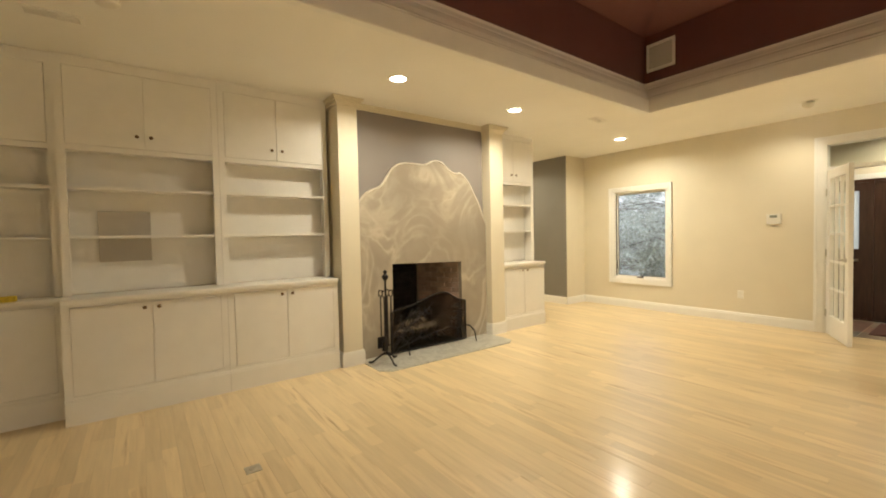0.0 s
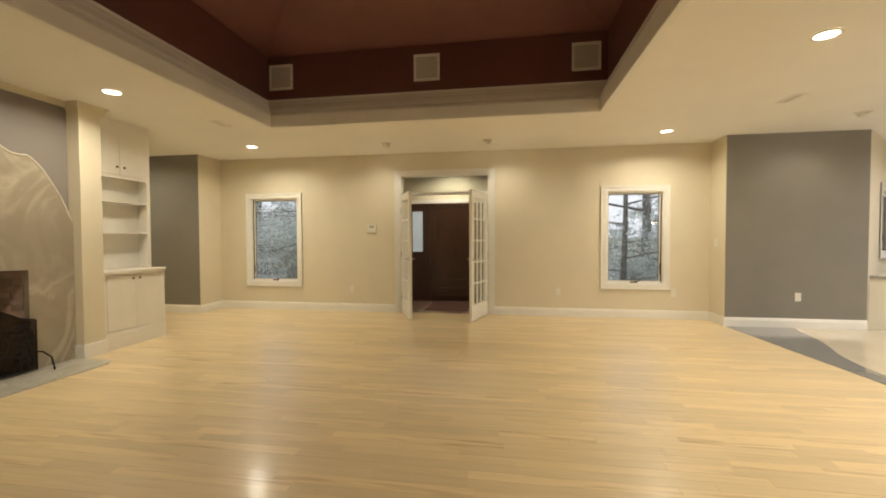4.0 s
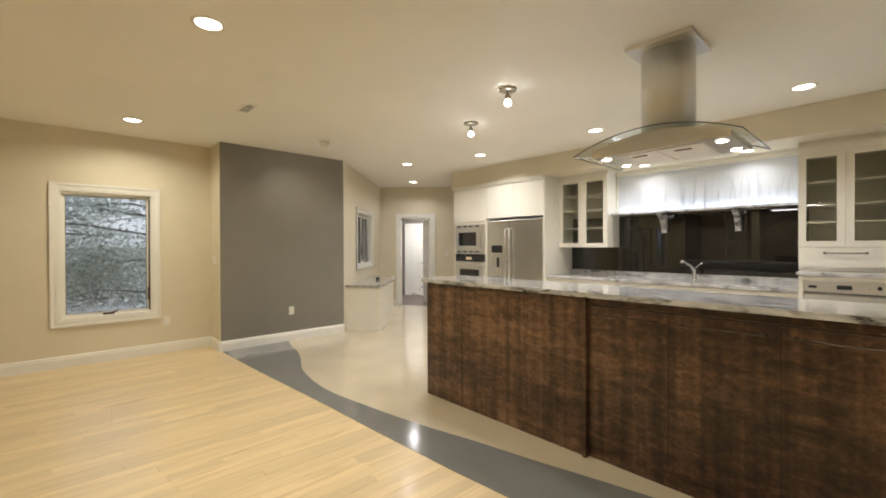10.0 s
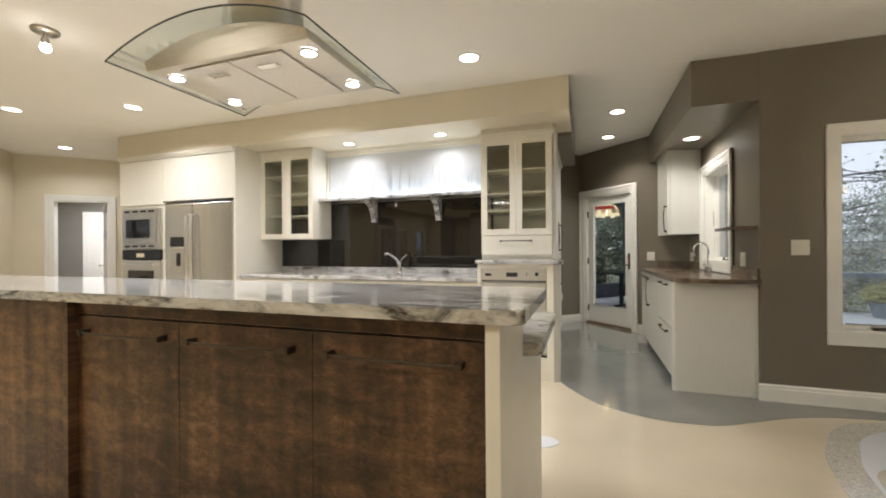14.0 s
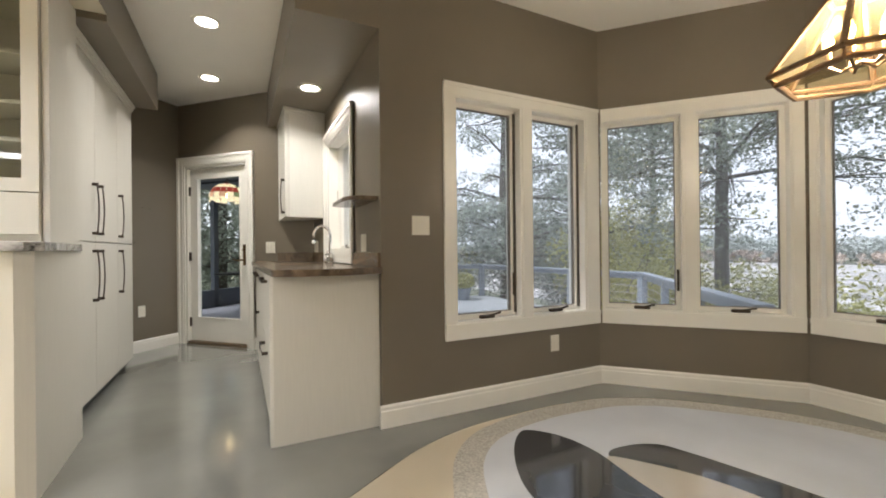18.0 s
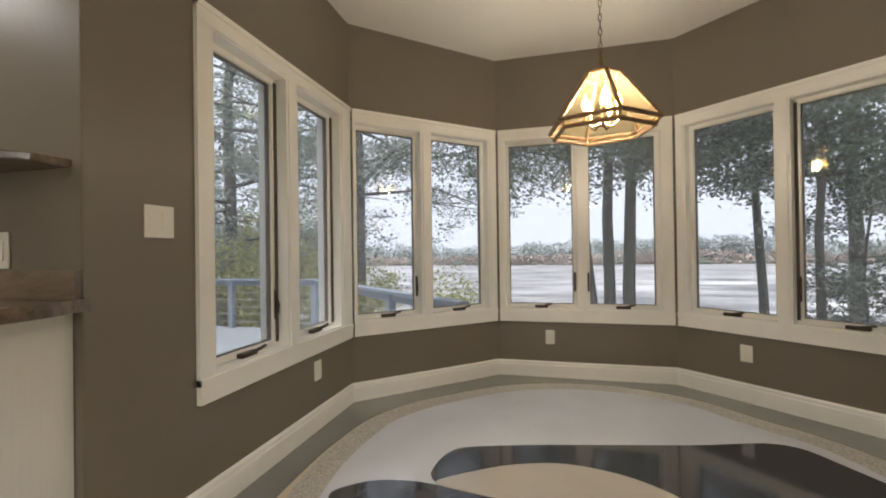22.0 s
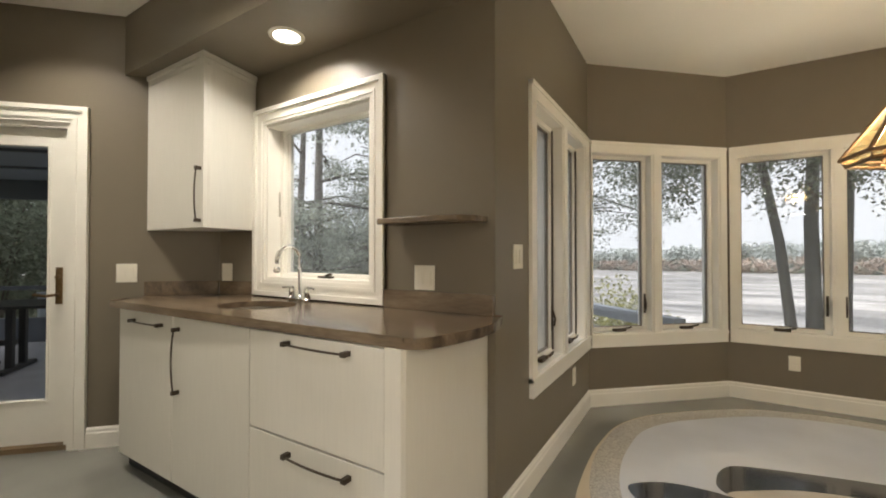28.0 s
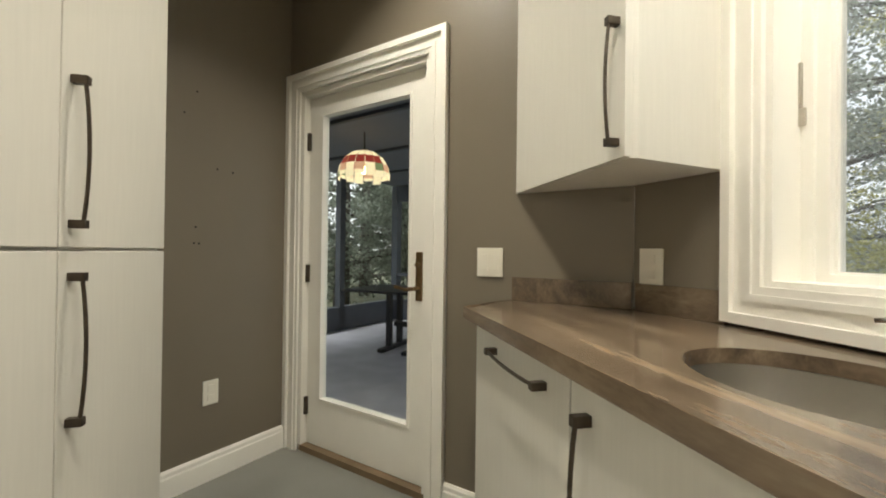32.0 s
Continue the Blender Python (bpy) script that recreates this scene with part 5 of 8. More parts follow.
def bookcase(x0, x1, face, base, label, back=4.298, two=True, counter_over=0.02, left_cut=0.0):
    """A base cabinet with doors under open shelves and upper doors; face and base are the y of the two fronts."""
    ob = thing("bookcase", label, "bookcase", (x0 + x1) / 2, (face + back) / 2, 0, group="built-in bookcases")
    st = 0.05
    bm = bmesh.new()
    box(bm, x0, x0 + 0.02, face + 0.02, back, 0.92, H - 0.02)
    box(bm, x1 - 0.02, x1, face + 0.02, back, 0.92, H - 0.02)
    box(bm, x0 + 0.02, x1 - 0.02, back - 0.012, back, 0.92, H - 0.02)
    box(bm, x0 + 0.02, x1 - 0.02, face + 0.02, back - 0.012, 2.04, 2.06)
    body = part("carcass", bm, BUILTIN, ob)
    bm = bmesh.new()
    box(bm, x0, x0 + st, face, face + 0.02, 0.92, 2.74, None)
    box(bm, x1 - st, x1, face, face + 0.02, 0.92, 2.74, None)
    box(bm, x0 + st, x1 - st, face, face + 0.02, 2.66, 2.739)
    box(bm, x0 + st, x1 - st, face, face + 0.02, 2.03, 2.07)
    part("face_frame", bm, BUILTIN, ob)
    for z in (1.365, 1.745):
        part("shelf", B(x0 + 0.02, x1 - 0.02, face + 0.006, back - 0.012, z - 0.011, z + 0.011, None, 0.002), BUILTIN, ob)
    # lower cabinet
    bm = bmesh.new()
    box(bm, x0, x1, base + 0.022, back, 0.13, 0.885)
    part("base_carcass", bm, BUILTIN, ob)
    bm = bmesh.new()
    box(bm, x0, x0 + st, base, base + 0.022, 0.13, 0.885)
    box(bm, x1 - st, x1, base, base + 0.022, 0.13, 0.885)
    box(bm, x0 + st, x1 - st, base, base + 0.022, 0.855, 0.885)
    box(bm, x0 + st, x1 - st, base, base + 0.022, 0.13, 0.205)
    part("base_frame", bm, BUILTIN, ob)
    bm = bmesh.new()
    box(bm, x0, x1, base - 0.016, back, 0.0, 0.165)
    box(bm, x0, x1, base - 0.010, base, 0.165, 0.182)
    part("plinth", bm, BUILTIN, ob)
    bm = bmesh.new()
    box(bm, x0 - 0.001, x1 + 0.001, base - 0.028, back, 0.885, 0.915, None, 0.004)
    box(bm, x0, x1, base - 0.014, base, 0.868, 0.885)
    part("counter", bm, BUILTIN, ob)
    n = 2 if two else 1
    gap = 0.004
    wdt = (x1 - x0 - 2 * st) / n
    for i in range(n):
        a, b = x0 + st + i * wdt + gap / 2, x0 + st + (i + 1) * wdt - gap / 2
        kx = (b - 0.045) if (i == 0 and two) or not two else (a + 0.045)
        d = part("upper_door", B(a, b, face - 0.002, face + 0.016, 2.073, 2.657, None, 0.002), BUILTIN, ob)
        knob(d, pose(kx, face - 0.002, 2.17))
        d = part("lower_door", B(a, b, base - 0.002, base + 0.018, 0.208, 0.852, None, 0.002), BUILTIN, ob)
        knob(d, pose(kx, base - 0.002, 0.812))
    return ob


bookcase(-1.24, -0.272, 4.16, 4.13, "white painted built-in bookcase with open shelves and closed doors", two=True)
bookcase(-0.27, 0.80, 4.12, 3.93, "white painted built-in bookcase with open shelves and a grey panel")
bookcase(0.802, 1.80, 4.12, 3.93, "white painted built-in bookcase with open shelves beside the fireplace")
bookcase(4.137, 4.985, 4.12, 3.93, "narrow white painted built-in bookcase beside the passage")
solid("media_panel", B(-0.06, 0.285, 4.27, 4.284, 1.165, 1.575), material("pale_greige_patch", (0.46, 0.42, 0.35), 0.5, var=0.05), "square grey painted patch on the bookcase back", "panel")
ob = thing("sponge_tray", "yellow sponge lying on a small white dish", "sponge", -0.60, 4.2, 0.915)
bm = bmesh.new()
lathe(bm, [(0.06, 0), (0.10, 0.006), (0.105, 0.012), (0.098, 0.012), (0.06, 0.006)], 20, pose(-0.56, 4.03, 0.9155))
part("dish", bm, PLASTIC, ob)
part("sponge", B(-0.63, -0.50, 4.0, 4.06, 0.925, 0.965, None, 0.008), material("yellow_sponge", (0.62, 0.46, 0.05), 0.9, var=0.2, scale=60), ob, "yellow cellulose sponge")

# ---- ceiling fittings ----


def downlight(x, y, z=H, watts=8.0, color=SOFT, r=0.075, lamp=True, spread=150):
    ob = thing("recessed_downlight", "white recessed ceiling downlight, switched on", "downlight", x, y, z, group="recessed downlights")
    bm = bmesh.new()
    lathe(bm, [(r + 0.022, -0.001), (r + 0.020, -0.006), (r, -0.008), (r - 0.003, -0.003)], 28, pose(x, y, z), cap=False)
    part("trim_ring", bm, PLASTIC, ob, "", True)
    bm = bmesh.new()
    lathe(bm, [(r, -0.005), (r * 0.4, -0.007), (0.004, -0.0075)], 28, pose(x, y, z))
    part("lens", bm, BULB, ob, "bright round lens")
    if lamp:
        downlamp(x, y, z - 0.02, watts, color, spread=spread)
    return ob


for x, y, p in ((3.70, 3.26, 15.0), (6.15, 3.40, 17.0), (2.12, 3.18, 12.5), (6.24, -2.74, 17.0), (3.56, -2.86, 23.0), (1.0, -2.9, 21.0)):
    downlight(x, y, H, p * 1.03, WARM, spread=160)
for x, y in ((6.17, -6.40), (7.58, -7.64), (4.90, -6.80), (1.24, -6.93), (3.1, -6.85)):
    downlight(x, y, H, 8.5 if x > 5 else (9.5 if x < 2 else 18.0), SOFT, spread=118 if x < 2 else 150)
for x, y in ((0.02, -8.75), (0.06, -9.85)):
    downlight(x, y, H, 8.0, (1.0, 0.93, 0.80), spread=116)
downlight(-0.70, -8.71, 2.362, 7.0, (1.0, 0.94, 0.83), 0.07)
for x in (1.83, 2.95):
    downlight(x, -7.90, 2.44, 3.4, SOFT, 0.06)
for x, y, tx, ty in ((6.29, 1.24, 7.08, 1.8), (6.33, -0.29, 7.08, -0.8), (5.72, -4.70, 6.63, -4.6)):
    ob = thing("eyeball_spotlight", "white ceiling eyeball spotlight washing the wall", "spotlight", x, y, H, group="eyeball spotlights")
    bm = bmesh.new()
    lathe(bm, [(0.085, -0.001), (0.082, -0.008), (0.062, -0.010), (0.058, -0.002)], 24, pose(x, y, H), cap=False)
    part("trim_ring", bm, PLASTIC, ob, "", True)
    aim = look((x, y, H - 0.012), (tx, ty, 1.5))
    bm = bmesh.new()
    lathe(bm, [(0.045, -0.045), (0.05, -0.02), (0.05, 0.02)], 18, aim)
    part("eyeball", bm, PLASTIC, ob)
    bm = bmesh.new()
    lathe(bm, [(0.034, -0.048), (0.010, -0.052)], 16, aim)
    part("bulb", bm, HALOGEN, ob)
    d = bpy.data.lights.new("spot_lamp", 'SPOT')
    d.energy, d.spot_size, d.spot_blend, d.shadow_soft_size, d.color = 20, radians(95), 1.0, 0.04, WARM
    new("spot_lamp", d).matrix_world = look((x + 0.06, y, H - 0.07), (tx, ty, 1.5))
for x, y in ((2.99, -5.06), (3.89, -5.54)):
    ob = thing("ceiling_spotlight", "satin nickel ceiling spotlight with a bare halogen bulb", "spotlight", x, y, H, group="ceiling spotlights")
    bm = bmesh.new()
    lathe(bm, [(0.078, -0.001), (0.078, -0.012), (0.07, -0.022), (0.012, -0.026)], 24, pose(x, y, H))
    part("canopy", bm, NICKEL, ob, "", True)
    bm = bmesh.new()
    tube(bm, [(x, y, H - 0.024), (x, y, H - 0.06)], 0.012, 8)
    lathe(bm, [(0.018, -0.055), (0.026, -0.07), (0.028, -0.10)], 14, pose(x, y, H))
    part("stem", bm, NICKEL, ob)
    bm = bmesh.new()
    lathe(bm, [(0.020, -0.10), (0.030, -0.115), (0.031, -0.13), (0.022, -0.145), (0.006, -0.15)], 14, pose(x, y, H))
    part("bulb", bm, HALOGEN, ob, "glowing halogen bulb")
    d = bpy.data.lights.new("spot_lamp", 'SPOT')
    d.energy, d.spot_size, d.spot_blend, d.shadow_soft_size, d.color = 50, radians(150), 0.9, 0.03, SOFT
    new("spot_lamp", d).matrix_world = pose(x, y, H - 0.17)


def register(x, y, z, w=0.30, d=0.13, rz=0):
    ob = thing("ceiling_register", "cream slatted ceiling air register", "air vent", x, y, z, group="ceiling registers")
    m = pose(x, y, z, 0, 0, rz)
    bm = bmesh.new()
    ring_frame(bm, -w / 2, w / 2, -d / 2, d / 2, 0.022, -0.008, -0.001, m @ pose(0, 0, 0, -90) @ Matrix.Diagonal((1, -1, 1, 1)))
    part("frame", bm, CEIL, ob)
    # Flat near-black sheet, painted in for the shade inside the duct.
    part("backing", B(-w / 2 + 0.02, w / 2 - 0.02, -d / 2 + 0.02, d / 2 - 0.02, -0.003, -0.0012, m), DARK, ob)
    for k in range(6):
        yy = -d / 2 + 0.03 + k * (d - 0.06) / 5
        part("slat", B(-w / 2 + 0.02, w / 2 - 0.02, yy - 0.004, yy + 0.002, -0.008, -0.0035, m), CEIL, ob)
    return ob


register(4.90, 2.98, H, rz=10)
register(5.03, -3.53, H)
register(-0.18, 3.46, H)
sd = thing("smoke_detector", "round white smoke detector on the ceiling", "smoke detector", 0.10, 3.08, H)
bm = bmesh.new()
lathe(bm, [(0.065, -0.001), (0.064, -0.012), (0.058, -0.026), (0.03, -0.034), (0.004, -0.035)], 24, pose(0.10, 3.08, H))
part("case", bm, PLASTIC, sd, "", True)
for y in (2.38, 0.41, -1.51):
    m = Matrix(((0, 1, 0, VX1), (-1, 0, 0, y), (0, 0, 1, 3.425), (0, 0, 0, 1)))
    ob = thing("wall_register", "square white return-air grille on the burgundy upstand", "air vent", VX1, y, 3.26, group="tray grilles")
    part("frame", ring_frame(bmesh.new(), -0.165, 0.165, -0.165, 0.165, 0.028, -0.014, -0.001, m), TRIM, ob)
    part("backing", B(-0.14, 0.14, -0.004, -0.0015, -0.14, 0.14, m), GREIGE, ob)
    for k in range(14):
        z = -0.13 + k * 0.02
        part("slat", B(-0.138, 0.138, -0.011, -0.005, z - 0.005, z + 0.003, m), CEIL, ob)

# Unseen downlight, added to brighten the foyer.
downlight(7.85, 0.5, H, 12.0, WARM)
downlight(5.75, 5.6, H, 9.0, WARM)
# Another added fitting, out of view, that fills the back hall with light.
pb = w_hall @ Vector((0.9, 1.0, 2.6))
downlight(pb.x, pb.y, 2.6, 40.0, SOFT)
# ---- island ----
isl = thing("kitchen_island", "brown burl-veneered kitchen island with white end panels", "kitchen island", 2.1, -5.1, 0)
part("core", B(0.60, 3.60, -5.60, -4.72, 0.0, 0.875), KITCH, isl)
part("bar_wall", B(0.60, 3.60, -5.02, -4.72, 0.875, 1.0355), KITCH, isl)
part("front_panel", B(2.075, 3.64, -4.718, -4.68, 0.0, 1.034, None, 0.002), BURL, isl)
for x0, x1 in ((1.567, 2.045), (1.075, 1.565), (0.594, 1.0735)):
    part("drawer_front", B(x0, x1, -4.718, -4.690, 0.09, 0.984, None, 0.0015), BURL, isl)
    hm = pose((x0 + x1) / 2, -4.690, 0.932) @ pose(0, 0, 0, 0, 0, 180)
    bar_handle(isl, hm, 0.36, False)
part("top_rail", B(0.594, 2.045, -4.718, -4.686, 0.992, 1.034), BURL, isl)
part("post", B(2.047, 2.073, -4.718, -4.66, 0.0, 1.034), BURL, isl)
part("toe_kick", B(0.594, 2.045, -4.718, -4.705, 0.0, 0.086), BURL, isl)
part("end_panel", B(0.555, 0.590, -5.02, -4.665, 0.0, 1.0355, None, 0.002), TRIM, isl, "white painted end panel")
part("end_panel_low", B(0.562, 0.590, -5.62, -5.0205, 0.0, 0.875, None, 0.002), TRIM, isl, "white painted end panel")
part("far_end_panel", B(3.601, 3.638, -5.02, -4.72, 0.0, 1.034, None, 0.002), KITCH, isl, "white painted end panel")


def slab(poly, z0, z1, mat, bevel=0.008, r=0.0):
    bm = bmesh.new()
    prism(bm, poly, z0, z1)
    es = [e for e in bm.edges if abs(e.verts[0].co.z - e.verts[1].co.z) < 1e-5]
    bmesh.ops.bevel(bm, geom=es, offset=bevel, segments=3, affect='EDGES', profile=0.6)
    return bm


def rounded(x0, x1, y0, y1, r, n=5):
    pts = []
    for cx, cy_, a0 in ((x1 - r, y1 - r, 0), (x0 + r, y1 - r, 90), (x0 + r, y0 + r, 180), (x1 - r, y0 + r, 270)):
        for k in range(n + 1):
            a = radians(a0 + 90 * k / n)
            pts.append((cx + r * math.cos(a), cy_ + r * math.sin(a)))
    return pts


solid("island_bar_top", slab(rounded(0.50, 3.70, -5.22, -4.645, 0.03), 1.036, 1.068, GRANITE), GRANITE, "polished grey and white granite raised bar top", "countertop")
solid("island_worktop", slab(rounded(0.50, 3.66, -5.68, -5.022, 0.04), 0.876, 0.916, GRANITE), GRANITE, "polished grey and white granite island worktop", "countertop")
# cooktop on the island
solid("cooktop", slab(rounded(1.45, 2.30, -5.60, -5.25, 0.02), 0.917, 0.924, BLACK, 0.002), DARKGLASS, "black glass cooktop set in the island worktop", "cooktop")

# ---- range hood ----
HX, HY = 1.775, -5.30
hood = thing("range_hood", "stainless island range hood with a curved glass canopy", "range hood", HX, HY, 2.0)
part("ceiling_plate", B(HX - 0.21, HX + 0.21, HY - 0.21, HY + 0.21, H - 0.03, H - 0.001, None, 0.004), STEEL, hood)
bm = bmesh.new()
prism(bm, rounded(HX - 0.165, HX + 0.165, HY - 0.14, HY + 0.14, 0.125, 12), 2.10, H - 0.03)
part("duct_cover", bm, SATIN, hood, "", True)
for p in hood.children[-1].data.polygons:
    p.use_smooth = len(p.vertices) == 4
bm = bmesh.new()
pts = []
for i in range(25):
    f = -1 + 2 * i / 24
    pts.append((HX + f * 0.505, 2.125 - 0.115 * f * f))
for y0, y1 in ((HY - 0.375, HY + 0.375),):
    top0 = [bm.verts.new((x, y0, z)) for x, z in pts]
    top1 = [bm.verts.new((x, y1, z)) for x, z in pts]
    bot0 = [bm.verts.new((x, y0, z - 0.007)) for x, z in pts]
    bot1 = [bm.verts.new((x, y1, z - 0.007)) for x, z in pts]
    for i in range(24):
        bm.faces.new((top0[i], top0[i + 1], top1[i + 1], top1[i]))
        bm.faces.new((bot0[i], bot1[i], bot1[i + 1], bot0[i + 1]))
        bm.faces.new((top0[i], bot0[i], bot0[i + 1], top0[i + 1]))
        bm.faces.new((top1[i], top1[i + 1], bot1[i + 1], bot1[i]))
    bm.faces.new((top0[0], top1[0], bot1[0], bot0[0]))
    bm.faces.new((top0[-1], bot0[-1], bot1[-1], top1[-1]))
part("glass_canopy", bm, HOODGLASS, hood, "curved tinted glass canopy", True)
rim = [(x, HY - 0.376, z - 0.0035) for x, z in pts] + [(x, HY + 0.376, z - 0.0035) for x, z in pts[::-1]]
part("glass_edge", tube(bmesh.new(), rim + rim[:1], 0.0035, 6), material("dark_green_glass_edge", (0.06, 0.075, 0.07), 0.15, var=0.1), hood, "dark polished glass edge", True)
bm = bmesh.new()
fr0, fr1 = [], []
for i in range(17):
    f = -1 + 2 * i / 16
    fr0.append((HX + f * 0.425, 2.115 - 0.115 * (f * 0.425 / 0.505) ** 2))
lo = [bm.verts.new((x, HY - 0.255, 2.0)) for x, z in fr0]
hi = [bm.verts.new((x, HY - 0.27, z)) for x, z in fr0]
lo2 = [bm.verts.new((x, HY + 0.255, 2.0)) for x, z in fr0]
hi2 = [bm.verts.new((x, HY + 0.27, z)) for x, z in fr0]
for i in range(16):
    for q in ((lo[i], lo[i + 1], hi[i + 1], hi[i]), (lo2[i], hi2[i], hi2[i + 1], lo2[i + 1]), (lo[i], lo2[i], lo2[i + 1], lo[i + 1]), (hi[i], hi[i + 1], hi2[i + 1], hi2[i])):
        bm.faces.new(q)
bm.faces.new((lo[0], hi[0], hi2[0], lo2[0]))
bm.faces.new((lo[-1], lo2[-1], hi2[-1], hi[-1]))
part("housing", bm, STEEL, hood)
for x0, x1 in ((HX - 0.27, HX - 0.005), (HX + 0.005, HX + 0.27)):
    f = part("grease_filter", B(x0, x1, HY - 0.22, HY + 0.22, 1.991, 1.999, None, 0.002), FILTER, hood, "brushed mesh grease filter")
    bm = bmesh.new()
    box(bm, (x0 + x1) / 2 - 0.05, (x0 + x1) / 2 + 0.05, HY + 0.12, HY + 0.155, 1.986, 1.990, None, 0.001)
    part("filter_latch", bm, CHROME, f)
for sx in (-1, 1):
    for sy in (-0.165, 0.165):
        x, y = HX + sx * 0.36, HY + sy
        bm = bmesh.new()
        lathe(bm, [(0.040, 0.0), (0.038, -0.006), (0.030, -0.008)], 18, pose(x, y, 1.9995), cap=False)
        part("light_ring", bm, CHROME, hood)
        bm = bmesh.new()
        lathe(bm, [(0.031, -0.006), (0.006, -0.0085)], 18, pose(x, y, 1.9995))
        part("light", bm, HALOGEN, hood, "glowing halogen hood light")
d = bpy.data.lights.new("hood_lamp", 'AREA')
d.shape, d.size, d.size_y, d.energy, d.color = 'RECTANGLE', 0.7, 0.3, 16, SOFT
new("hood_lamp", d).matrix_world = pose(HX, HY, 1.97)

# ---- kitchen wall ----


def cabinet(name, label, x0, x1, z0, z1, front, back, mat, fronts, m=None, category="cabinet", group="", toe=0.0, body_top=None, plinth=None):
    """fronts: rows of a0, a1, c0, c1, handle; handle is None or (x, z, length, upright)."""
    mm = m if m is not None else Matrix.Identity(4)
    ob = thing(name, label, category, m=mm @ pose((x0 + x1) / 2, front, z0), group=group)
    part("body", B(x0, x1, front + 0.021, back, z0 + toe, body_top or z1, mm), mat, ob)
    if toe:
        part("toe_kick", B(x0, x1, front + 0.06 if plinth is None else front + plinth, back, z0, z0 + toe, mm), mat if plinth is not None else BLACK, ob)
    for a0, a1, c0, c1, hd in fronts:
        d = part("door" if (c1 - c0) > 0.35 else "drawer_front", B(a0 + 0.0015, a1 - 0.0015, front, front + 0.02, c0 + 0.0015, c1 - 0.0015, mm, 0.0025), mat, ob)
        if hd:
            hx, hz, hl, up = hd
            bar_handle(d, mm @ pose(hx, front, hz), hl, up)
    return ob


MK = Matrix(((-1, 0, 0, 0), (0, -1, 0, 0), (0, 0, 1, 0), (0, 0, 0, 1)))
# in MK's axes x runs to the viewer's right along the kitchen wall and y into the wall: X = -x, Y = -y
FRONT = 7.58
cabinet("base_cabinet", "cream lacquered base cabinet with a drawer over two doors", -2.12, -1.35, 0, 0.885, FRONT, 8.298, KITCH,
        [(-2.12, -1.35, 0.70, 0.878, (-1.80, 0.835, 0.28, False)), (-2.12, -1.737, 0.15, 0.695, (-1.80, 0.56, 0.16, True)), (-1.735, -1.35, 0.15, 0.695, (-1.675, 0.56, 0.16, True))], MK, group="base cabinets", toe=0.145, plinth=0.012)
for a in (-3.92, -3.32, -2.72):
    cabinet("base_cabinet", "cream lacquered base cabinet with a drawer over two doors", a, a + 0.598, 0, 0.885, FRONT, 8.298, KITCH,
            [(a, a + 0.598, 0.70, 0.878, (a + 0.30, 0.835, 0.28, False)), (a, a + 0.299, 0.15, 0.695, (a + 0.24, 0.56, 0.16, True)), (a + 0.30, a + 0.598, 0.15, 0.695, (a + 0.36, 0.56, 0.16, True))], MK, group="base cabinets", toe=0.145, plinth=0.012)
cabinet("base_filler_cabinet", "narrow cream filler cabinet beside the refrigerator", -4.235, -3.922, 0, 0.885, FRONT, 8.298, KITCH, [(-4.235, -3.922, 0.15, 0.878, None)], MK, toe=0.145, plinth=0.012)
solid("kitchen_worktop", slab([(1.35, -8.295), (4.235, -8.295), (4.235, -7.55), (1.35, -7.55)], 0.887, 0.93, GRANITE), GRANITE, "polished grey and white granite worktop", "countertop")
solid("backsplash_upstand", B(1.42, 4.235, -8.297, -8.272, 0.932, 0.99), GRANITE, "low granite upstand behind the worktop", "backsplash")
solid("glass_backsplash", B(1.34, 4.235, -8.297, -8.282, 0.992, 1.795), DARKGLASS, "black back-painted glass backsplash reflecting the room", "backsplash")
solid("granite_ledge", slab([(1.34, -8.29), (3.46, -8.29), (3.53, -8.20), (3.53, -8.01), (1.34, -8.01)], 1.80, 1.83, GRANITE, 0.004), GRANITE, "narrow granite ledge on brackets above the backsplash", "shelf")
for x in (1.98, 2.82):
    bm = bmesh.new()
    prism(bm, [(-8.28, 1.798), (-8.05, 1.798), (-8.06, 1.765), (-8.16, 1.72), (-8.215, 1.62), (-8.225, 1.54), (-8.28, 1.54)], -0.03, 0.03, Matrix(((0, 0, 1, x), (1, 0, 0, 0), (0, 1, 0, 0), (0, 0, 0, 1))))
    solid("ledge_bracket", bm, GRANITE, "carved grey stone bracket under the ledge", "bracket", group="ledge brackets")
# backlit decorative panel of frosted grasses
LITP = material("frosted_grass_panel", (0.62, 0.64, 0.66), 0.35, var=0.02, scale=2)
ob = thing("backlit_panel", "frosted glass panel with grass pattern lit from below", "light panel", 2.4, -8.2, 1.83)
part("sheet", B(1.36, 3.42, -8.20, -8.1925, 1.832, 2.385), LITP, ob)
bm = bmesh.new()
rng = random.Random(9)
for k in range(90):
    x = rng.uniform(1.4, 3.38)
    hgt = rng.uniform(0.15, 0.42)
    lean = rng.uniform(-0.05, 0.05)
    tube(bm, [(x, -8.188, 1.835), (x + lean * 0.3, -8.188, 1.835 + hgt * 0.5), (x + lean, -8.188, 1.835 + hgt)], rng.uniform(0.0012, 0.005), 4, None, 0.3)
part("grass_stem", bm, material("pressed_grass", (0.52, 0.54, 0.56), 0.6), ob, "pale pressed grass stems")
part("frame", ring_frame(bmesh.new(), 1.345, 3.455, 1.831, 2.40, 0.03, -8.192, -8.17, None, bottom=0.0), KITCH, ob)
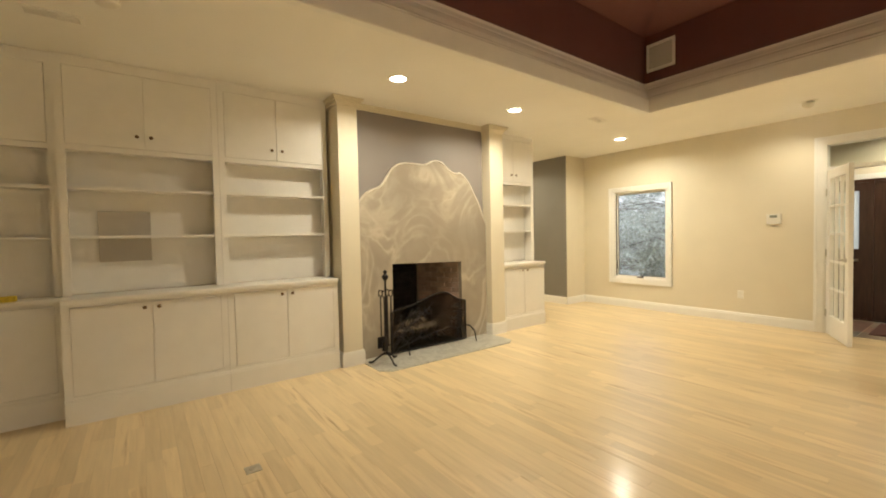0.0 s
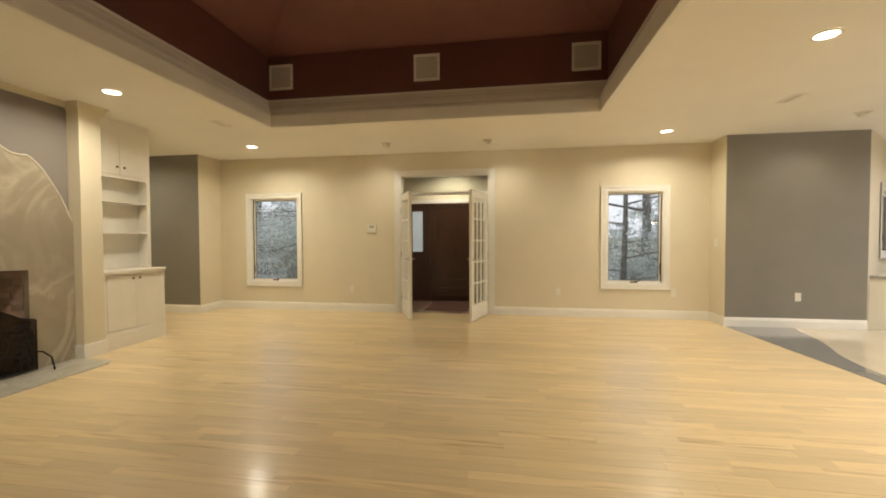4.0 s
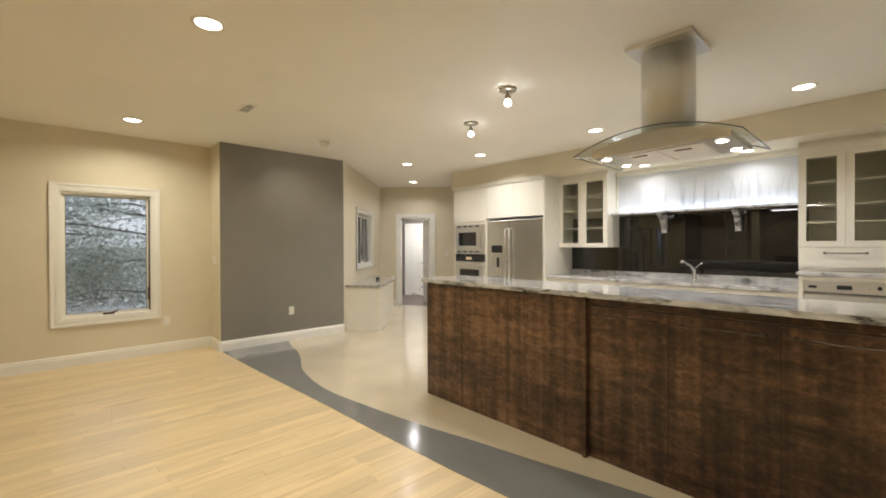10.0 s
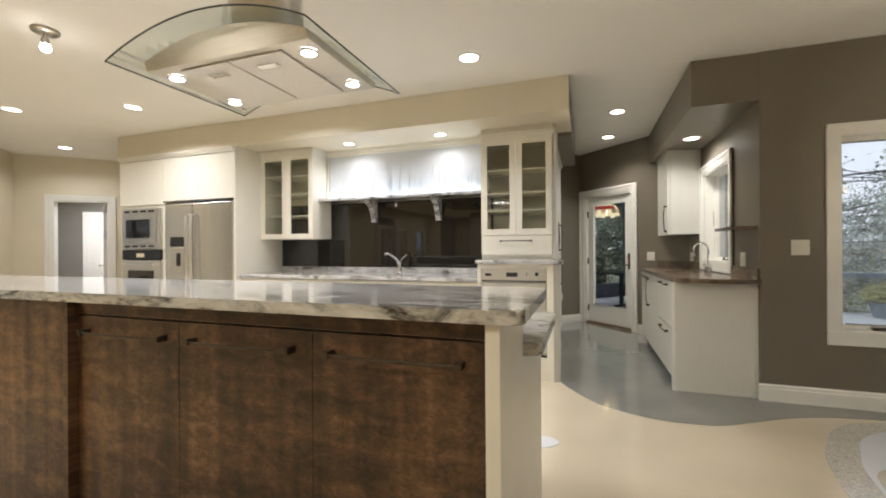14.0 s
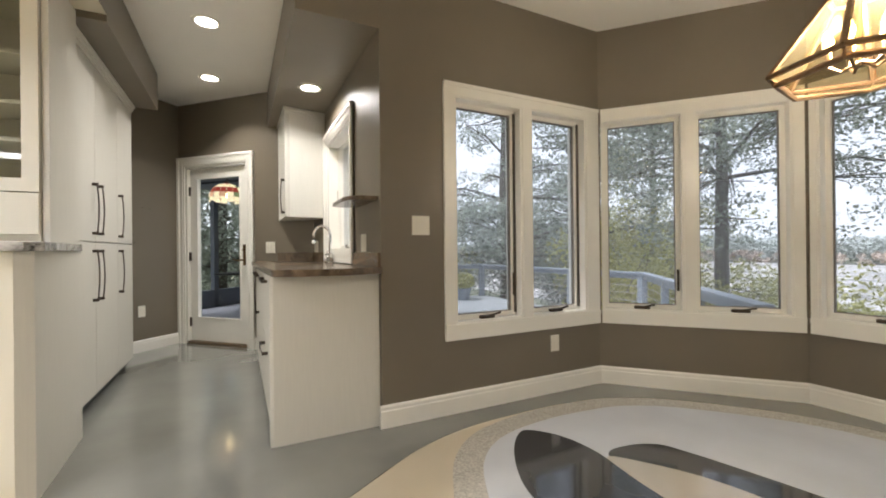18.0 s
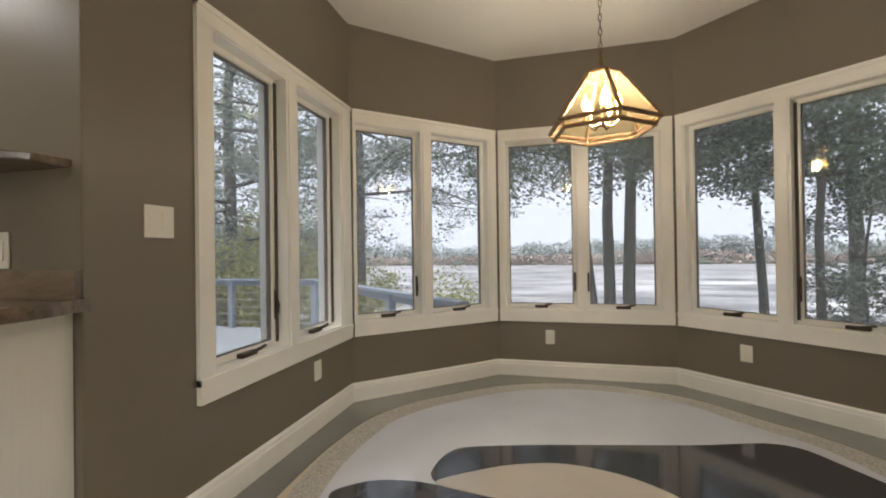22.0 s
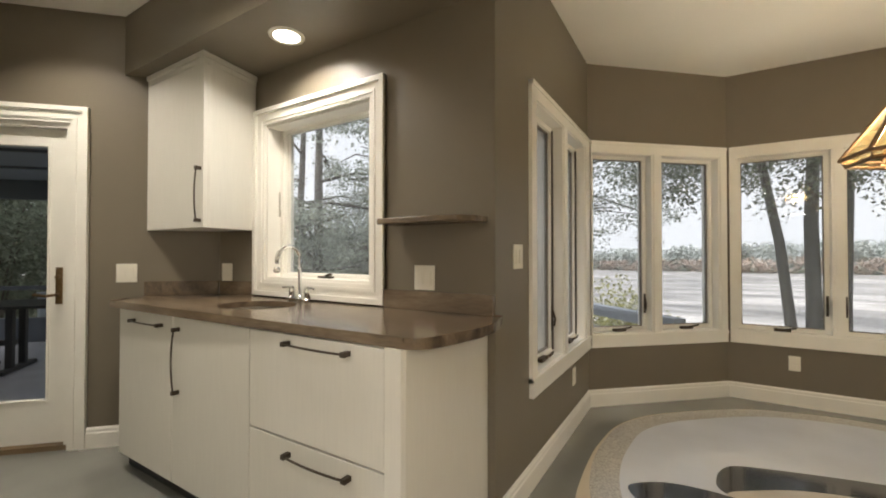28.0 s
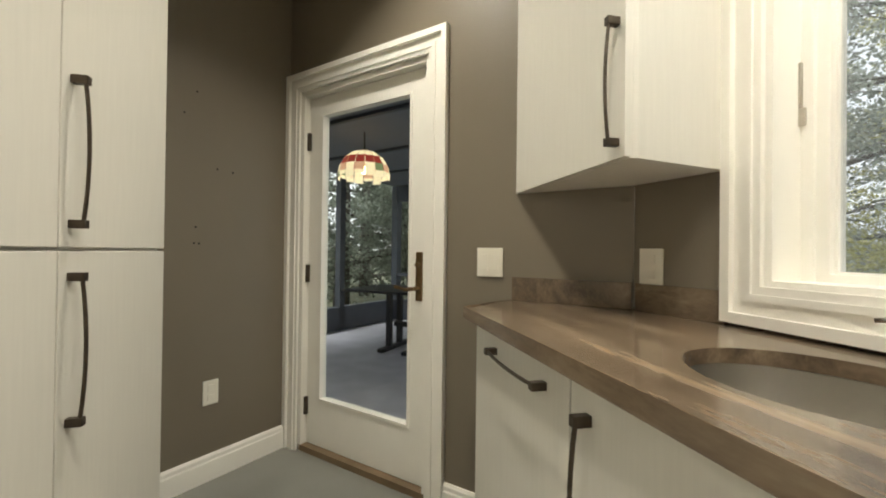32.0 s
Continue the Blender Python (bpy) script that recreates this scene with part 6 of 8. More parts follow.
part("top_rail", B(1.345, 3.455, -8.20, -8.14, 2.40, 2.4385), KITCH, ob)
part("lamp_strip", B(1.40, 3.40, -8.17, -8.15, 1.8305, 1.84), glowing("cool_lamp_strip", (0.80, 0.88, 1.0), 6.0), ob, "glowing cool white lamp strip")
d = bpy.data.lights.new("ledge_lamp", 'AREA')
d.shape, d.size, d.size_y, d.energy, d.color = 'RECTANGLE', 2.0, 0.03, 1.5, COOL
new("ledge_lamp", d).matrix_world = look((2.4, -8.12, 1.85), (2.4, -8.20, 2.20))


def glass_cabinet(x0, x1, z0, z1, front, label, shelves):
    ob = thing("glass_cabinet", label, "cabinet", (x0 + x1) / 2, front, z0, group="glass wall cabinets")
    back = -8.298
    bm = bmesh.new()
    box(bm, x0, x0 + 0.02, front - 0.021, back, z0, z1)
    box(bm, x1 - 0.02, x1, front - 0.021, back, z0, z1)
    box(bm, x0 + 0.02, x1 - 0.02, front - 0.021, back, z0, z0 + 0.02)
    box(bm, x0 + 0.02, x1 - 0.02, front - 0.021, back, z1 - 0.02, z1)
    box(bm, x0 + 0.02, x1 - 0.02, back + 0.012, back, z0 + 0.02, z1 - 0.02)
    part("body", bm, KITCH, ob)
    mid = (x0 + x1) / 2
    for a, b in ((x0, mid - 0.001), (mid + 0.001, x1)):
        d = part("door_frame", ring_frame(bmesh.new(), a, b, z0, z1, 0.062, front - 0.02, front, None, 0.0), KITCH, ob)
        p = part("door_glass", B(a + 0.06, b - 0.06, front - 0.013, front - 0.008, z0 + 0.06, z1 - 0.06), CABGLASS, d, "clear cabinet glass")
        p.visible_shadow = False
    for z in shelves:
        part("shelf", B(x0 + 0.022, x1 - 0.022, back + 0.014, front - 0.06, z - 0.009, z + 0.009), KITCH, ob)
    bm = bmesh.new()
    for dd, a, b in ((0.008, 0.0, 0.02), (0.02, 0.02, 0.045), (0.03, 0.045, 0.06)):
        box(bm, x0 - dd, x1 + dd, back, front + dd, z1 + a, z1 + b)
    part("cornice", bm, KITCH, ob)
    part("riser", B(x0, x1, back, front - 0.004, z1 + 0.0605, 2.4395), KITCH, ob)
    return ob


glass_cabinet(3.46, 4.238, 1.345, 2.375, -7.90, "cream wall cabinet with glazed doors and bare shelves", (1.63, 1.90, 2.13))
glass_cabinet(0.672, 1.385, 1.345, 2.325, -7.90, "cream wall cabinet with glazed doors and bare shelves above a drawer", (1.60, 1.78, 2.02))
cabinet("drawer_unit", "cream lacquered drawer unit under the glass cabinet", -1.385, -0.672, 1.105, 1.343, 7.90, 8.298, KITCH, [(-1.385, -0.672, 1.14, 1.34, (-1.03, 1.285, 0.30, False))], MK)
solid("coffee_counter", slab([(1.40, -8.29), (1.36, -7.53), (0.60, -7.53), (0.555, -7.60), (0.62, -8.30)], 1.062, 1.102, GRANITE), GRANITE, "polished granite slab above the dishwasher", "countertop")
ob = thing("dishwasher_cabinet", "cream lacquered raised cabinet round the dishwasher", "cabinet", 1.05, -7.57, 0)
bm = bmesh.new()
box(bm, 1.312, 1.345, -8.295, -7.56, 0.10, 1.061)
box(bm, 0.642, 0.703, -8.295, -7.56, 0.10, 1.061)
box(bm, 0.703, 1.312, -8.295, -7.56, 1.028, 1.061)
box(bm, 0.703, 1.312, -8.295, -7.56, 0.10, 0.205)
part("frame", bm, KITCH, ob)
part("plinth", B(0.642, 1.345, -8.295, -7.575, 0.0, 0.098), KITCH, ob)
bm = bmesh.new()
prism(bm, [(0.641, -7.56), (0.59, -7.60), (0.625, -8.30), (0.641, -8.30)], 0.0, 1.061)
part("angled_side_panel", bm, THERMO, ob, "white woodgrain angled side panel")
ob = thing("dishwasher", "stainless steel raised dishwasher with a control strip", "dishwasher", 1.07, -7.6, 0.135)
part("tub", B(0.705, 1.310, -8.25, -7.60, 0.207, 1.02), BLACK, ob)
part("door", B(0.708, 1.308, -7.60, -7.572, 0.235, 0.905, None, 0.004), STEELV, ob)
pn = part("control_panel", B(0.708, 1.308, -7.60, -7.568, 0.912, 1.024, None, 0.004), STEEL, ob)
part("display", B(0.965, 1.07, -7.568, -7.565, 0.945, 0.985, None, 0.001), BLACK, pn)
part("badge", B(1.21, 1.27, -7.568, -7.565, 0.95, 0.975, None, 0.001), BLACK, pn)
bm = bmesh.new()
lathe(bm, [(0.017, 0), (0.017, 0.012), (0.004, 0.014)], 16, pose(0.79, -7.568, 0.972, -90))
part("dial", bm, BLACK, pn)
for x in (0.85, 0.88):
    for z in (0.962, 0.982):
        part("button", B(x - 0.005, x + 0.005, -7.568, -7.5655, z - 0.005, z + 0.005), CHROME, pn)
for z in (0.903, 0.896, 0.889):
    part("vent_line", B(0.712, 1.304, -7.5725, -7.5705, z - 0.0016, z + 0.0016), BLACK, pn)
# pantry along the passage
mp = Matrix(((0, 1, 0, 0), (-1, 0, 0, 0), (0, 0, 1, 0), (0, 0, 0, 1)))
for a, b, doors in ((8.36, 9.43, ((8.36, 8.865, 8.805), (8.868, 9.43, 8.925))), (9.432, 9.945, ((9.432, 9.945, 9.468),))):
    fronts = [(c, e, z0, z1, (hx, hz, 0.33, True)) for c, e, hx in doors for z0, z1, hz in ((0.09, 1.125, 0.90), (1.13, 2.325, 1.35))]
    ob = cabinet("pantry_cabinet", "tall white woodgrain pantry cabinet with bronze pulls", a, b, 0, 2.33, 0.70, 1.345, THERMO, fronts, mp, group="pantry cabinets", toe=0.085)
    bm = bmesh.new()
    for dd, z0, z1 in ((0.006, 2.331, 2.352), (0.018, 2.352, 2.376), (0.03, 2.376, 2.399)):
        box(bm, a, b, 0.70 - dd, 1.345, z0, z1, mp)
    part("cornice", bm, THERMO, ob)
bm = bmesh.new()
box(bm, 0.690, 1.34, -8.358, -8.305, 0, 2.395)
solid("pantry_side_panel", bm, THERMO, "tall white woodgrain panel at the pantry end", "panel")
bm = bmesh.new()
box(bm, 0.640, 0.668, -8.304, -7.925, 1.104, 2.43)
solid("cabinet_side_panel", bm, THERMO, "tall white panel beside the glass cabinet", "panel")
# refrigerator and ovens
fr = thing("refrigerator", "stainless steel side-by-side refrigerator with an ice dispenser", "refrigerator", 4.82, -7.8, 0)
part("body", B(4.275, 5.36, -8.25, -7.57, 0.02, 1.80), BLACK, fr)
ld = part("freezer_door", B(4.905, 5.365, -7.565, -7.49, 0.06, 1.795, None, 0.012), STEELV, fr)
rd = part("fridge_door", B(4.27, 4.897, -7.565, -7.49, 0.06, 1.795, None, 0.012), STEELV, fr)
for dd, x in ((ld, 4.945), (rd, 4.86)):
    bm = bmesh.new()
    tube(bm, [(x, -7.492, 1.66), (x, -7.44, 1.64), (x, -7.43, 1.2), (x, -7.44, 0.70), (x, -7.492, 0.68)], 0.014, 8)
    part("handle", bm, STEEL, dd, "curved stainless bar handle", True)
part("dispenser_recess", B(5.05, 5.27, -7.493, -7.484, 0.93, 1.24, None, 0.004), STEEL, ld)
part("dispenser_display", B(5.05, 5.27, -7.494, -7.483, 1.26, 1.38, None, 0.003), BLACK, ld)
part("dispenser_paddle", B(5.10, 5.15, -7.486, -7.470, 1.02, 1.18, None, 0.004), BLACK, ld)
part("base_grille", B(4.28, 5.355, -7.56, -7.53, 0.01, 0.055), BLACK, fr)
solid("fridge_side_panel", B(4.24, 4.262, -8.295, -7.50, 0.0, 2.4395), KITCH, "tall cream panel beside the refrigerator", "panel")
cabinet("fridge_top_cabinet", "cream lacquered cabinet above the refrigerator", -5.40, -4.264, 1.83, 2.375, 7.50, 8.298, KITCH, [(-5.40, -4.83, 1.835, 2.37, None), (-4.83, -4.264, 1.835, 2.37, None)], MK)
ot = cabinet("oven_tower", "cream lacquered tall cabinet holding the ovens", -6.20, -5.402, 0, 2.375, 7.50, 8.298, KITCH, [(-6.20, -5.402, 1.80, 2.37, None), (-6.20, -5.402, 0.10, 0.55, (-5.80, 0.48, 0.3, False))], MK, toe=0.1)
bm = bmesh.new()
for dd, a, b in ((0.006, 0.0, 0.02), (0.02, 0.02, 0.04), (0.03, 0.04, 0.06)):
    box(bm, 4.264, 6.20 + dd, -8.29, -7.50 + dd, 2.378 + a, 2.378 + b)
solid("kitchen_cornice", bm, KITCH, "cream cornice moulding along the tall cabinets", "trim", kind="structure")
mw = thing("microwave", "built-in stainless microwave with a dark window", "microwave", 5.78, -7.5, 1.24)
part("trim_kit", B(5.44, 6.13, -7.519, -7.482, 1.235, 1.755, None, 0.004), STEEL, mw)
part("door", B(5.50, 6.07, -7.482, -7.462, 1.325, 1.665, None, 0.004), STEEL, mw)
part("window", B(5.60, 6.03, -7.463, -7.459, 1.375, 1.615, None, 0.002), DARKGLASS, mw)
for z in (1.27, 1.72):
    for k in range(4):
        x = 5.55 + 0.145 * k
        part("vent_slot", B(x, x + 0.10, -7.4835, -7.480, z - 0.012, z + 0.012), BLACK, mw)
ov = thing("wall_oven", "built-in stainless wall oven with a bar handle", "oven", 5.78, -7.5, 0.58)
part("panel", B(5.44, 6.13, -7.519, -7.478, 1.10, 1.225, None, 0.004), BLACK, ov)
part("display", B(5.72, 5.86, -7.4785, -7.476, 1.13, 1.18), glowing("oven_display", (0.6, 0.5, 0.32), 0.25), ov)
part("door", B(5.44, 6.13, -7.519, -7.478, 0.58, 1.09, None, 0.004), STEEL, ov)
part("window", B(5.55, 6.02, -7.479, -7.475, 0.66, 0.96, None, 0.002), DARKGLASS, ov)
bm = bmesh.new()
tube(bm, [(5.50, -7.478, 1.03), (5.50, -7.435, 1.03), (6.07, -7.435, 1.03), (6.07, -7.478, 1.03)], 0.012, 8)
part("handle", bm, STEEL, ov)
# kitchen faucet
ob = thing("kitchen_faucet", "chrome single-lever kitchen faucet", "faucet", 2.45, -8.1, 0.93)
bm = bmesh.new()
lathe(bm, [(0.03, 0), (0.03, 0.01), (0.022, 0.015), (0.022, 0.12), (0.014, 0.14)], 16, pose(2.42, -8.12, 0.93))
part("body", bm, CHROME, ob, "", True)
bm = bmesh.new()
tube(bm, [(2.42, -8.12, 1.02), (2.44, -8.08, 1.10), (2.50, -7.98, 1.165), (2.52, -7.94, 1.155)], 0.016, 10)
part("spout", bm, CHROME, ob, "", True)
bm = bmesh.new()
tube(bm, [(2.42, -8.12, 1.06), (2.39, -8.125, 1.10), (2.33, -8.13, 1.15)], 0.008, 8)
part("lever", bm, CHROME, ob, "", True)
# desk counter under the breakfast window
cabinet("desk_cabinet", "cream lacquered desk cabinet with drawers", 0.10, 1.28, 0, 0.715, -0.58, -0.003, KITCH,
        [(0.10, 1.28, 0.50, 0.71, None), (0.10, 1.28, 0.10, 0.495, None)], w_kwin, toe=0.1, plinth=0.02)
cabinet("desk_cabinet", "cream lacquered desk cabinet with drawers", 1.285, 2.10, 0, 0.715, -0.45, -0.003, KITCH,
        [(1.285, 2.10, 0.50, 0.71, None), (1.285, 2.10, 0.10, 0.495, None)], w_kwin, toe=0.1, plinth=0.02)
bm = bmesh.new()
prism(bm, [(0.07, -0.004), (0.07, -0.61), (1.30, -0.61), (1.36, -0.48), (2.13, -0.48), (2.13, -0.004)], 0.716, 0.752, w_kwin)
solid("desk_worktop", bm, GRANITE, "polished granite desk counter under the window", "countertop")
solid("stapler", B(1.02, 1.16, -0.36, -0.30, 0.753, 0.80, w_kwin, 0.012), BLACK, "small black object lying on the desk counter", "desk item")
outlet(w_hall, 1.55, 1.2, kind="switch")
# ---- wet bar ----
MW = Matrix(((0, -1, 0, 0), (1, 0, 0, 0), (0, 0, 1, 0), (0, 0, 0, 1)))
# in MW's axes x runs along +y of the room and y towards -x: a point (a, b) lies at (-b, a)
for a, b, fr_ in ((-9.68, -8.442, 0), (-8.44, -7.73, 1)):
    if fr_ == 0:
        rows = [(-9.66, -9.07, 0.10, 0.909, (-9.32, 0.856, 0.30, False)), (-9.067, -8.442, 0.10, 0.909, (-9.005, 0.70, 0.30, True))]
    else:
        rows = [(-8.44, -7.73, 0.515, 0.909, (-8.04, 0.876, 0.31, False)), (-8.44, -7.73, 0.10, 0.51, (-8.035, 0.46, 0.31, False))]
    cabinet("wet_bar_cabinet", "white woodgrain wet bar base cabinet with bronze pulls", a, b, 0, 0.913, 0.325, 0.925, THERMO, rows, MW, group="wet bar cabinets", toe=0.095, body_top=0.69 if fr_ == 0 else None)
bm = bmesh.new()
prism(bm, [(-0.926, -7.728), (-0.926, -7.655), (-0.34, -7.655), (-0.323, -7.662), (-0.323, -7.728)], 0.0, 0.913)
solid("wet_bar_end_panel", bm, THERMO, "white woodgrain end panel of the wet bar", "panel")
top = [(-0.928, -9.31), (-0.864, -9.60), (-0.545, -9.913), (-0.290, -9.70), (-0.302, -8.9)] + curve_through([(-0.308, -8.6), (-0.321, -8.1), (-0.332, -7.72), (-0.336, -7.650), (-0.352, -7.612), (-0.400, -7.584), (-0.493, -7.560), (-0.611, -7.536), (-0.757, -7.538), (-0.926, -7.585)], False, 5)
SINK = (-0.635, -8.85)
bm = bmesh.new()
circ = [(SINK[0] + 0.178 * math.cos(2 * math.pi * k / 40), SINK[1] + 0.222 * math.sin(2 * math.pi * k / 40)) for k in range(40)]
for z in (0.914, 0.945):
    vo = [bm.verts.new((*p, z)) for p in top]
    vi = [bm.verts.new((*p, z)) for p in circ]
    eo = [bm.edges.new((vo[i], vo[(i + 1) % len(vo)])) for i in range(len(vo))]
    ei = [bm.edges.new((vi[i], vi[(i + 1) % 40])) for i in range(40)]
    bmesh.ops.triangle_fill(bm, use_beauty=True, edges=eo + ei)
    if z < 0.92:
        lo_o, lo_i = vo, vi
    else:
        for a, b in ((lo_o, vo), (lo_i, vi)):
            for i in range(len(a)):
                j = (i + 1) % len(a)
                bm.faces.new((a[i], a[j], b[j], b[i]))
bm.normal_update()
rim = [e for e in bm.edges if all(v.co.z > 0.94 for v in e.verts) and any(abs(f.normal.z) < 0.5 for f in e.link_faces) and not all((v.co.xy - Vector(SINK)).length < 0.26 for v in e.verts)]
bmesh.ops.bevel(bm, geom=rim, offset=0.007, segments=2, affect='EDGES', profile=0.6)
solid("wet_bar_countertop", bm, LAMINATE, "brown stone-look wet bar countertop with a rounded end", "countertop")
bm = bmesh.new()
lathe(bm, [(1.0, 0.913), (0.99, 0.87), (0.93, 0.74), (0.80, 0.715), (0.15, 0.71)], 40, pose(SINK[0], SINK[1], 0) @ Matrix.Diagonal((0.180, 0.224, 1, 1)), cap=False)
lathe(bm, [(0.03, 0.711), (0.012, 0.706)], 16, pose(SINK[0], SINK[1], 0))
solid("bar_sink", bm, SINKM, "oval undermount stainless bar sink", "sink", smooth=True)
for y0, y1 in ((-8.225, -7.622),):
    solid("wet_bar_backsplash", B(-0.927, -0.908, y0, y1, 0.946, 1.036), LAMINATE, "brown stone-look upstand behind the wet bar", "backsplash", group="wet bar upstands")
solid("wet_bar_backsplash", B(0.022, 0.305, -0.019, -0.002, 0.946, 1.036, w_jog), LAMINATE, "brown stone-look upstand in the wet bar corner", "backsplash", group="wet bar upstands")
solid("wet_bar_side_splash", B(1.404, 1.834, -0.019, -0.002, 0.946, 1.036, w_door), LAMINATE, "brown stone-look upstand beside the porch door", "backsplash")
# bar faucet
ob = thing("bar_faucet", "chrome gooseneck bar faucet with two lever handles", "faucet", -0.80, -8.95, 0.945)
FXX, FYY = -0.865, -8.80
part("base_plate", slab(rounded(FXX - 0.03, FXX + 0.03, FYY - 0.085, FYY + 0.085, 0.028), 0.9455, 0.962, CHROME, 0.004), CHROME, ob)
bm = bmesh.new()
goose = [(FXX, FYY, 0.96), (FXX, FYY, 1.185)] + [(FXX + 0.065 - 0.065 * math.cos(radians(a)), FYY - 0.03 * (a / 200), 1.185 + 0.07 * math.sin(radians(a))) for a in range(20, 201, 20)]
tube(bm, goose, 0.011, 10)
lathe(bm, [(0.014, -0.02), (0.019, -0.045), (0.015, -0.05)], 12, pose(goose[-1][0] + 0.002, goose[-1][1], goose[-1][2]))
part("spout", bm, CHROME, ob, "", True)
for s in (-1, 1):
    bm = bmesh.new()
    lathe(bm, [(0.02, 0), (0.018, 0.03), (0.022, 0.045), (0.012, 0.06), (0.008, 0.07)], 14, pose(FXX, FYY + s * 0.065, 0.961))
    tube(bm, [(FXX, FYY + s * 0.065, 1.018), (FXX + 0.005, FYY + s * 0.10, 1.023), (FXX + 0.012, FYY + s * 0.135, 1.018)], 0.006, 8)
    part("lever_handle", bm, CHROME, ob, "", True)
# wall cabinet and shelf
WZ0, WZ1 = 1.365, 2.30
ob = thing("wall_cabinet", "white woodgrain corner wall cabinet above the wet bar", "cabinet", -0.74, -9.5, WZ0)
bm = bmesh.new()
prism(bm, [(-0.924, -9.31), (-0.856, -9.606), (-0.578, -9.884), (-0.578, -9.252), (-0.60, -9.246)], WZ0, WZ1)
part("body", bm, THERMO, ob)
dr = part("door", B(-0.576, -0.555, -9.90, -9.235, WZ0, WZ1 - 0.003, None, 0.002), THERMO, ob)
mh = Matrix(((0, 1, 0, -0.555), (1, 0, 0, -9.262), (0, 0, 1, 1.55), (0, 0, 0, 1))) @ Matrix.Diagonal((1, -1, 1, 1))
bar_handle(dr, mh, 0.295, True)
bm = bmesh.new()
for dd, a, b in ((0.0, 0.0, 0.03), (0.010, 0.03, 0.060)):
    prism(bm, [(-0.924, -9.305 + dd), (-0.858, -9.604), (-0.556 + dd, -9.902), (-0.556 + dd, -9.236 + dd)], WZ1 + a, WZ1 + b)
part("cornice", bm, THERMO, ob)
shelf_poly = [(-0.927, -8.15), (-0.80, -8.17), (-0.755, -8.135), (-0.745, -7.80), (-0.762, -7.715), (-0.825, -7.662), (-0.927, -7.655)]
solid("wall_shelf", slab(shelf_poly, 1.350, 1.375, LAMINATE, 0.005), LAMINATE, "brown stone-look wall shelf with rounded corners", "shelf")
outlet(w_wet, 1.545, 1.10, kind="switch", gangs=2)
outlet(w_jog, 0.07, 1.092, kind="outlet", w=0.085)
outlet(w_door, 1.30, 1.092, kind="switch", gangs=2)
outlet(w_nail, 0.85, 0.43)
# ---- porch door ----
ob = thing("porch_door_frame", "white moulded casing round the porch door", "door frame", m=w_door @ pose(0.55, 0, 0), kind="structure")
part("casing", moulding(bmesh.new(), w_door, 0.0, 1.09, 0.0, 2.13, 0.10, 0.026, False), TRIM, ob)
bm = bmesh.new()
box(bm, 0.10, 0.125, 0.002, 0.158, 0, 2.03, w_door)
box(bm, 0.965, 0.99, 0.002, 0.158, 0, 2.03, w_door)
box(bm, 0.125, 0.965, 0.002, 0.158, 2.0, 2.03, w_door)
part("jamb", bm, TRIM, ob)
part("threshold", B(0.10, 0.99, 0.002, 0.158, 0.0031, 0.035, w_door), material("oak_threshold", (0.20, 0.14, 0.08), 0.5, var=0.2), ob, "worn wooden threshold")
ob = thing("porch_door", "white full-light glazed porch door, closed", "door", m=w_door @ pose(0.55, 0.05, 0.04))
leaf = part("leaf", ring_frame(bmesh.new(), 0.13, 0.96, 0.04, 1.995, 0.098, 0.04, 0.085, w_door, 0.0, bottom=0.255), TRIM, ob)
part("glazing_bead", ring_frame(bmesh.new(), 0.2285, 0.8615, 0.295, 1.8965, 0.012, 0.034, 0.08, w_door), TRIM, leaf)
pane = part("pane", B(0.231, 0.859, 0.06, 0.066, 0.298, 1.894, w_door), INGLASS, leaf, "clear door glass")
pane.visible_shadow = False
for z in (0.25, 1.0, 1.75):
    part("hinge", B(0.122, 0.142, 0.022, 0.042, z - 0.05, z + 0.05, w_door, 0.003), BRONZE, leaf)
bm = bmesh.new()
box(bm, 0.897, 0.933, 0.030, 0.040, 0.90, 1.13, w_door, 0.004)
tube(bm, [(0.915, 0.035, 0.96), (0.915, -0.012, 0.96), (0.87, -0.018, 0.955), (0.81, -0.014, 0.965)], 0.009, 8, w_door)
lathe(bm, [(0.012, 0), (0.012, 0.018)], 10, w_door @ pose(0.915, 0.031, 1.07, 90))
part("handle_set", bm, KNOB, leaf, "aged brass lever handle on a long plate")
rng = random.Random(3)
for k in range(11):
    s, z = rng.uniform(0.45, 0.95), rng.uniform(1.1, 2.0)
    bm = bmesh.new()
    lathe(bm, [(0.005, 0), (0.0045, 0.002), (0.001, 0.0022)], 8, w_nail @ pose(s, -0.0003, z, 90))
    solid("nail_head", bm, DARK, "small dark nail hole in the taupe wall", "nail", group="nail holes")
# ---- bay pendant ----
LX, LY = -2.24, -5.96
lamp = thing("pendant_lamp", "hexagonal brass and amber glass pendant lamp, lit", "pendant lamp", LX, LY, H)
bm = bmesh.new()
lathe(bm, [(0.065, -0.001), (0.06, -0.012), (0.02, -0.03), (0.008, -0.04)], 20, pose(LX, LY, H))
part("canopy", bm, KNOB, lamp, "", True)
chain = part("chain", bmesh.new(), KNOB, lamp)
bm = bmesh.new()
for k in range(16):
    z = H - 0.04 - k * 0.037
    pts = [(0.008 * math.cos(t), 0, 0.022 * math.sin(t)) for t in [2 * math.pi * j / 8 for j in range(9)]]
    tube(bm, pts, 0.0028, 5, pose(LX, LY, z - 0.015, 0, 0, 90 * (k % 2)))
bm.to_mesh(chain.data)
bm.free()
Z1, Z0, RB, RT, SK = 1.975, 1.715, 0.275, 0.09, 1.68
RS = RB - 0.025
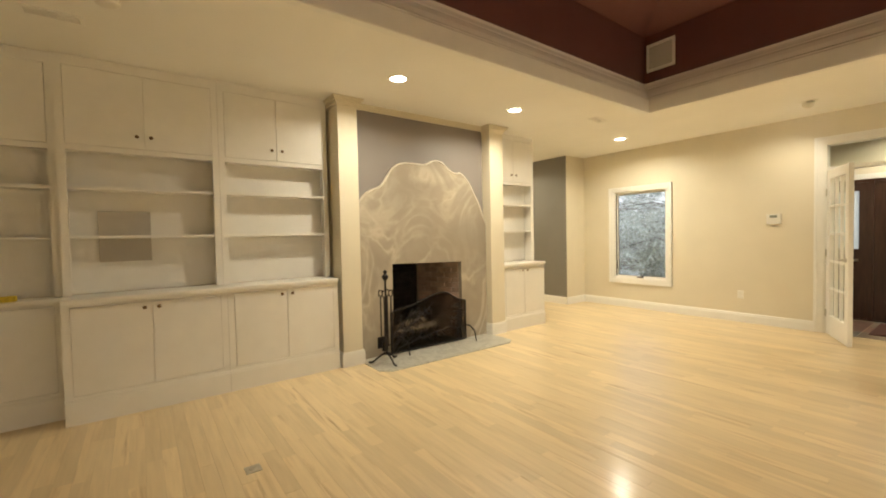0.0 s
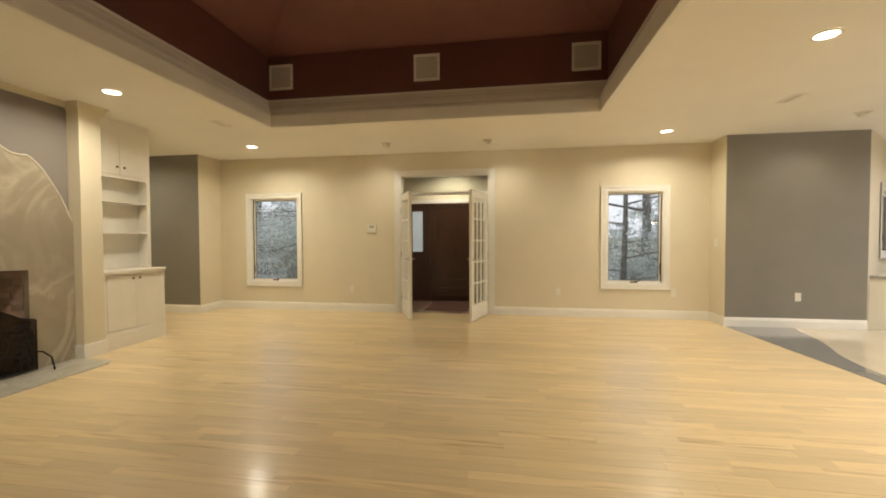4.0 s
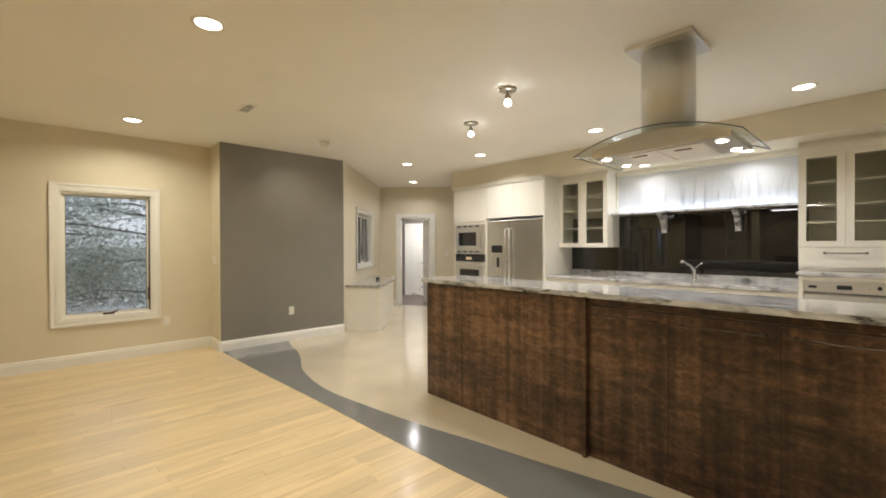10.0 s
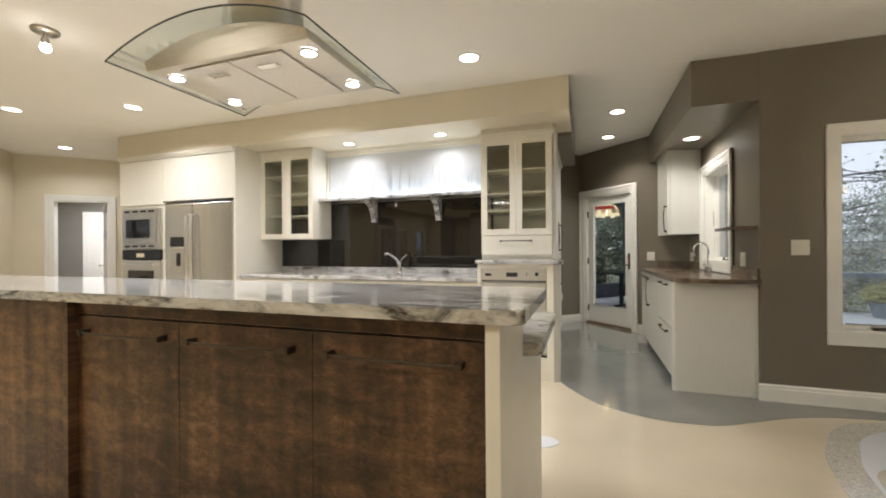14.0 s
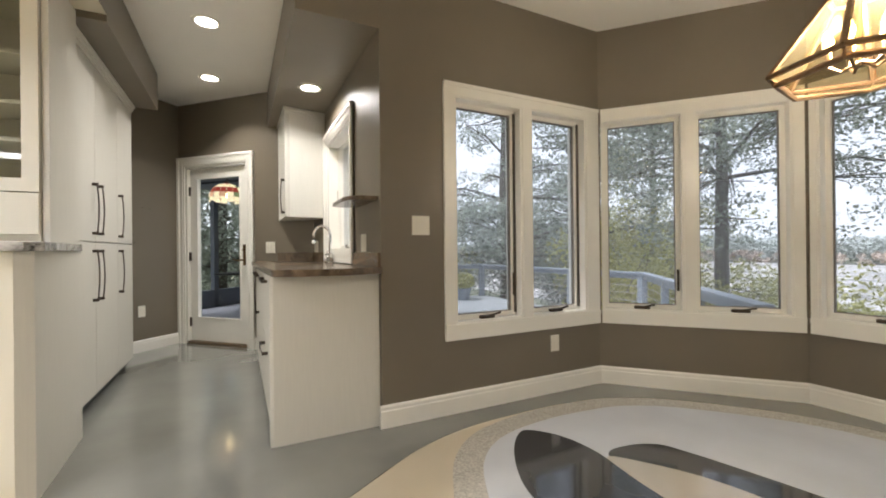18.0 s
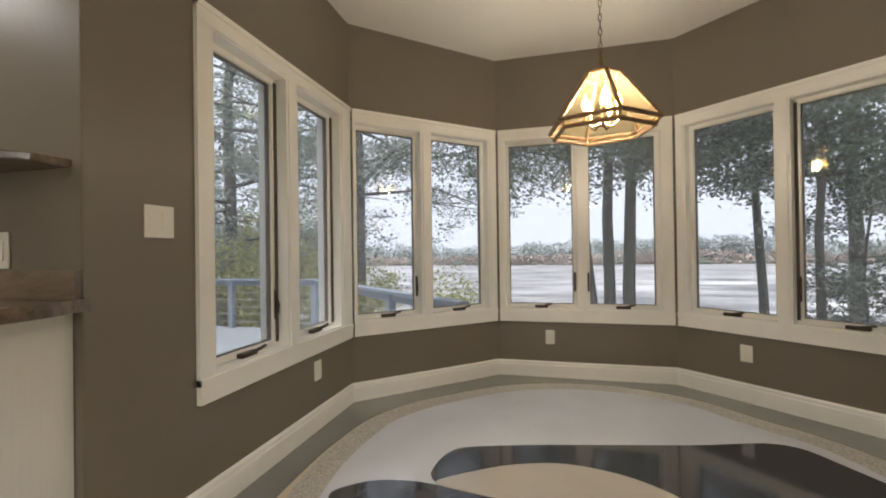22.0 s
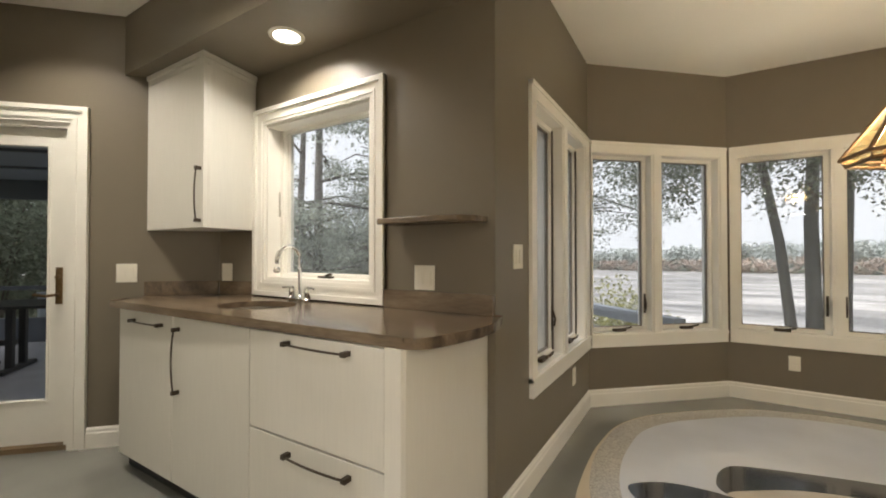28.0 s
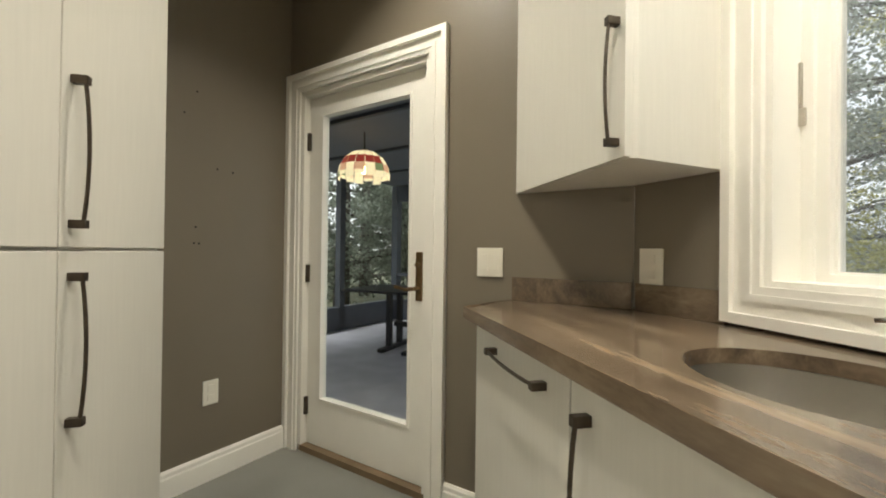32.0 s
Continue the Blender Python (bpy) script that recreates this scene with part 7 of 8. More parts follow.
hexa = lambda r, z, k: Vector((LX + r * math.cos(radians(60 * k + 10)), LY + r * math.sin(radians(60 * k + 10)), z))
bm = bmesh.new()
lathe(bm, [(0.045, 0.0), (0.03, 0.03), (0.012, 0.05), (0.008, 0.10)], 12, pose(LX, LY, Z1))
ringp = [(LX + 0.022 * math.cos(t), LY, Z1 + 0.115 + 0.022 * math.sin(t)) for t in [2 * math.pi * j / 12 for j in range(13)]]
tube(bm, ringp, 0.005, 6)
part("finial", bm, KNOB, lamp)
part("top_cap", prism(bmesh.new(), [tuple(hexa(RT * 0.6, 0, k).xy) for k in range(6)], Z1 + 0.004, Z1 + 0.016), FRAMEM, lamp)
for k in range(6):
    bm = bmesh.new()
    tube(bm, [hexa(RT, Z1, k), hexa(RB, Z0, k), hexa(RS, SK, k)], 0.011, 6)
    part("rib", bm, FRAMEM, lamp)
    for r, z in ((RT, Z1), (RB, Z0), (RS, SK)):
        part("rail", tube(bmesh.new(), [hexa(r, z, k), hexa(r, z, k + 1)], 0.011, 6), FRAMEM, lamp)
    bm = bmesh.new()
    for (ra, za), (rb, zb) in (((RT, Z1), (RB, Z0)), ((RB, Z0), (RS, SK))):
        bm.faces.new([bm.verts.new(v) for v in (hexa(ra, za, k), hexa(ra, za, k + 1), hexa(rb, zb, k + 1), hexa(rb, zb, k))])
    ret = bmesh.ops.solidify(bm, geom=bm.faces[:], thickness=0.003)
    gp = part("glass_panel", bm, LAMPGLASS, lamp, "amber seeded glass panel")
    gp.visible_shadow = False
for k in range(5):
    a = radians(72 * k)
    x, y = LX + 0.085 * math.cos(a), LY + 0.085 * math.sin(a)
    bm = bmesh.new()
    tube(bm, [(LX, LY, 1.73), (LX + 0.05 * math.cos(a), LY + 0.05 * math.sin(a), 1.705), (x, y, 1.73), (x, y, 1.75)], 0.006, 6)
    lathe(bm, [(0.011, 0), (0.011, 0.05)], 8, pose(x, y, 1.74))
    arm = part("candle_arm", bm, KNOB, lamp)
    bm = bmesh.new()
    lathe(bm, [(0.008, 0), (0.016, 0.02), (0.017, 0.04), (0.006, 0.075), (0.001, 0.085)], 10, pose(x, y, 1.79))
    part("bulb", bm, CANDLE, arm, "glowing candelabra bulb", True)
part("stem", tube(bmesh.new(), [(LX, LY, 1.71), (LX, LY, Z1)], 0.009, 8), KNOB, lamp)
d = bpy.data.lights.new("pendant_bulbs", 'POINT')
d.energy, d.color, d.shadow_soft_size = 27, (1.0, 0.86, 0.64), 0.05
new("pendant_bulbs", d).location = (LX, LY, 1.82)
# ---- small wall fittings ----
th = thing("thermostat", "white wall thermostat with a small display", "thermostat", m=w_end @ pose(2.93, 0, 1.45))
part("case", B(2.85, 3.01, -0.03, -0.001, 1.385, 1.52, w_end, 0.008), PLASTIC, th)
part("display", B(2.89, 2.97, -0.0315, -0.0295, 1.47, 1.505, w_end), material("grey_display", (0.25, 0.27, 0.22), 0.3), th)
for s, z in ((2.55, 0.395), (6.09, 0.405)):
    outlet(w_end, s, z)
outlet(w_ret, 0.2, 1.20, kind="switch", gangs=2)
outlet(w_end, 7.84, 0.413)
outlet(w_grey, 0.94, 0.44)
outlet(w_b1, 0.255, 1.20, kind="switch", gangs=2)
outlet(w_b1, 1.31, 0.36)
outlet(w_b3, 0.435, 0.34)
outlet(w_b4, 0.47, 0.34)
bm = bmesh.new()
box(bm, 0.638, 0.722, 2.455, 2.535, 0.0, 0.005, None, 0.001)
lathe(bm, [(0.022, 0.0), (0.020, 0.0035), (0.004, 0.004)], 16, pose(0.68, 2.495, 0.005))
solid("floor_outlet", bm, NICKEL, "dull metal floor outlet cover set in the boards", "outlet")
# ---- outdoors ----


def land(x, y):
    """Height of the ground."""
    z = -0.75
    d = max(0.0, -6.0 - x)
    z -= 5.6 * min(1.0, d / 34.0)
    return z + 0.10 * math.sin(x * 0.7 + y * 0.4) * min(1, max(0, (-x - 5) / 6))


xs = [-3000, -800, -320, -150, -80] + [-60 + 2.5 * i for i in range(36)] + [40, 80, 200, 800, 3000]
ys = [-3000, -800, -200, -90] + [-60 + 4 * i for i in range(28)] + [70, 200, 800, 3000]
verts = [(x, y, land(x, y)) for y in ys for x in xs]
nx = len(xs)
faces = [(j * nx + i, j * nx + i + 1, (j + 1) * nx + i + 1, (j + 1) * nx + i) for j in range(len(ys) - 1) for i in range(nx - 1)]
me = bpy.data.meshes.new("ground")
me.from_pydata(verts, [], faces)
me.materials.append(GROUND)
tagged(new("ground", me), "leaf-strewn ground sloping down to the lake", "ground", kind="structure")
solid("lake", B(-202, -36, -900, 900, -6.4, -6.02), WATER, "grey rippled lake under an overcast sky", "water", kind="structure")
solid("driveway", B(12.0, 22.0, -14, 14, -0.76, -0.70), DRIVE, "pale gravel drive in front of the house", "road", kind="structure")
def leaf_mesh(name, centers, radii, count, size, mat, seed, flat=0.75, clump=0.0):
    r = np.random.RandomState(seed)
    centers, radii = np.array(centers, float), np.array(radii, float)
    idx = r.choice(len(centers), count, p=radii ** 2 / (radii ** 2).sum())
    d = r.normal(size=(count, 3))
    d /= np.linalg.norm(d, axis=1)[:, None]
    if clump:
        nsub = max(8, count // 60)
        si = r.choice(len(centers), nsub, p=radii ** 2 / (radii ** 2).sum())
        sd = r.normal(size=(nsub, 3))
        sd /= np.linalg.norm(sd, axis=1)[:, None]
        subs = centers[si] + sd * (radii[si] * r.uniform(0.15, 1.0, nsub) ** 0.5)[:, None] * (1, 1, flat)
        pos = subs[r.randint(0, nsub, count)] + r.normal(size=(count, 3)) * clump * (1, 1, 0.55)
    else:
        pos = centers[idx] + d * (radii[idx] * r.uniform(0.25, 1.0, count) ** 0.5)[:, None] * (1, 1, flat)
    n = r.normal(size=(count, 3))
    n[:, 2] = np.abs(n[:, 2]) + 0.4
    n /= np.linalg.norm(n, axis=1)[:, None]
    a = np.cross(n, r.normal(size=(count, 3)))
    a /= np.linalg.norm(a, axis=1)[:, None]
    b = np.cross(n, a)
    s = (size * r.uniform(0.6, 1.3, count))[:, None]
    v = np.stack([pos - a * s, pos - b * s * 0.55, pos + a * s, pos + b * s * 0.55], 1).reshape(-1, 3)
    f = np.arange(count * 4).reshape(-1, 4)
    me = bpy.data.meshes.new(name)
    me.from_pydata(v.tolist(), [], f.tolist())
    me.materials.append(mat)
    return me


rngs = np.random.RandomState(4)


def canopy_bank(name, x, depth, h0, h1, r0, r1, count, size, mat, seed, label):
    """A long bank of distant foliage along the far shore."""
    n = 1500
    ys = rngs.uniform(-520, 420, n)
    zs = -6.3 + rngs.uniform(h0, h1, n) * (0.85 + 0.15 * np.sin(ys * 0.03))
    cs = np.stack([x - rngs.uniform(0, depth, n), ys, zs], 1)
    me = leaf_mesh(name, cs, rngs.uniform(r0, r1, n), count, size, mat, seed, 0.8)
    return tagged(new(name, me), label, "woods", kind="stuff")


# Both banks carry their haze in the leaf colour.
canopy_bank("far_woods", -212, 22, 3.0, 11.5, 3.2, 4.6, 150000, 0.7, SHORE, 61, "wooded far shore of the lake with haze painted into its leaf colour")
canopy_bank("shore_reeds", -203, 7, 0.6, 5.6, 1.2, 2.2, 60000, 0.5, AUTUMN, 62, "russet autumn brush along the far shore, paled by painted haze")


def tree(x, y, height, trunk_r, crown_from, spread, mat, seed, leaves=5200, leaf=0.11, label="tall oak tree with a dark trunk", lean=0.0, limbs=9, lean_y=0.0):
    z0 = land(x, y) - 0.1
    r = random.Random(seed)
    ob = thing("tree", label, "tree", x, y, z0, group="trees")
    bm = bmesh.new()
    n = 8
    spine = [Vector((x + lean * height * (k / n) ** 1.3 + r.uniform(-.05, .05) * k * 0.4, y + lean_y * height * (k / n) ** 1.3 + r.uniform(-.05, .05) * k * 0.4, z0 + height * k / n)) for k in range(n + 1)]
    tube(bm, spine, trunk_r, 9, None, 0.25)
    centers, radii = [], []
    for k in range(limbs):
        f = crown_from + (0.92 - crown_from) * (k / max(1, limbs - 1)) ** 1.7
        i = min(int(f * n), n - 1)
        p = spine[i].lerp(spine[i + 1], f * n - i)
        a = k * 2.4 + r.uniform(-0.5, 0.5)
        L = spread * (1.0 - 0.55 * f) * r.uniform(0.7, 1.15)
        rise = r.uniform(-0.14, 0.16) if k < limbs * 0.55 else r.uniform(0.1, 0.5)
        tip = p + Vector((math.cos(a) * L, math.sin(a) * L, L * rise))
        mid = p.lerp(tip, 0.5) + Vector((0, 0, L * 0.08))
        tube(bm, [p, mid, tip], trunk_r * 0.32, 6, None, 0.3)
        for q, rr in ((p.lerp(tip, 0.45), 0.26), (p.lerp(tip, 0.75), 0.30), (tip, 0.28)):
            for _ in range(2):
                c = q + Vector((r.uniform(-1, 1), r.uniform(-1, 1), r.uniform(-0.6, 0.6))) * L * 0.25
                centers.append(tuple(c))
                radii.append(L * rr * r.uniform(0.6, 1.2))
                tube(bm, [p.lerp(tip, 0.4), q.lerp(c, 0.5), c], trunk_r * 0.10, 4, None, 0.4)
    part("trunk", bm, BARK, ob, "rough dark trunk with bare limbs", True)
    me = leaf_mesh("crown", centers, radii, leaves, leaf, mat, seed, 0.75, 0.24)
    cr = new("crown", me)
    cr.parent = ob
    cr.matrix_parent_inverse = ob.matrix_world.inverted()
    return ob


tree(-12.1, -12.0, 15, 0.20, 0.32, 7.5, LEAFG, 1, 34000, 0.056, limbs=22)
tree(-12.0, -4.86, 13, 0.13, 0.40, 5.6, LEAF, 2, 26000, 0.056, "slender oak tree leaning away from its neighbours", limbs=18, lean_y=-0.16)
tree(-12.1, -4.55, 15, 0.17, 0.36, 5.4, LEAF, 3, 26000, 0.056, limbs=16)
tree(-12.0, -4.08, 15, 0.18, 0.36, 5.4, LEAF, 25, 22000, 0.056, limbs=16, lean_y=0.02)
tree(-9.0, -1.33, 11, 0.08, 0.34, 2.5, LEAFD, 4, 17000, 0.048, "dense dark young tree close to the bay", limbs=20)
tree(-9.5, -0.35, 5.2, 0.04, 0.18, 1.3, LEAFG, 26, 7500, 0.045, "thin sapling with grey-green leaves near the bay", limbs=12)
tree(-12.2, -0.80, 14, 0.12, 0.43, 4.6, LEAF, 24, 12000, 0.056, "slender oak tree leaning over the bank", limbs=14, lean_y=-0.06)
tree(-13.5, 1.9, 14, 0.2, 0.34, 3.6, LEAFG, 5, 10000, 0.065, limbs=13)
tree(-9.5, -18.5, 14, 0.2, 0.14, 4.4, SILVER, 6, 11000, 0.065, limbs=13)
tree(-4.0, -20.0, 15, 0.22, 0.12, 4.8, SILVER, 7, 12000, 0.065, limbs=14)
tree(0.4, -20.5, 14, 0.24, 0.10, 4.6, LEAFG, 8, 26000, 0.065, label="tall tree behind the screened porch", limbs=14)
tree(-12.5, -23.0, 15, 0.22, 0.12, 5.4, SILVER, 9, 10000, 0.076, limbs=13)
tree(-16.0, -17.0, 12, 0.2, 0.12, 4.6, LEAFY, 11, 20800, 0.065, label="broad tree turning yellow-green in autumn", limbs=13)
tree(-11.6, -16.5, 16, 0.24, 0.20, 6.0, SILVER, 20, 17000, 0.057, label="tall tree beyond the deck rail", limbs=18)
tree(12.5, 4.8, 9, 0.10, 0.08, 3.6, FROST, 12, 15000, 0.042, label="small tree in front of the house", limbs=14)
tree(11.6, -3.6, 7, 0.09, 0.10, 3.0, FROST, 13, 10000, 0.038, label="spreading small tree in front of the house", limbs=13)
tree(17.5, -6.0, 12, 0.2, 0.06, 5.2, FROST, 14, 27200, 0.065, label="leafy tree across the drive", limbs=15)
tree(18.0, 8.0, 12, 0.2, 0.06, 5.2, FROST, 15, 27200, 0.065, label="leafy tree across the drive", limbs=15)
tree(24.0, 1.0, 14, 0.25, 0.06, 6.0, FROST, 21, 24000, 0.084, label="leafy tree across the drive", limbs=15)
tree(24.5, -14.0, 14, 0.25, 0.06, 6.0, FROST, 22, 24000, 0.084, label="leafy tree across the drive", limbs=15)
tree(24.0, 15.0, 14, 0.25, 0.06, 6.0, FROST, 23, 24000, 0.084, label="leafy tree across the drive", limbs=15)
tree(13.0, -12.0, 11, 0.2, 0.1, 4.6, LEAFG, 17, 22400, 0.061, label="leafy tree beside the house", limbs=13)
tree(-0.4, -26.0, 15, 0.25, 0.05, 6.5, LEAFG, 27, 36000, 0.10, label="dense tree far behind the porch", limbs=18)
tree(5.0, -20.0, 13, 0.2, 0.10, 4.6, SILVER, 18, 15872, 0.065, label="leafy tree behind the porch", limbs=13)
# shrubs: many small stems and leaves close to the ground


def shrub(x, y, w, h, mat, seed, label, leaves=5200, leaf=0.05):
    z0 = land(x, y) - 0.05
    r = random.Random(seed)
    ob = thing("shrub", label, "shrub", x, y, z0, group="shrubs")
    bm = bmesh.new()
    cs, rs = [], []
    for k in range(14):
        a, L = r.uniform(0, 6.28), r.uniform(0.2, 1)
        tip = Vector((x + math.cos(a) * w * 0.5 * L, y + math.sin(a) * w * 0.5 * L, z0 + h * r.uniform(0.35, 1)))
        tube(bm, [(x, y, z0), (x * 0.6 + tip.x * 0.4, y * 0.6 + tip.y * 0.4, z0 + (tip.z - z0) * 0.55), tip], 0.025, 5, None, 0.3)
        cs.append(tuple(tip))
        rs.append(w * 0.2 * r.uniform(0.7, 1.3))
        cs.append(tuple(tip.lerp(Vector((x, y, z0)), 0.35)))
        rs.append(w * 0.2)
    part("stems", bm, BARK, ob)
    me = leaf_mesh("crown", cs, rs, leaves, leaf, mat, seed, 0.9)
    cr = new("crown", me)
    cr.parent = ob
    cr.matrix_parent_inverse = ob.matrix_world.inverted()
    return ob


for i, (x, y, w, h, mt, lb) in enumerate(((-9.5, -8.6, 2.6, 1.5, LEAFY, "low yellow-green shrub by the deck"), (-10.5, -11.5, 3.0, 2.0, LEAFY, "low yellow-green shrub by the deck"), (-8.6, -12.6, 3.2, 2.4, LEAFY, "yellow-green shrub beyond the deck rail"), (-10.5, -13.6, 3.4, 3.0, LEAFY, "yellow-green shrub beyond the deck rail"), (-10.5, -16.5, 3.6, 3.2, LEAFG, "grey-green shrub beyond the deck"),
                                         (-6.0, -18.6, 3.4, 3.0, LEAFY, "yellow-green shrub beyond the deck"), (-1.4, -18.0, 4.4, 5.4, LEAFG, "grey-green shrub behind the porch"), (1.9, -17.5, 4.2, 5.6, LEAFG, "grey-green shrub behind the porch"), (10.2, 4.4, 2.0, 1.6, LEAFG, "grey-green shrub under the front window"),
                                         (-12.6, -15.6, 4.6, 4.2, LEAFY, "yellow-green shrub down the slope"), (-15.0, -19.5, 5.0, 5.2, LEAFG, "grey-green shrub down the slope"), (-11.5, -20.5, 5.0, 5.0, LEAFG, "grey-green shrub beyond the deck"), (-7.5, -22.5, 5.0, 4.6, LEAFG, "grey-green shrub beyond the deck"), (-3.5, -23.0, 5.0, 4.6, LEAFG, "grey-green shrub beyond the deck"), (-19.0, -21.0, 6.0, 6.5, LEAFY, "yellow-green shrub down the slope"), (-8.2, 0.3, 2.0, 2.0, LEAFD, "dense dark shrub near the bay"), (20.5, -3.0, 5.0, 3.0, LEAFG, "grey-green shrub across the drive"), (20.5, 4.0, 5.0, 3.0, LEAFG, "grey-green shrub across the drive"), (20.5, 11.0, 5.0, 3.0, LEAFG, "grey-green shrub across the drive"), (20.5, -10.0, 5.0, 3.0, LEAFG, "grey-green shrub across the drive"))):
    shrub(x, y, w, h, mt, 40 + i, lb, int(5200 * max(1.0, w * h / 9.0)))
# deck
dk = thing("deck", "grey boarded deck outside the bay", "deck", -4, -12, -0.75, kind="structure")
deck_poly = lambda y: (-3.75 - (-6.95 - y) * 0.93 if y > -10.3 else -6.85)
for k in range(58):
    y1 = -7.80 - 0.142 * k
    x0, x1 = max(-6.85, deck_poly(y1)), (-0.2 if y1 > -9.6 else -1.4)
    part("board", B(x0, x1, y1 - 0.136, y1, -0.38, -0.35, None, 0.0), DECK, dk)
part("frame", B(-6.8, -1.4, -16.0, -7.85, -0.62, -0.385), RAIL, dk)
for px, py in ((-6.7, -15.8), (-6.7, -11.0), (-1.6, -15.8), (-3.9, -8.0)):
    part("footing_post", B(px - 0.07, px + 0.07, py - 0.07, py + 0.07, land(px, py) - 0.3, -0.62), RAIL, dk)
rl = thing("deck_railing", "blue-grey painted deck railing with horizontal cables", "railing", -6.8, -11, -0.35)
line = [(-1.5, -15.9), (-6.75, -15.9), (-6.75, -10.35), (-3.80, -7.02)]
for (ax, ay), (bx, by) in zip(line, line[1:]):
    a, b = Vector((ax, ay, 0)), Vector((bx, by, 0))
    L = (b - a).length
    u = (b - a).normalized()
    m = Matrix(((u.x, -u.y, 0, ax), (u.y, u.x, 0, ay), (0, 0, 1, 0), (0, 0, 0, 1)))
    part("top_rail", B(0, L, -0.07, 0.07, 0.56, 0.60, m, 0.004), RAIL, rl)
    part("sub_rail", B(0, L, -0.02, 0.02, 0.47, 0.56, m), RAIL, rl)
    nn = max(2, round(L / 1.6))
    for k in range(nn + 1):
        s = min(max(L * k / nn, 0.05), L - 0.05)
        part("post", B(s - 0.045, s + 0.045, -0.045, 0.045, -0.35, 0.56, m), RAIL, rl)
    for z in (-0.22, -0.08, 0.06, 0.20, 0.34):
        part("cable", tube(bmesh.new(), [(0, 0, z), (L, 0, z)], 0.006, 5, m), NICKEL, rl)
ob = thing("potted_plant", "small grey pot of pale yellow flowers on the deck", "plant", -5.75, -15.3, -0.35)
bm = bmesh.new()
lathe(bm, [(0.16, 0), (0.24, 0.30), (0.27, 0.33), (0.23, 0.33)], 18, pose(-5.75, -15.3, -0.35))
part("pot", bm, RAIL, ob)
cr = new("foliage", leaf_mesh("foliage", [(-5.75, -15.3, 0.14)], [0.36], 700, 0.05, LEAFY, 3, 0.7))
cr.parent = ob
cr.matrix_parent_inverse = ob.matrix_world.inverted()
# ---- screened porch ----
PO = w_door
pf = solid("porch_floor", B(-2.6, 1.15, 0.165, 4.2, -0.30, -0.045, PO), PORCHFLOOR, "grey porch floor", "floor", kind="structure")
solid("porch_ceiling", B(-2.6, 1.2, 0.165, 4.3, 2.28, 2.36, PO), PORCHCEIL, "dark grey porch ceiling with battens", "ceiling", kind="structure")
rf = thing("porch_roof", "low grey porch roof with a blue-grey fascia board", "roof", m=PO @ pose(-0.6, 2.2, 2.37), kind="structure")
bm = bmesh.new()
vs = [bm.verts.new(PO @ Vector(p)) for p in ((-2.9, 0.17, 2.62), (1.55, 0.17, 2.62), (1.55, 4.75, 2.44), (-2.9, 4.75, 2.44), (-2.9, 0.17, 2.72), (1.55, 0.17, 2.72), (1.55, 4.75, 2.54), (-2.9, 4.75, 2.54))]
for q in ((0, 1, 2, 3), (4, 5, 6, 7), (0, 1, 5, 4), (1, 2, 6, 5), (2, 3, 7, 6), (3, 0, 4, 7)):
    bm.faces.new([vs[i] for i in q])
part("roof_deck", bm, PORCHCEIL, rf)
part("fascia", B(1.555, 1.585, 0.17, 4.75, 2.36, 2.64, PO), RAIL, rf, "blue-grey fascia board")
part("end_fascia", B(-2.9, 1.585, 4.755, 4.785, 2.36, 2.58, PO), RAIL, rf, "blue-grey fascia board")
bm = bmesh.new()
box(bm, -2.6, -0.05, 0.165, 0.22, -0.3, 2.3, PO)
solid("porch_house_wall", bm, PORCHCEIL, "grey house wall on the porch", "wall", kind="structure")
pw = thing("porch_screen_wall", "dark framed screen wall of the porch", "screen wall", m=PO @ pose(-0.5, 4.1, 0), kind="structure")
for s in (-2.55, -1.3, -0.1, 1.09):
    part("post", B(s - 0.06, s + 0.06, 4.05, 4.17, -0.05, 2.28, PO), PORCH, pw)
for z0, z1 in ((0.70, 0.76), (2.0, 2.28), (-0.05, 0.30)):
    part("rail", B(-2.6, 1.15, 4.07, 4.15, z0, z1, PO), PORCH, pw)
for d_ in (1.0, 2.0, 3.0):
    part("batten", B(-2.6, 1.15, d_ - 0.02, d_ + 0.02, 2.25, 2.279, PO), PORCH, pw)
for s in (-2.6, 1.05):
    for d_ in (1.5, 2.8):
        part("side_post", B(s, s + 0.1, d_ - 0.05, d_ + 0.05, -0.05, 2.28, PO), PORCH, pw)
    part("side_rail", B(s, s + 0.1, 0.2, 4.1, -0.05, 0.30, PO), PORCH, pw)
TABLEM = material("dark_table_metal", (0.022, 0.022, 0.024), 0.5, var=0.15)
ob = thing("porch_table", "dark slatted outdoor table on the porch", "table", -0.56, -13.32, -0.045)
mt = pose(-0.56, -13.32, 0, 0, 0, -37)
for k in range(7):
    part("top_slat", B(-0.65, 0.65, -0.42 + 0.12 * k, -0.42 + 0.12 * k + 0.112, 0.65, 0.68, mt), TABLEM, ob)
for x in (-0.16, 0.16):
    for y in (-0.12, 0.12):
        part("leg", B(x - 0.03, x + 0.03, y - 0.03, y + 0.03, -0.02, 0.65, mt), TABLEM, ob)
    part("foot", B(x - 0.04, x + 0.04, -0.32, 0.32, -0.044, 0.0, mt, 0.01), TABLEM, ob)
part("stretcher", B(-0.16, 0.16, -0.02, 0.02, 0.22, 0.28, mt), TABLEM, ob)
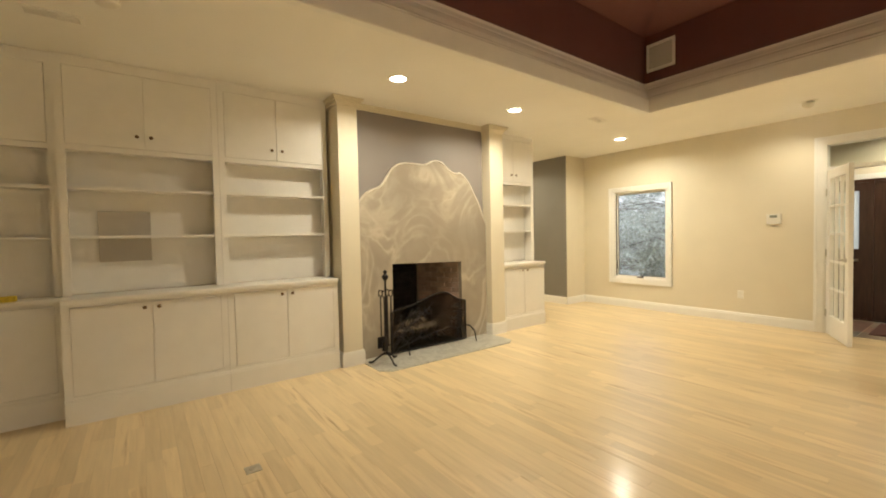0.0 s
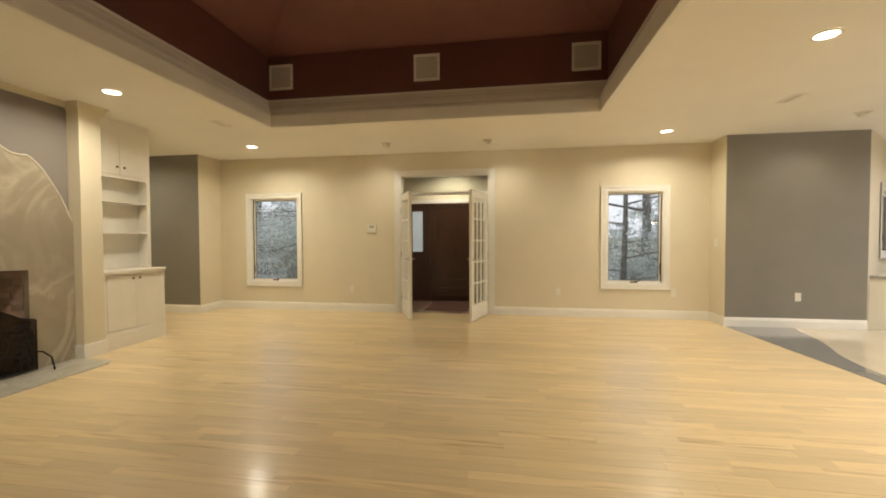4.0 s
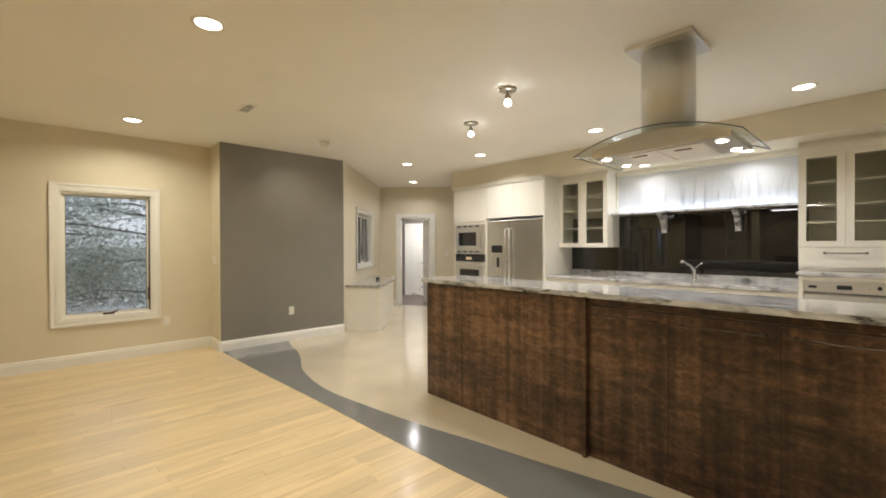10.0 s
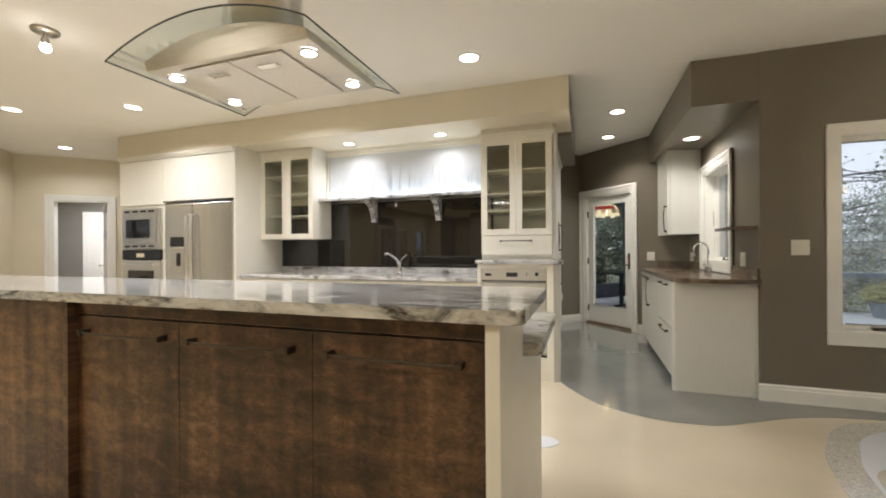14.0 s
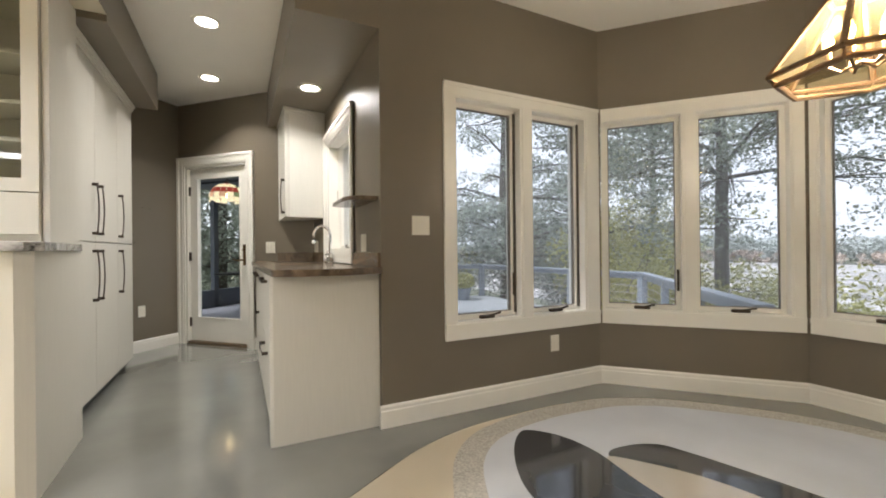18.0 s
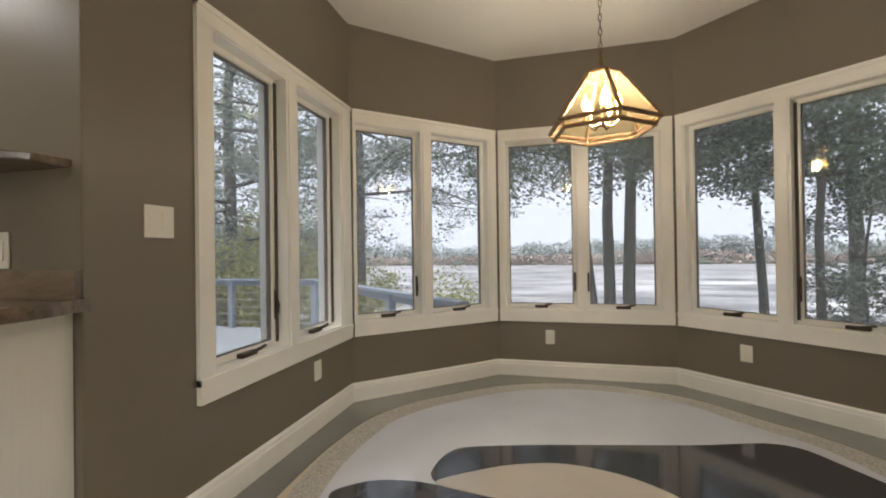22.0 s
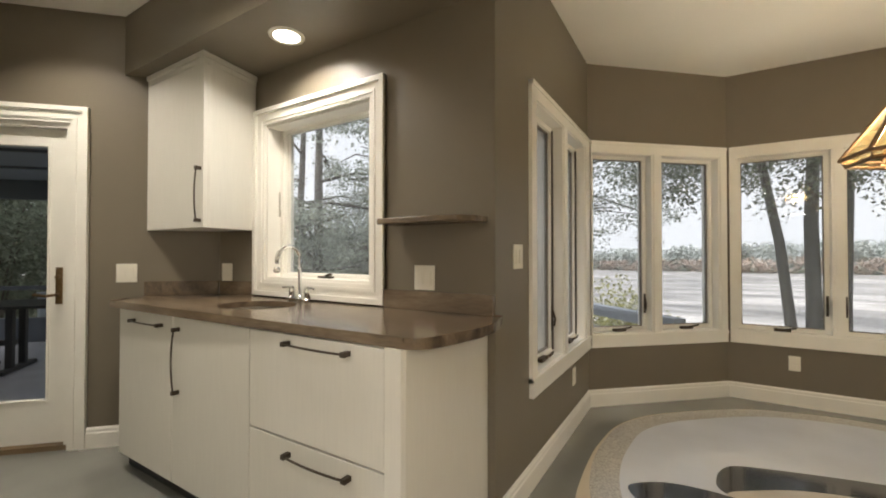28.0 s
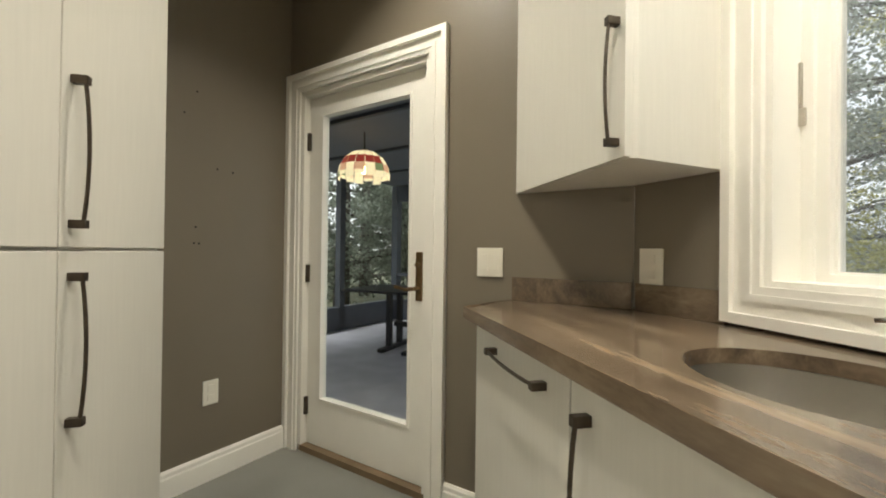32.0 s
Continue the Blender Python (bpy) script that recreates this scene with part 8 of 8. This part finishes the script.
# stained-glass lamp over the table
SX, SY, SZ = -0.02, -12.42, 1.88
ob = thing("stained_glass_lamp", "leaded stained-glass hanging lamp, lit, on the porch", "pendant lamp", SX, SY, SZ)
tints = [glowing("stained_glass_red", (0.36, 0.055, 0.04), 0.4), glowing("stained_glass_green", (0.22, 0.26, 0.13), 0.5), glowing("stained_glass_cream", (0.78, 0.70, 0.50), 0.55), glowing("stained_glass_rose", (0.60, 0.40, 0.26), 0.5)]
glaze = random.Random(8)
rows = [(0.05, 0.22), (0.12, 0.20), (0.19, 0.145), (0.235, 0.07), (0.25, 0.0), (0.245, -0.05)]
for j, ((r0, h0), (r1, h1)) in enumerate(zip(rows, rows[1:])):
    nseg = 16
    for k in range(nseg):
        bm = bmesh.new()
        a0, a1 = 2 * math.pi * k / nseg + 0.012, 2 * math.pi * (k + 1) / nseg - 0.012
        hh = h1 + (0.02 * math.sin(k * 2.4) if j == 4 else 0)
        bm.faces.new([bm.verts.new((SX + r * math.cos(a), SY + r * math.sin(a), SZ + h)) for r, h, a in ((r0, h0, a0), (r0, h0, a1), (r1, hh, a1), (r1, hh, a0))])
        bmesh.ops.solidify(bm, geom=bm.faces[:], thickness=0.004)
        part("glass_piece", bm, tints[glaze.choice(((0, 3, 1), (1, 2, 3, 2), (0, 3, 2, 0), (2, 2, 1, 2, 3), (2, 2, 2, 1))[j])], ob)
part("chain", tube(bmesh.new(), [(SX, SY, SZ + 0.22), (SX, SY, 2.279)], 0.006, 6), BRONZE, ob)
part("cap", lathe(bmesh.new(), [(0.055, 0.215), (0.04, 0.235), (0.01, 0.25)], 14, pose(SX, SY, SZ)), BRONZE, ob)
bm = bmesh.new()
lathe(bm, [(0.02, 0.0), (0.03, 0.03), (0.02, 0.07)], 10, pose(SX, SY, SZ))
part("bulb", bm, CANDLE, ob)

# ---- floor boards, last ----
rng = random.Random(11)
BW = 0.0825
floor_thing = bpy.data.objects["floor_slab"]
rest_v, rest_f = [], []
count = 0
x = -1.30
while x < 7.08:
    x1 = min(x + BW, 7.08)
    ye0, ye1 = wood_edge(x), wood_edge(x1)
    top_y = 4.68
    if 5.0 <= x < 6.53:
        top_y = 6.8
    y = min(ye0, ye1)
    first = True
    while y < top_y - 0.02:
        L = rng.choice((0.35, 0.5, 0.7, 0.9, 1.2, 1.6)) * rng.uniform(0.85, 1.15)
        y2 = min(y + L, top_y)
        if top_y - y2 < 0.25:
            y2 = top_y
        g = 0.0004
        z0, z1 = -0.013, rng.uniform(-0.0006, 0.0)
        q = [(x + g, (ye0 if first else y) + g), (x1 - g, (ye1 if first else y) + g), (x1 - g, y2 - g), (x + g, y2 - g)]
        near = 0.4 < x < 5.2 and -3.7 < y < 1.6 and count < 300
        if near:
            cx, cy2 = (x + x1) / 2, (y + y2) / 2
            bm = bmesh.new()
            prism(bm, [(a - cx, b - cy2) for a, b in q], z0, z1)
            bmesh.ops.recalc_face_normals(bm, faces=bm.faces)
            me = bpy.data.meshes.new("plank")
            bm.to_mesh(me)
            bm.free()
            me.materials.append(PLANKM)
            b = new("plank", me)
            b.location = (cx, cy2, 0)
            b.parent = floor_thing
            count += 1
        else:
            base = len(rest_v)
            rest_v += [(a, b, z0) for a, b in q] + [(a, b, z1) for a, b in q]
            rest_f += [tuple(base + i for i in f) for f in ((4, 5, 6, 7), (0, 1, 5, 4), (1, 2, 6, 5), (2, 3, 7, 6), (3, 0, 4, 7))]
        y = y2
        first = False
    x = x1
me = bpy.data.meshes.new("planks")
me.from_pydata(rest_v, [], rest_f)
me.materials.append(PLANKR)
pk = new("planks", me)
pk.parent = floor_thing
tagged(pk, "pale maple floor boards", "", kind="stuff")
# doormat inside the front door
bm = bmesh.new()
box(bm, 7.32, 8.24, 0.10, 0.88, 0.002, 0.012, None, 0.004)
solid("doormat", bm, MAT, "red-brown coir doormat lying on the slate foyer floor", "doormat")
# foyer slate tiles
rng = random.Random(2)
tmes = []
for mt in [SLATE] + SLATES:
    tb = bmesh.new()
    box(tb, -0.197, 0.197, -0.197, 0.197, -0.006, 0.0, None, 0.002)
    tme = bpy.data.meshes.new("tile")
    tb.to_mesh(tme)
    tb.free()
    tme.materials.append(mt)
    tmes.append(tme)
for i in range(4):
    for j in range(9):
        b = new("tile", rng.choice(tmes))
        b.location = (7.285 + 0.40 * i, -1.25 + 0.40 * j, rng.uniform(-0.001, 0.001))
        b.parent = foyer_floor
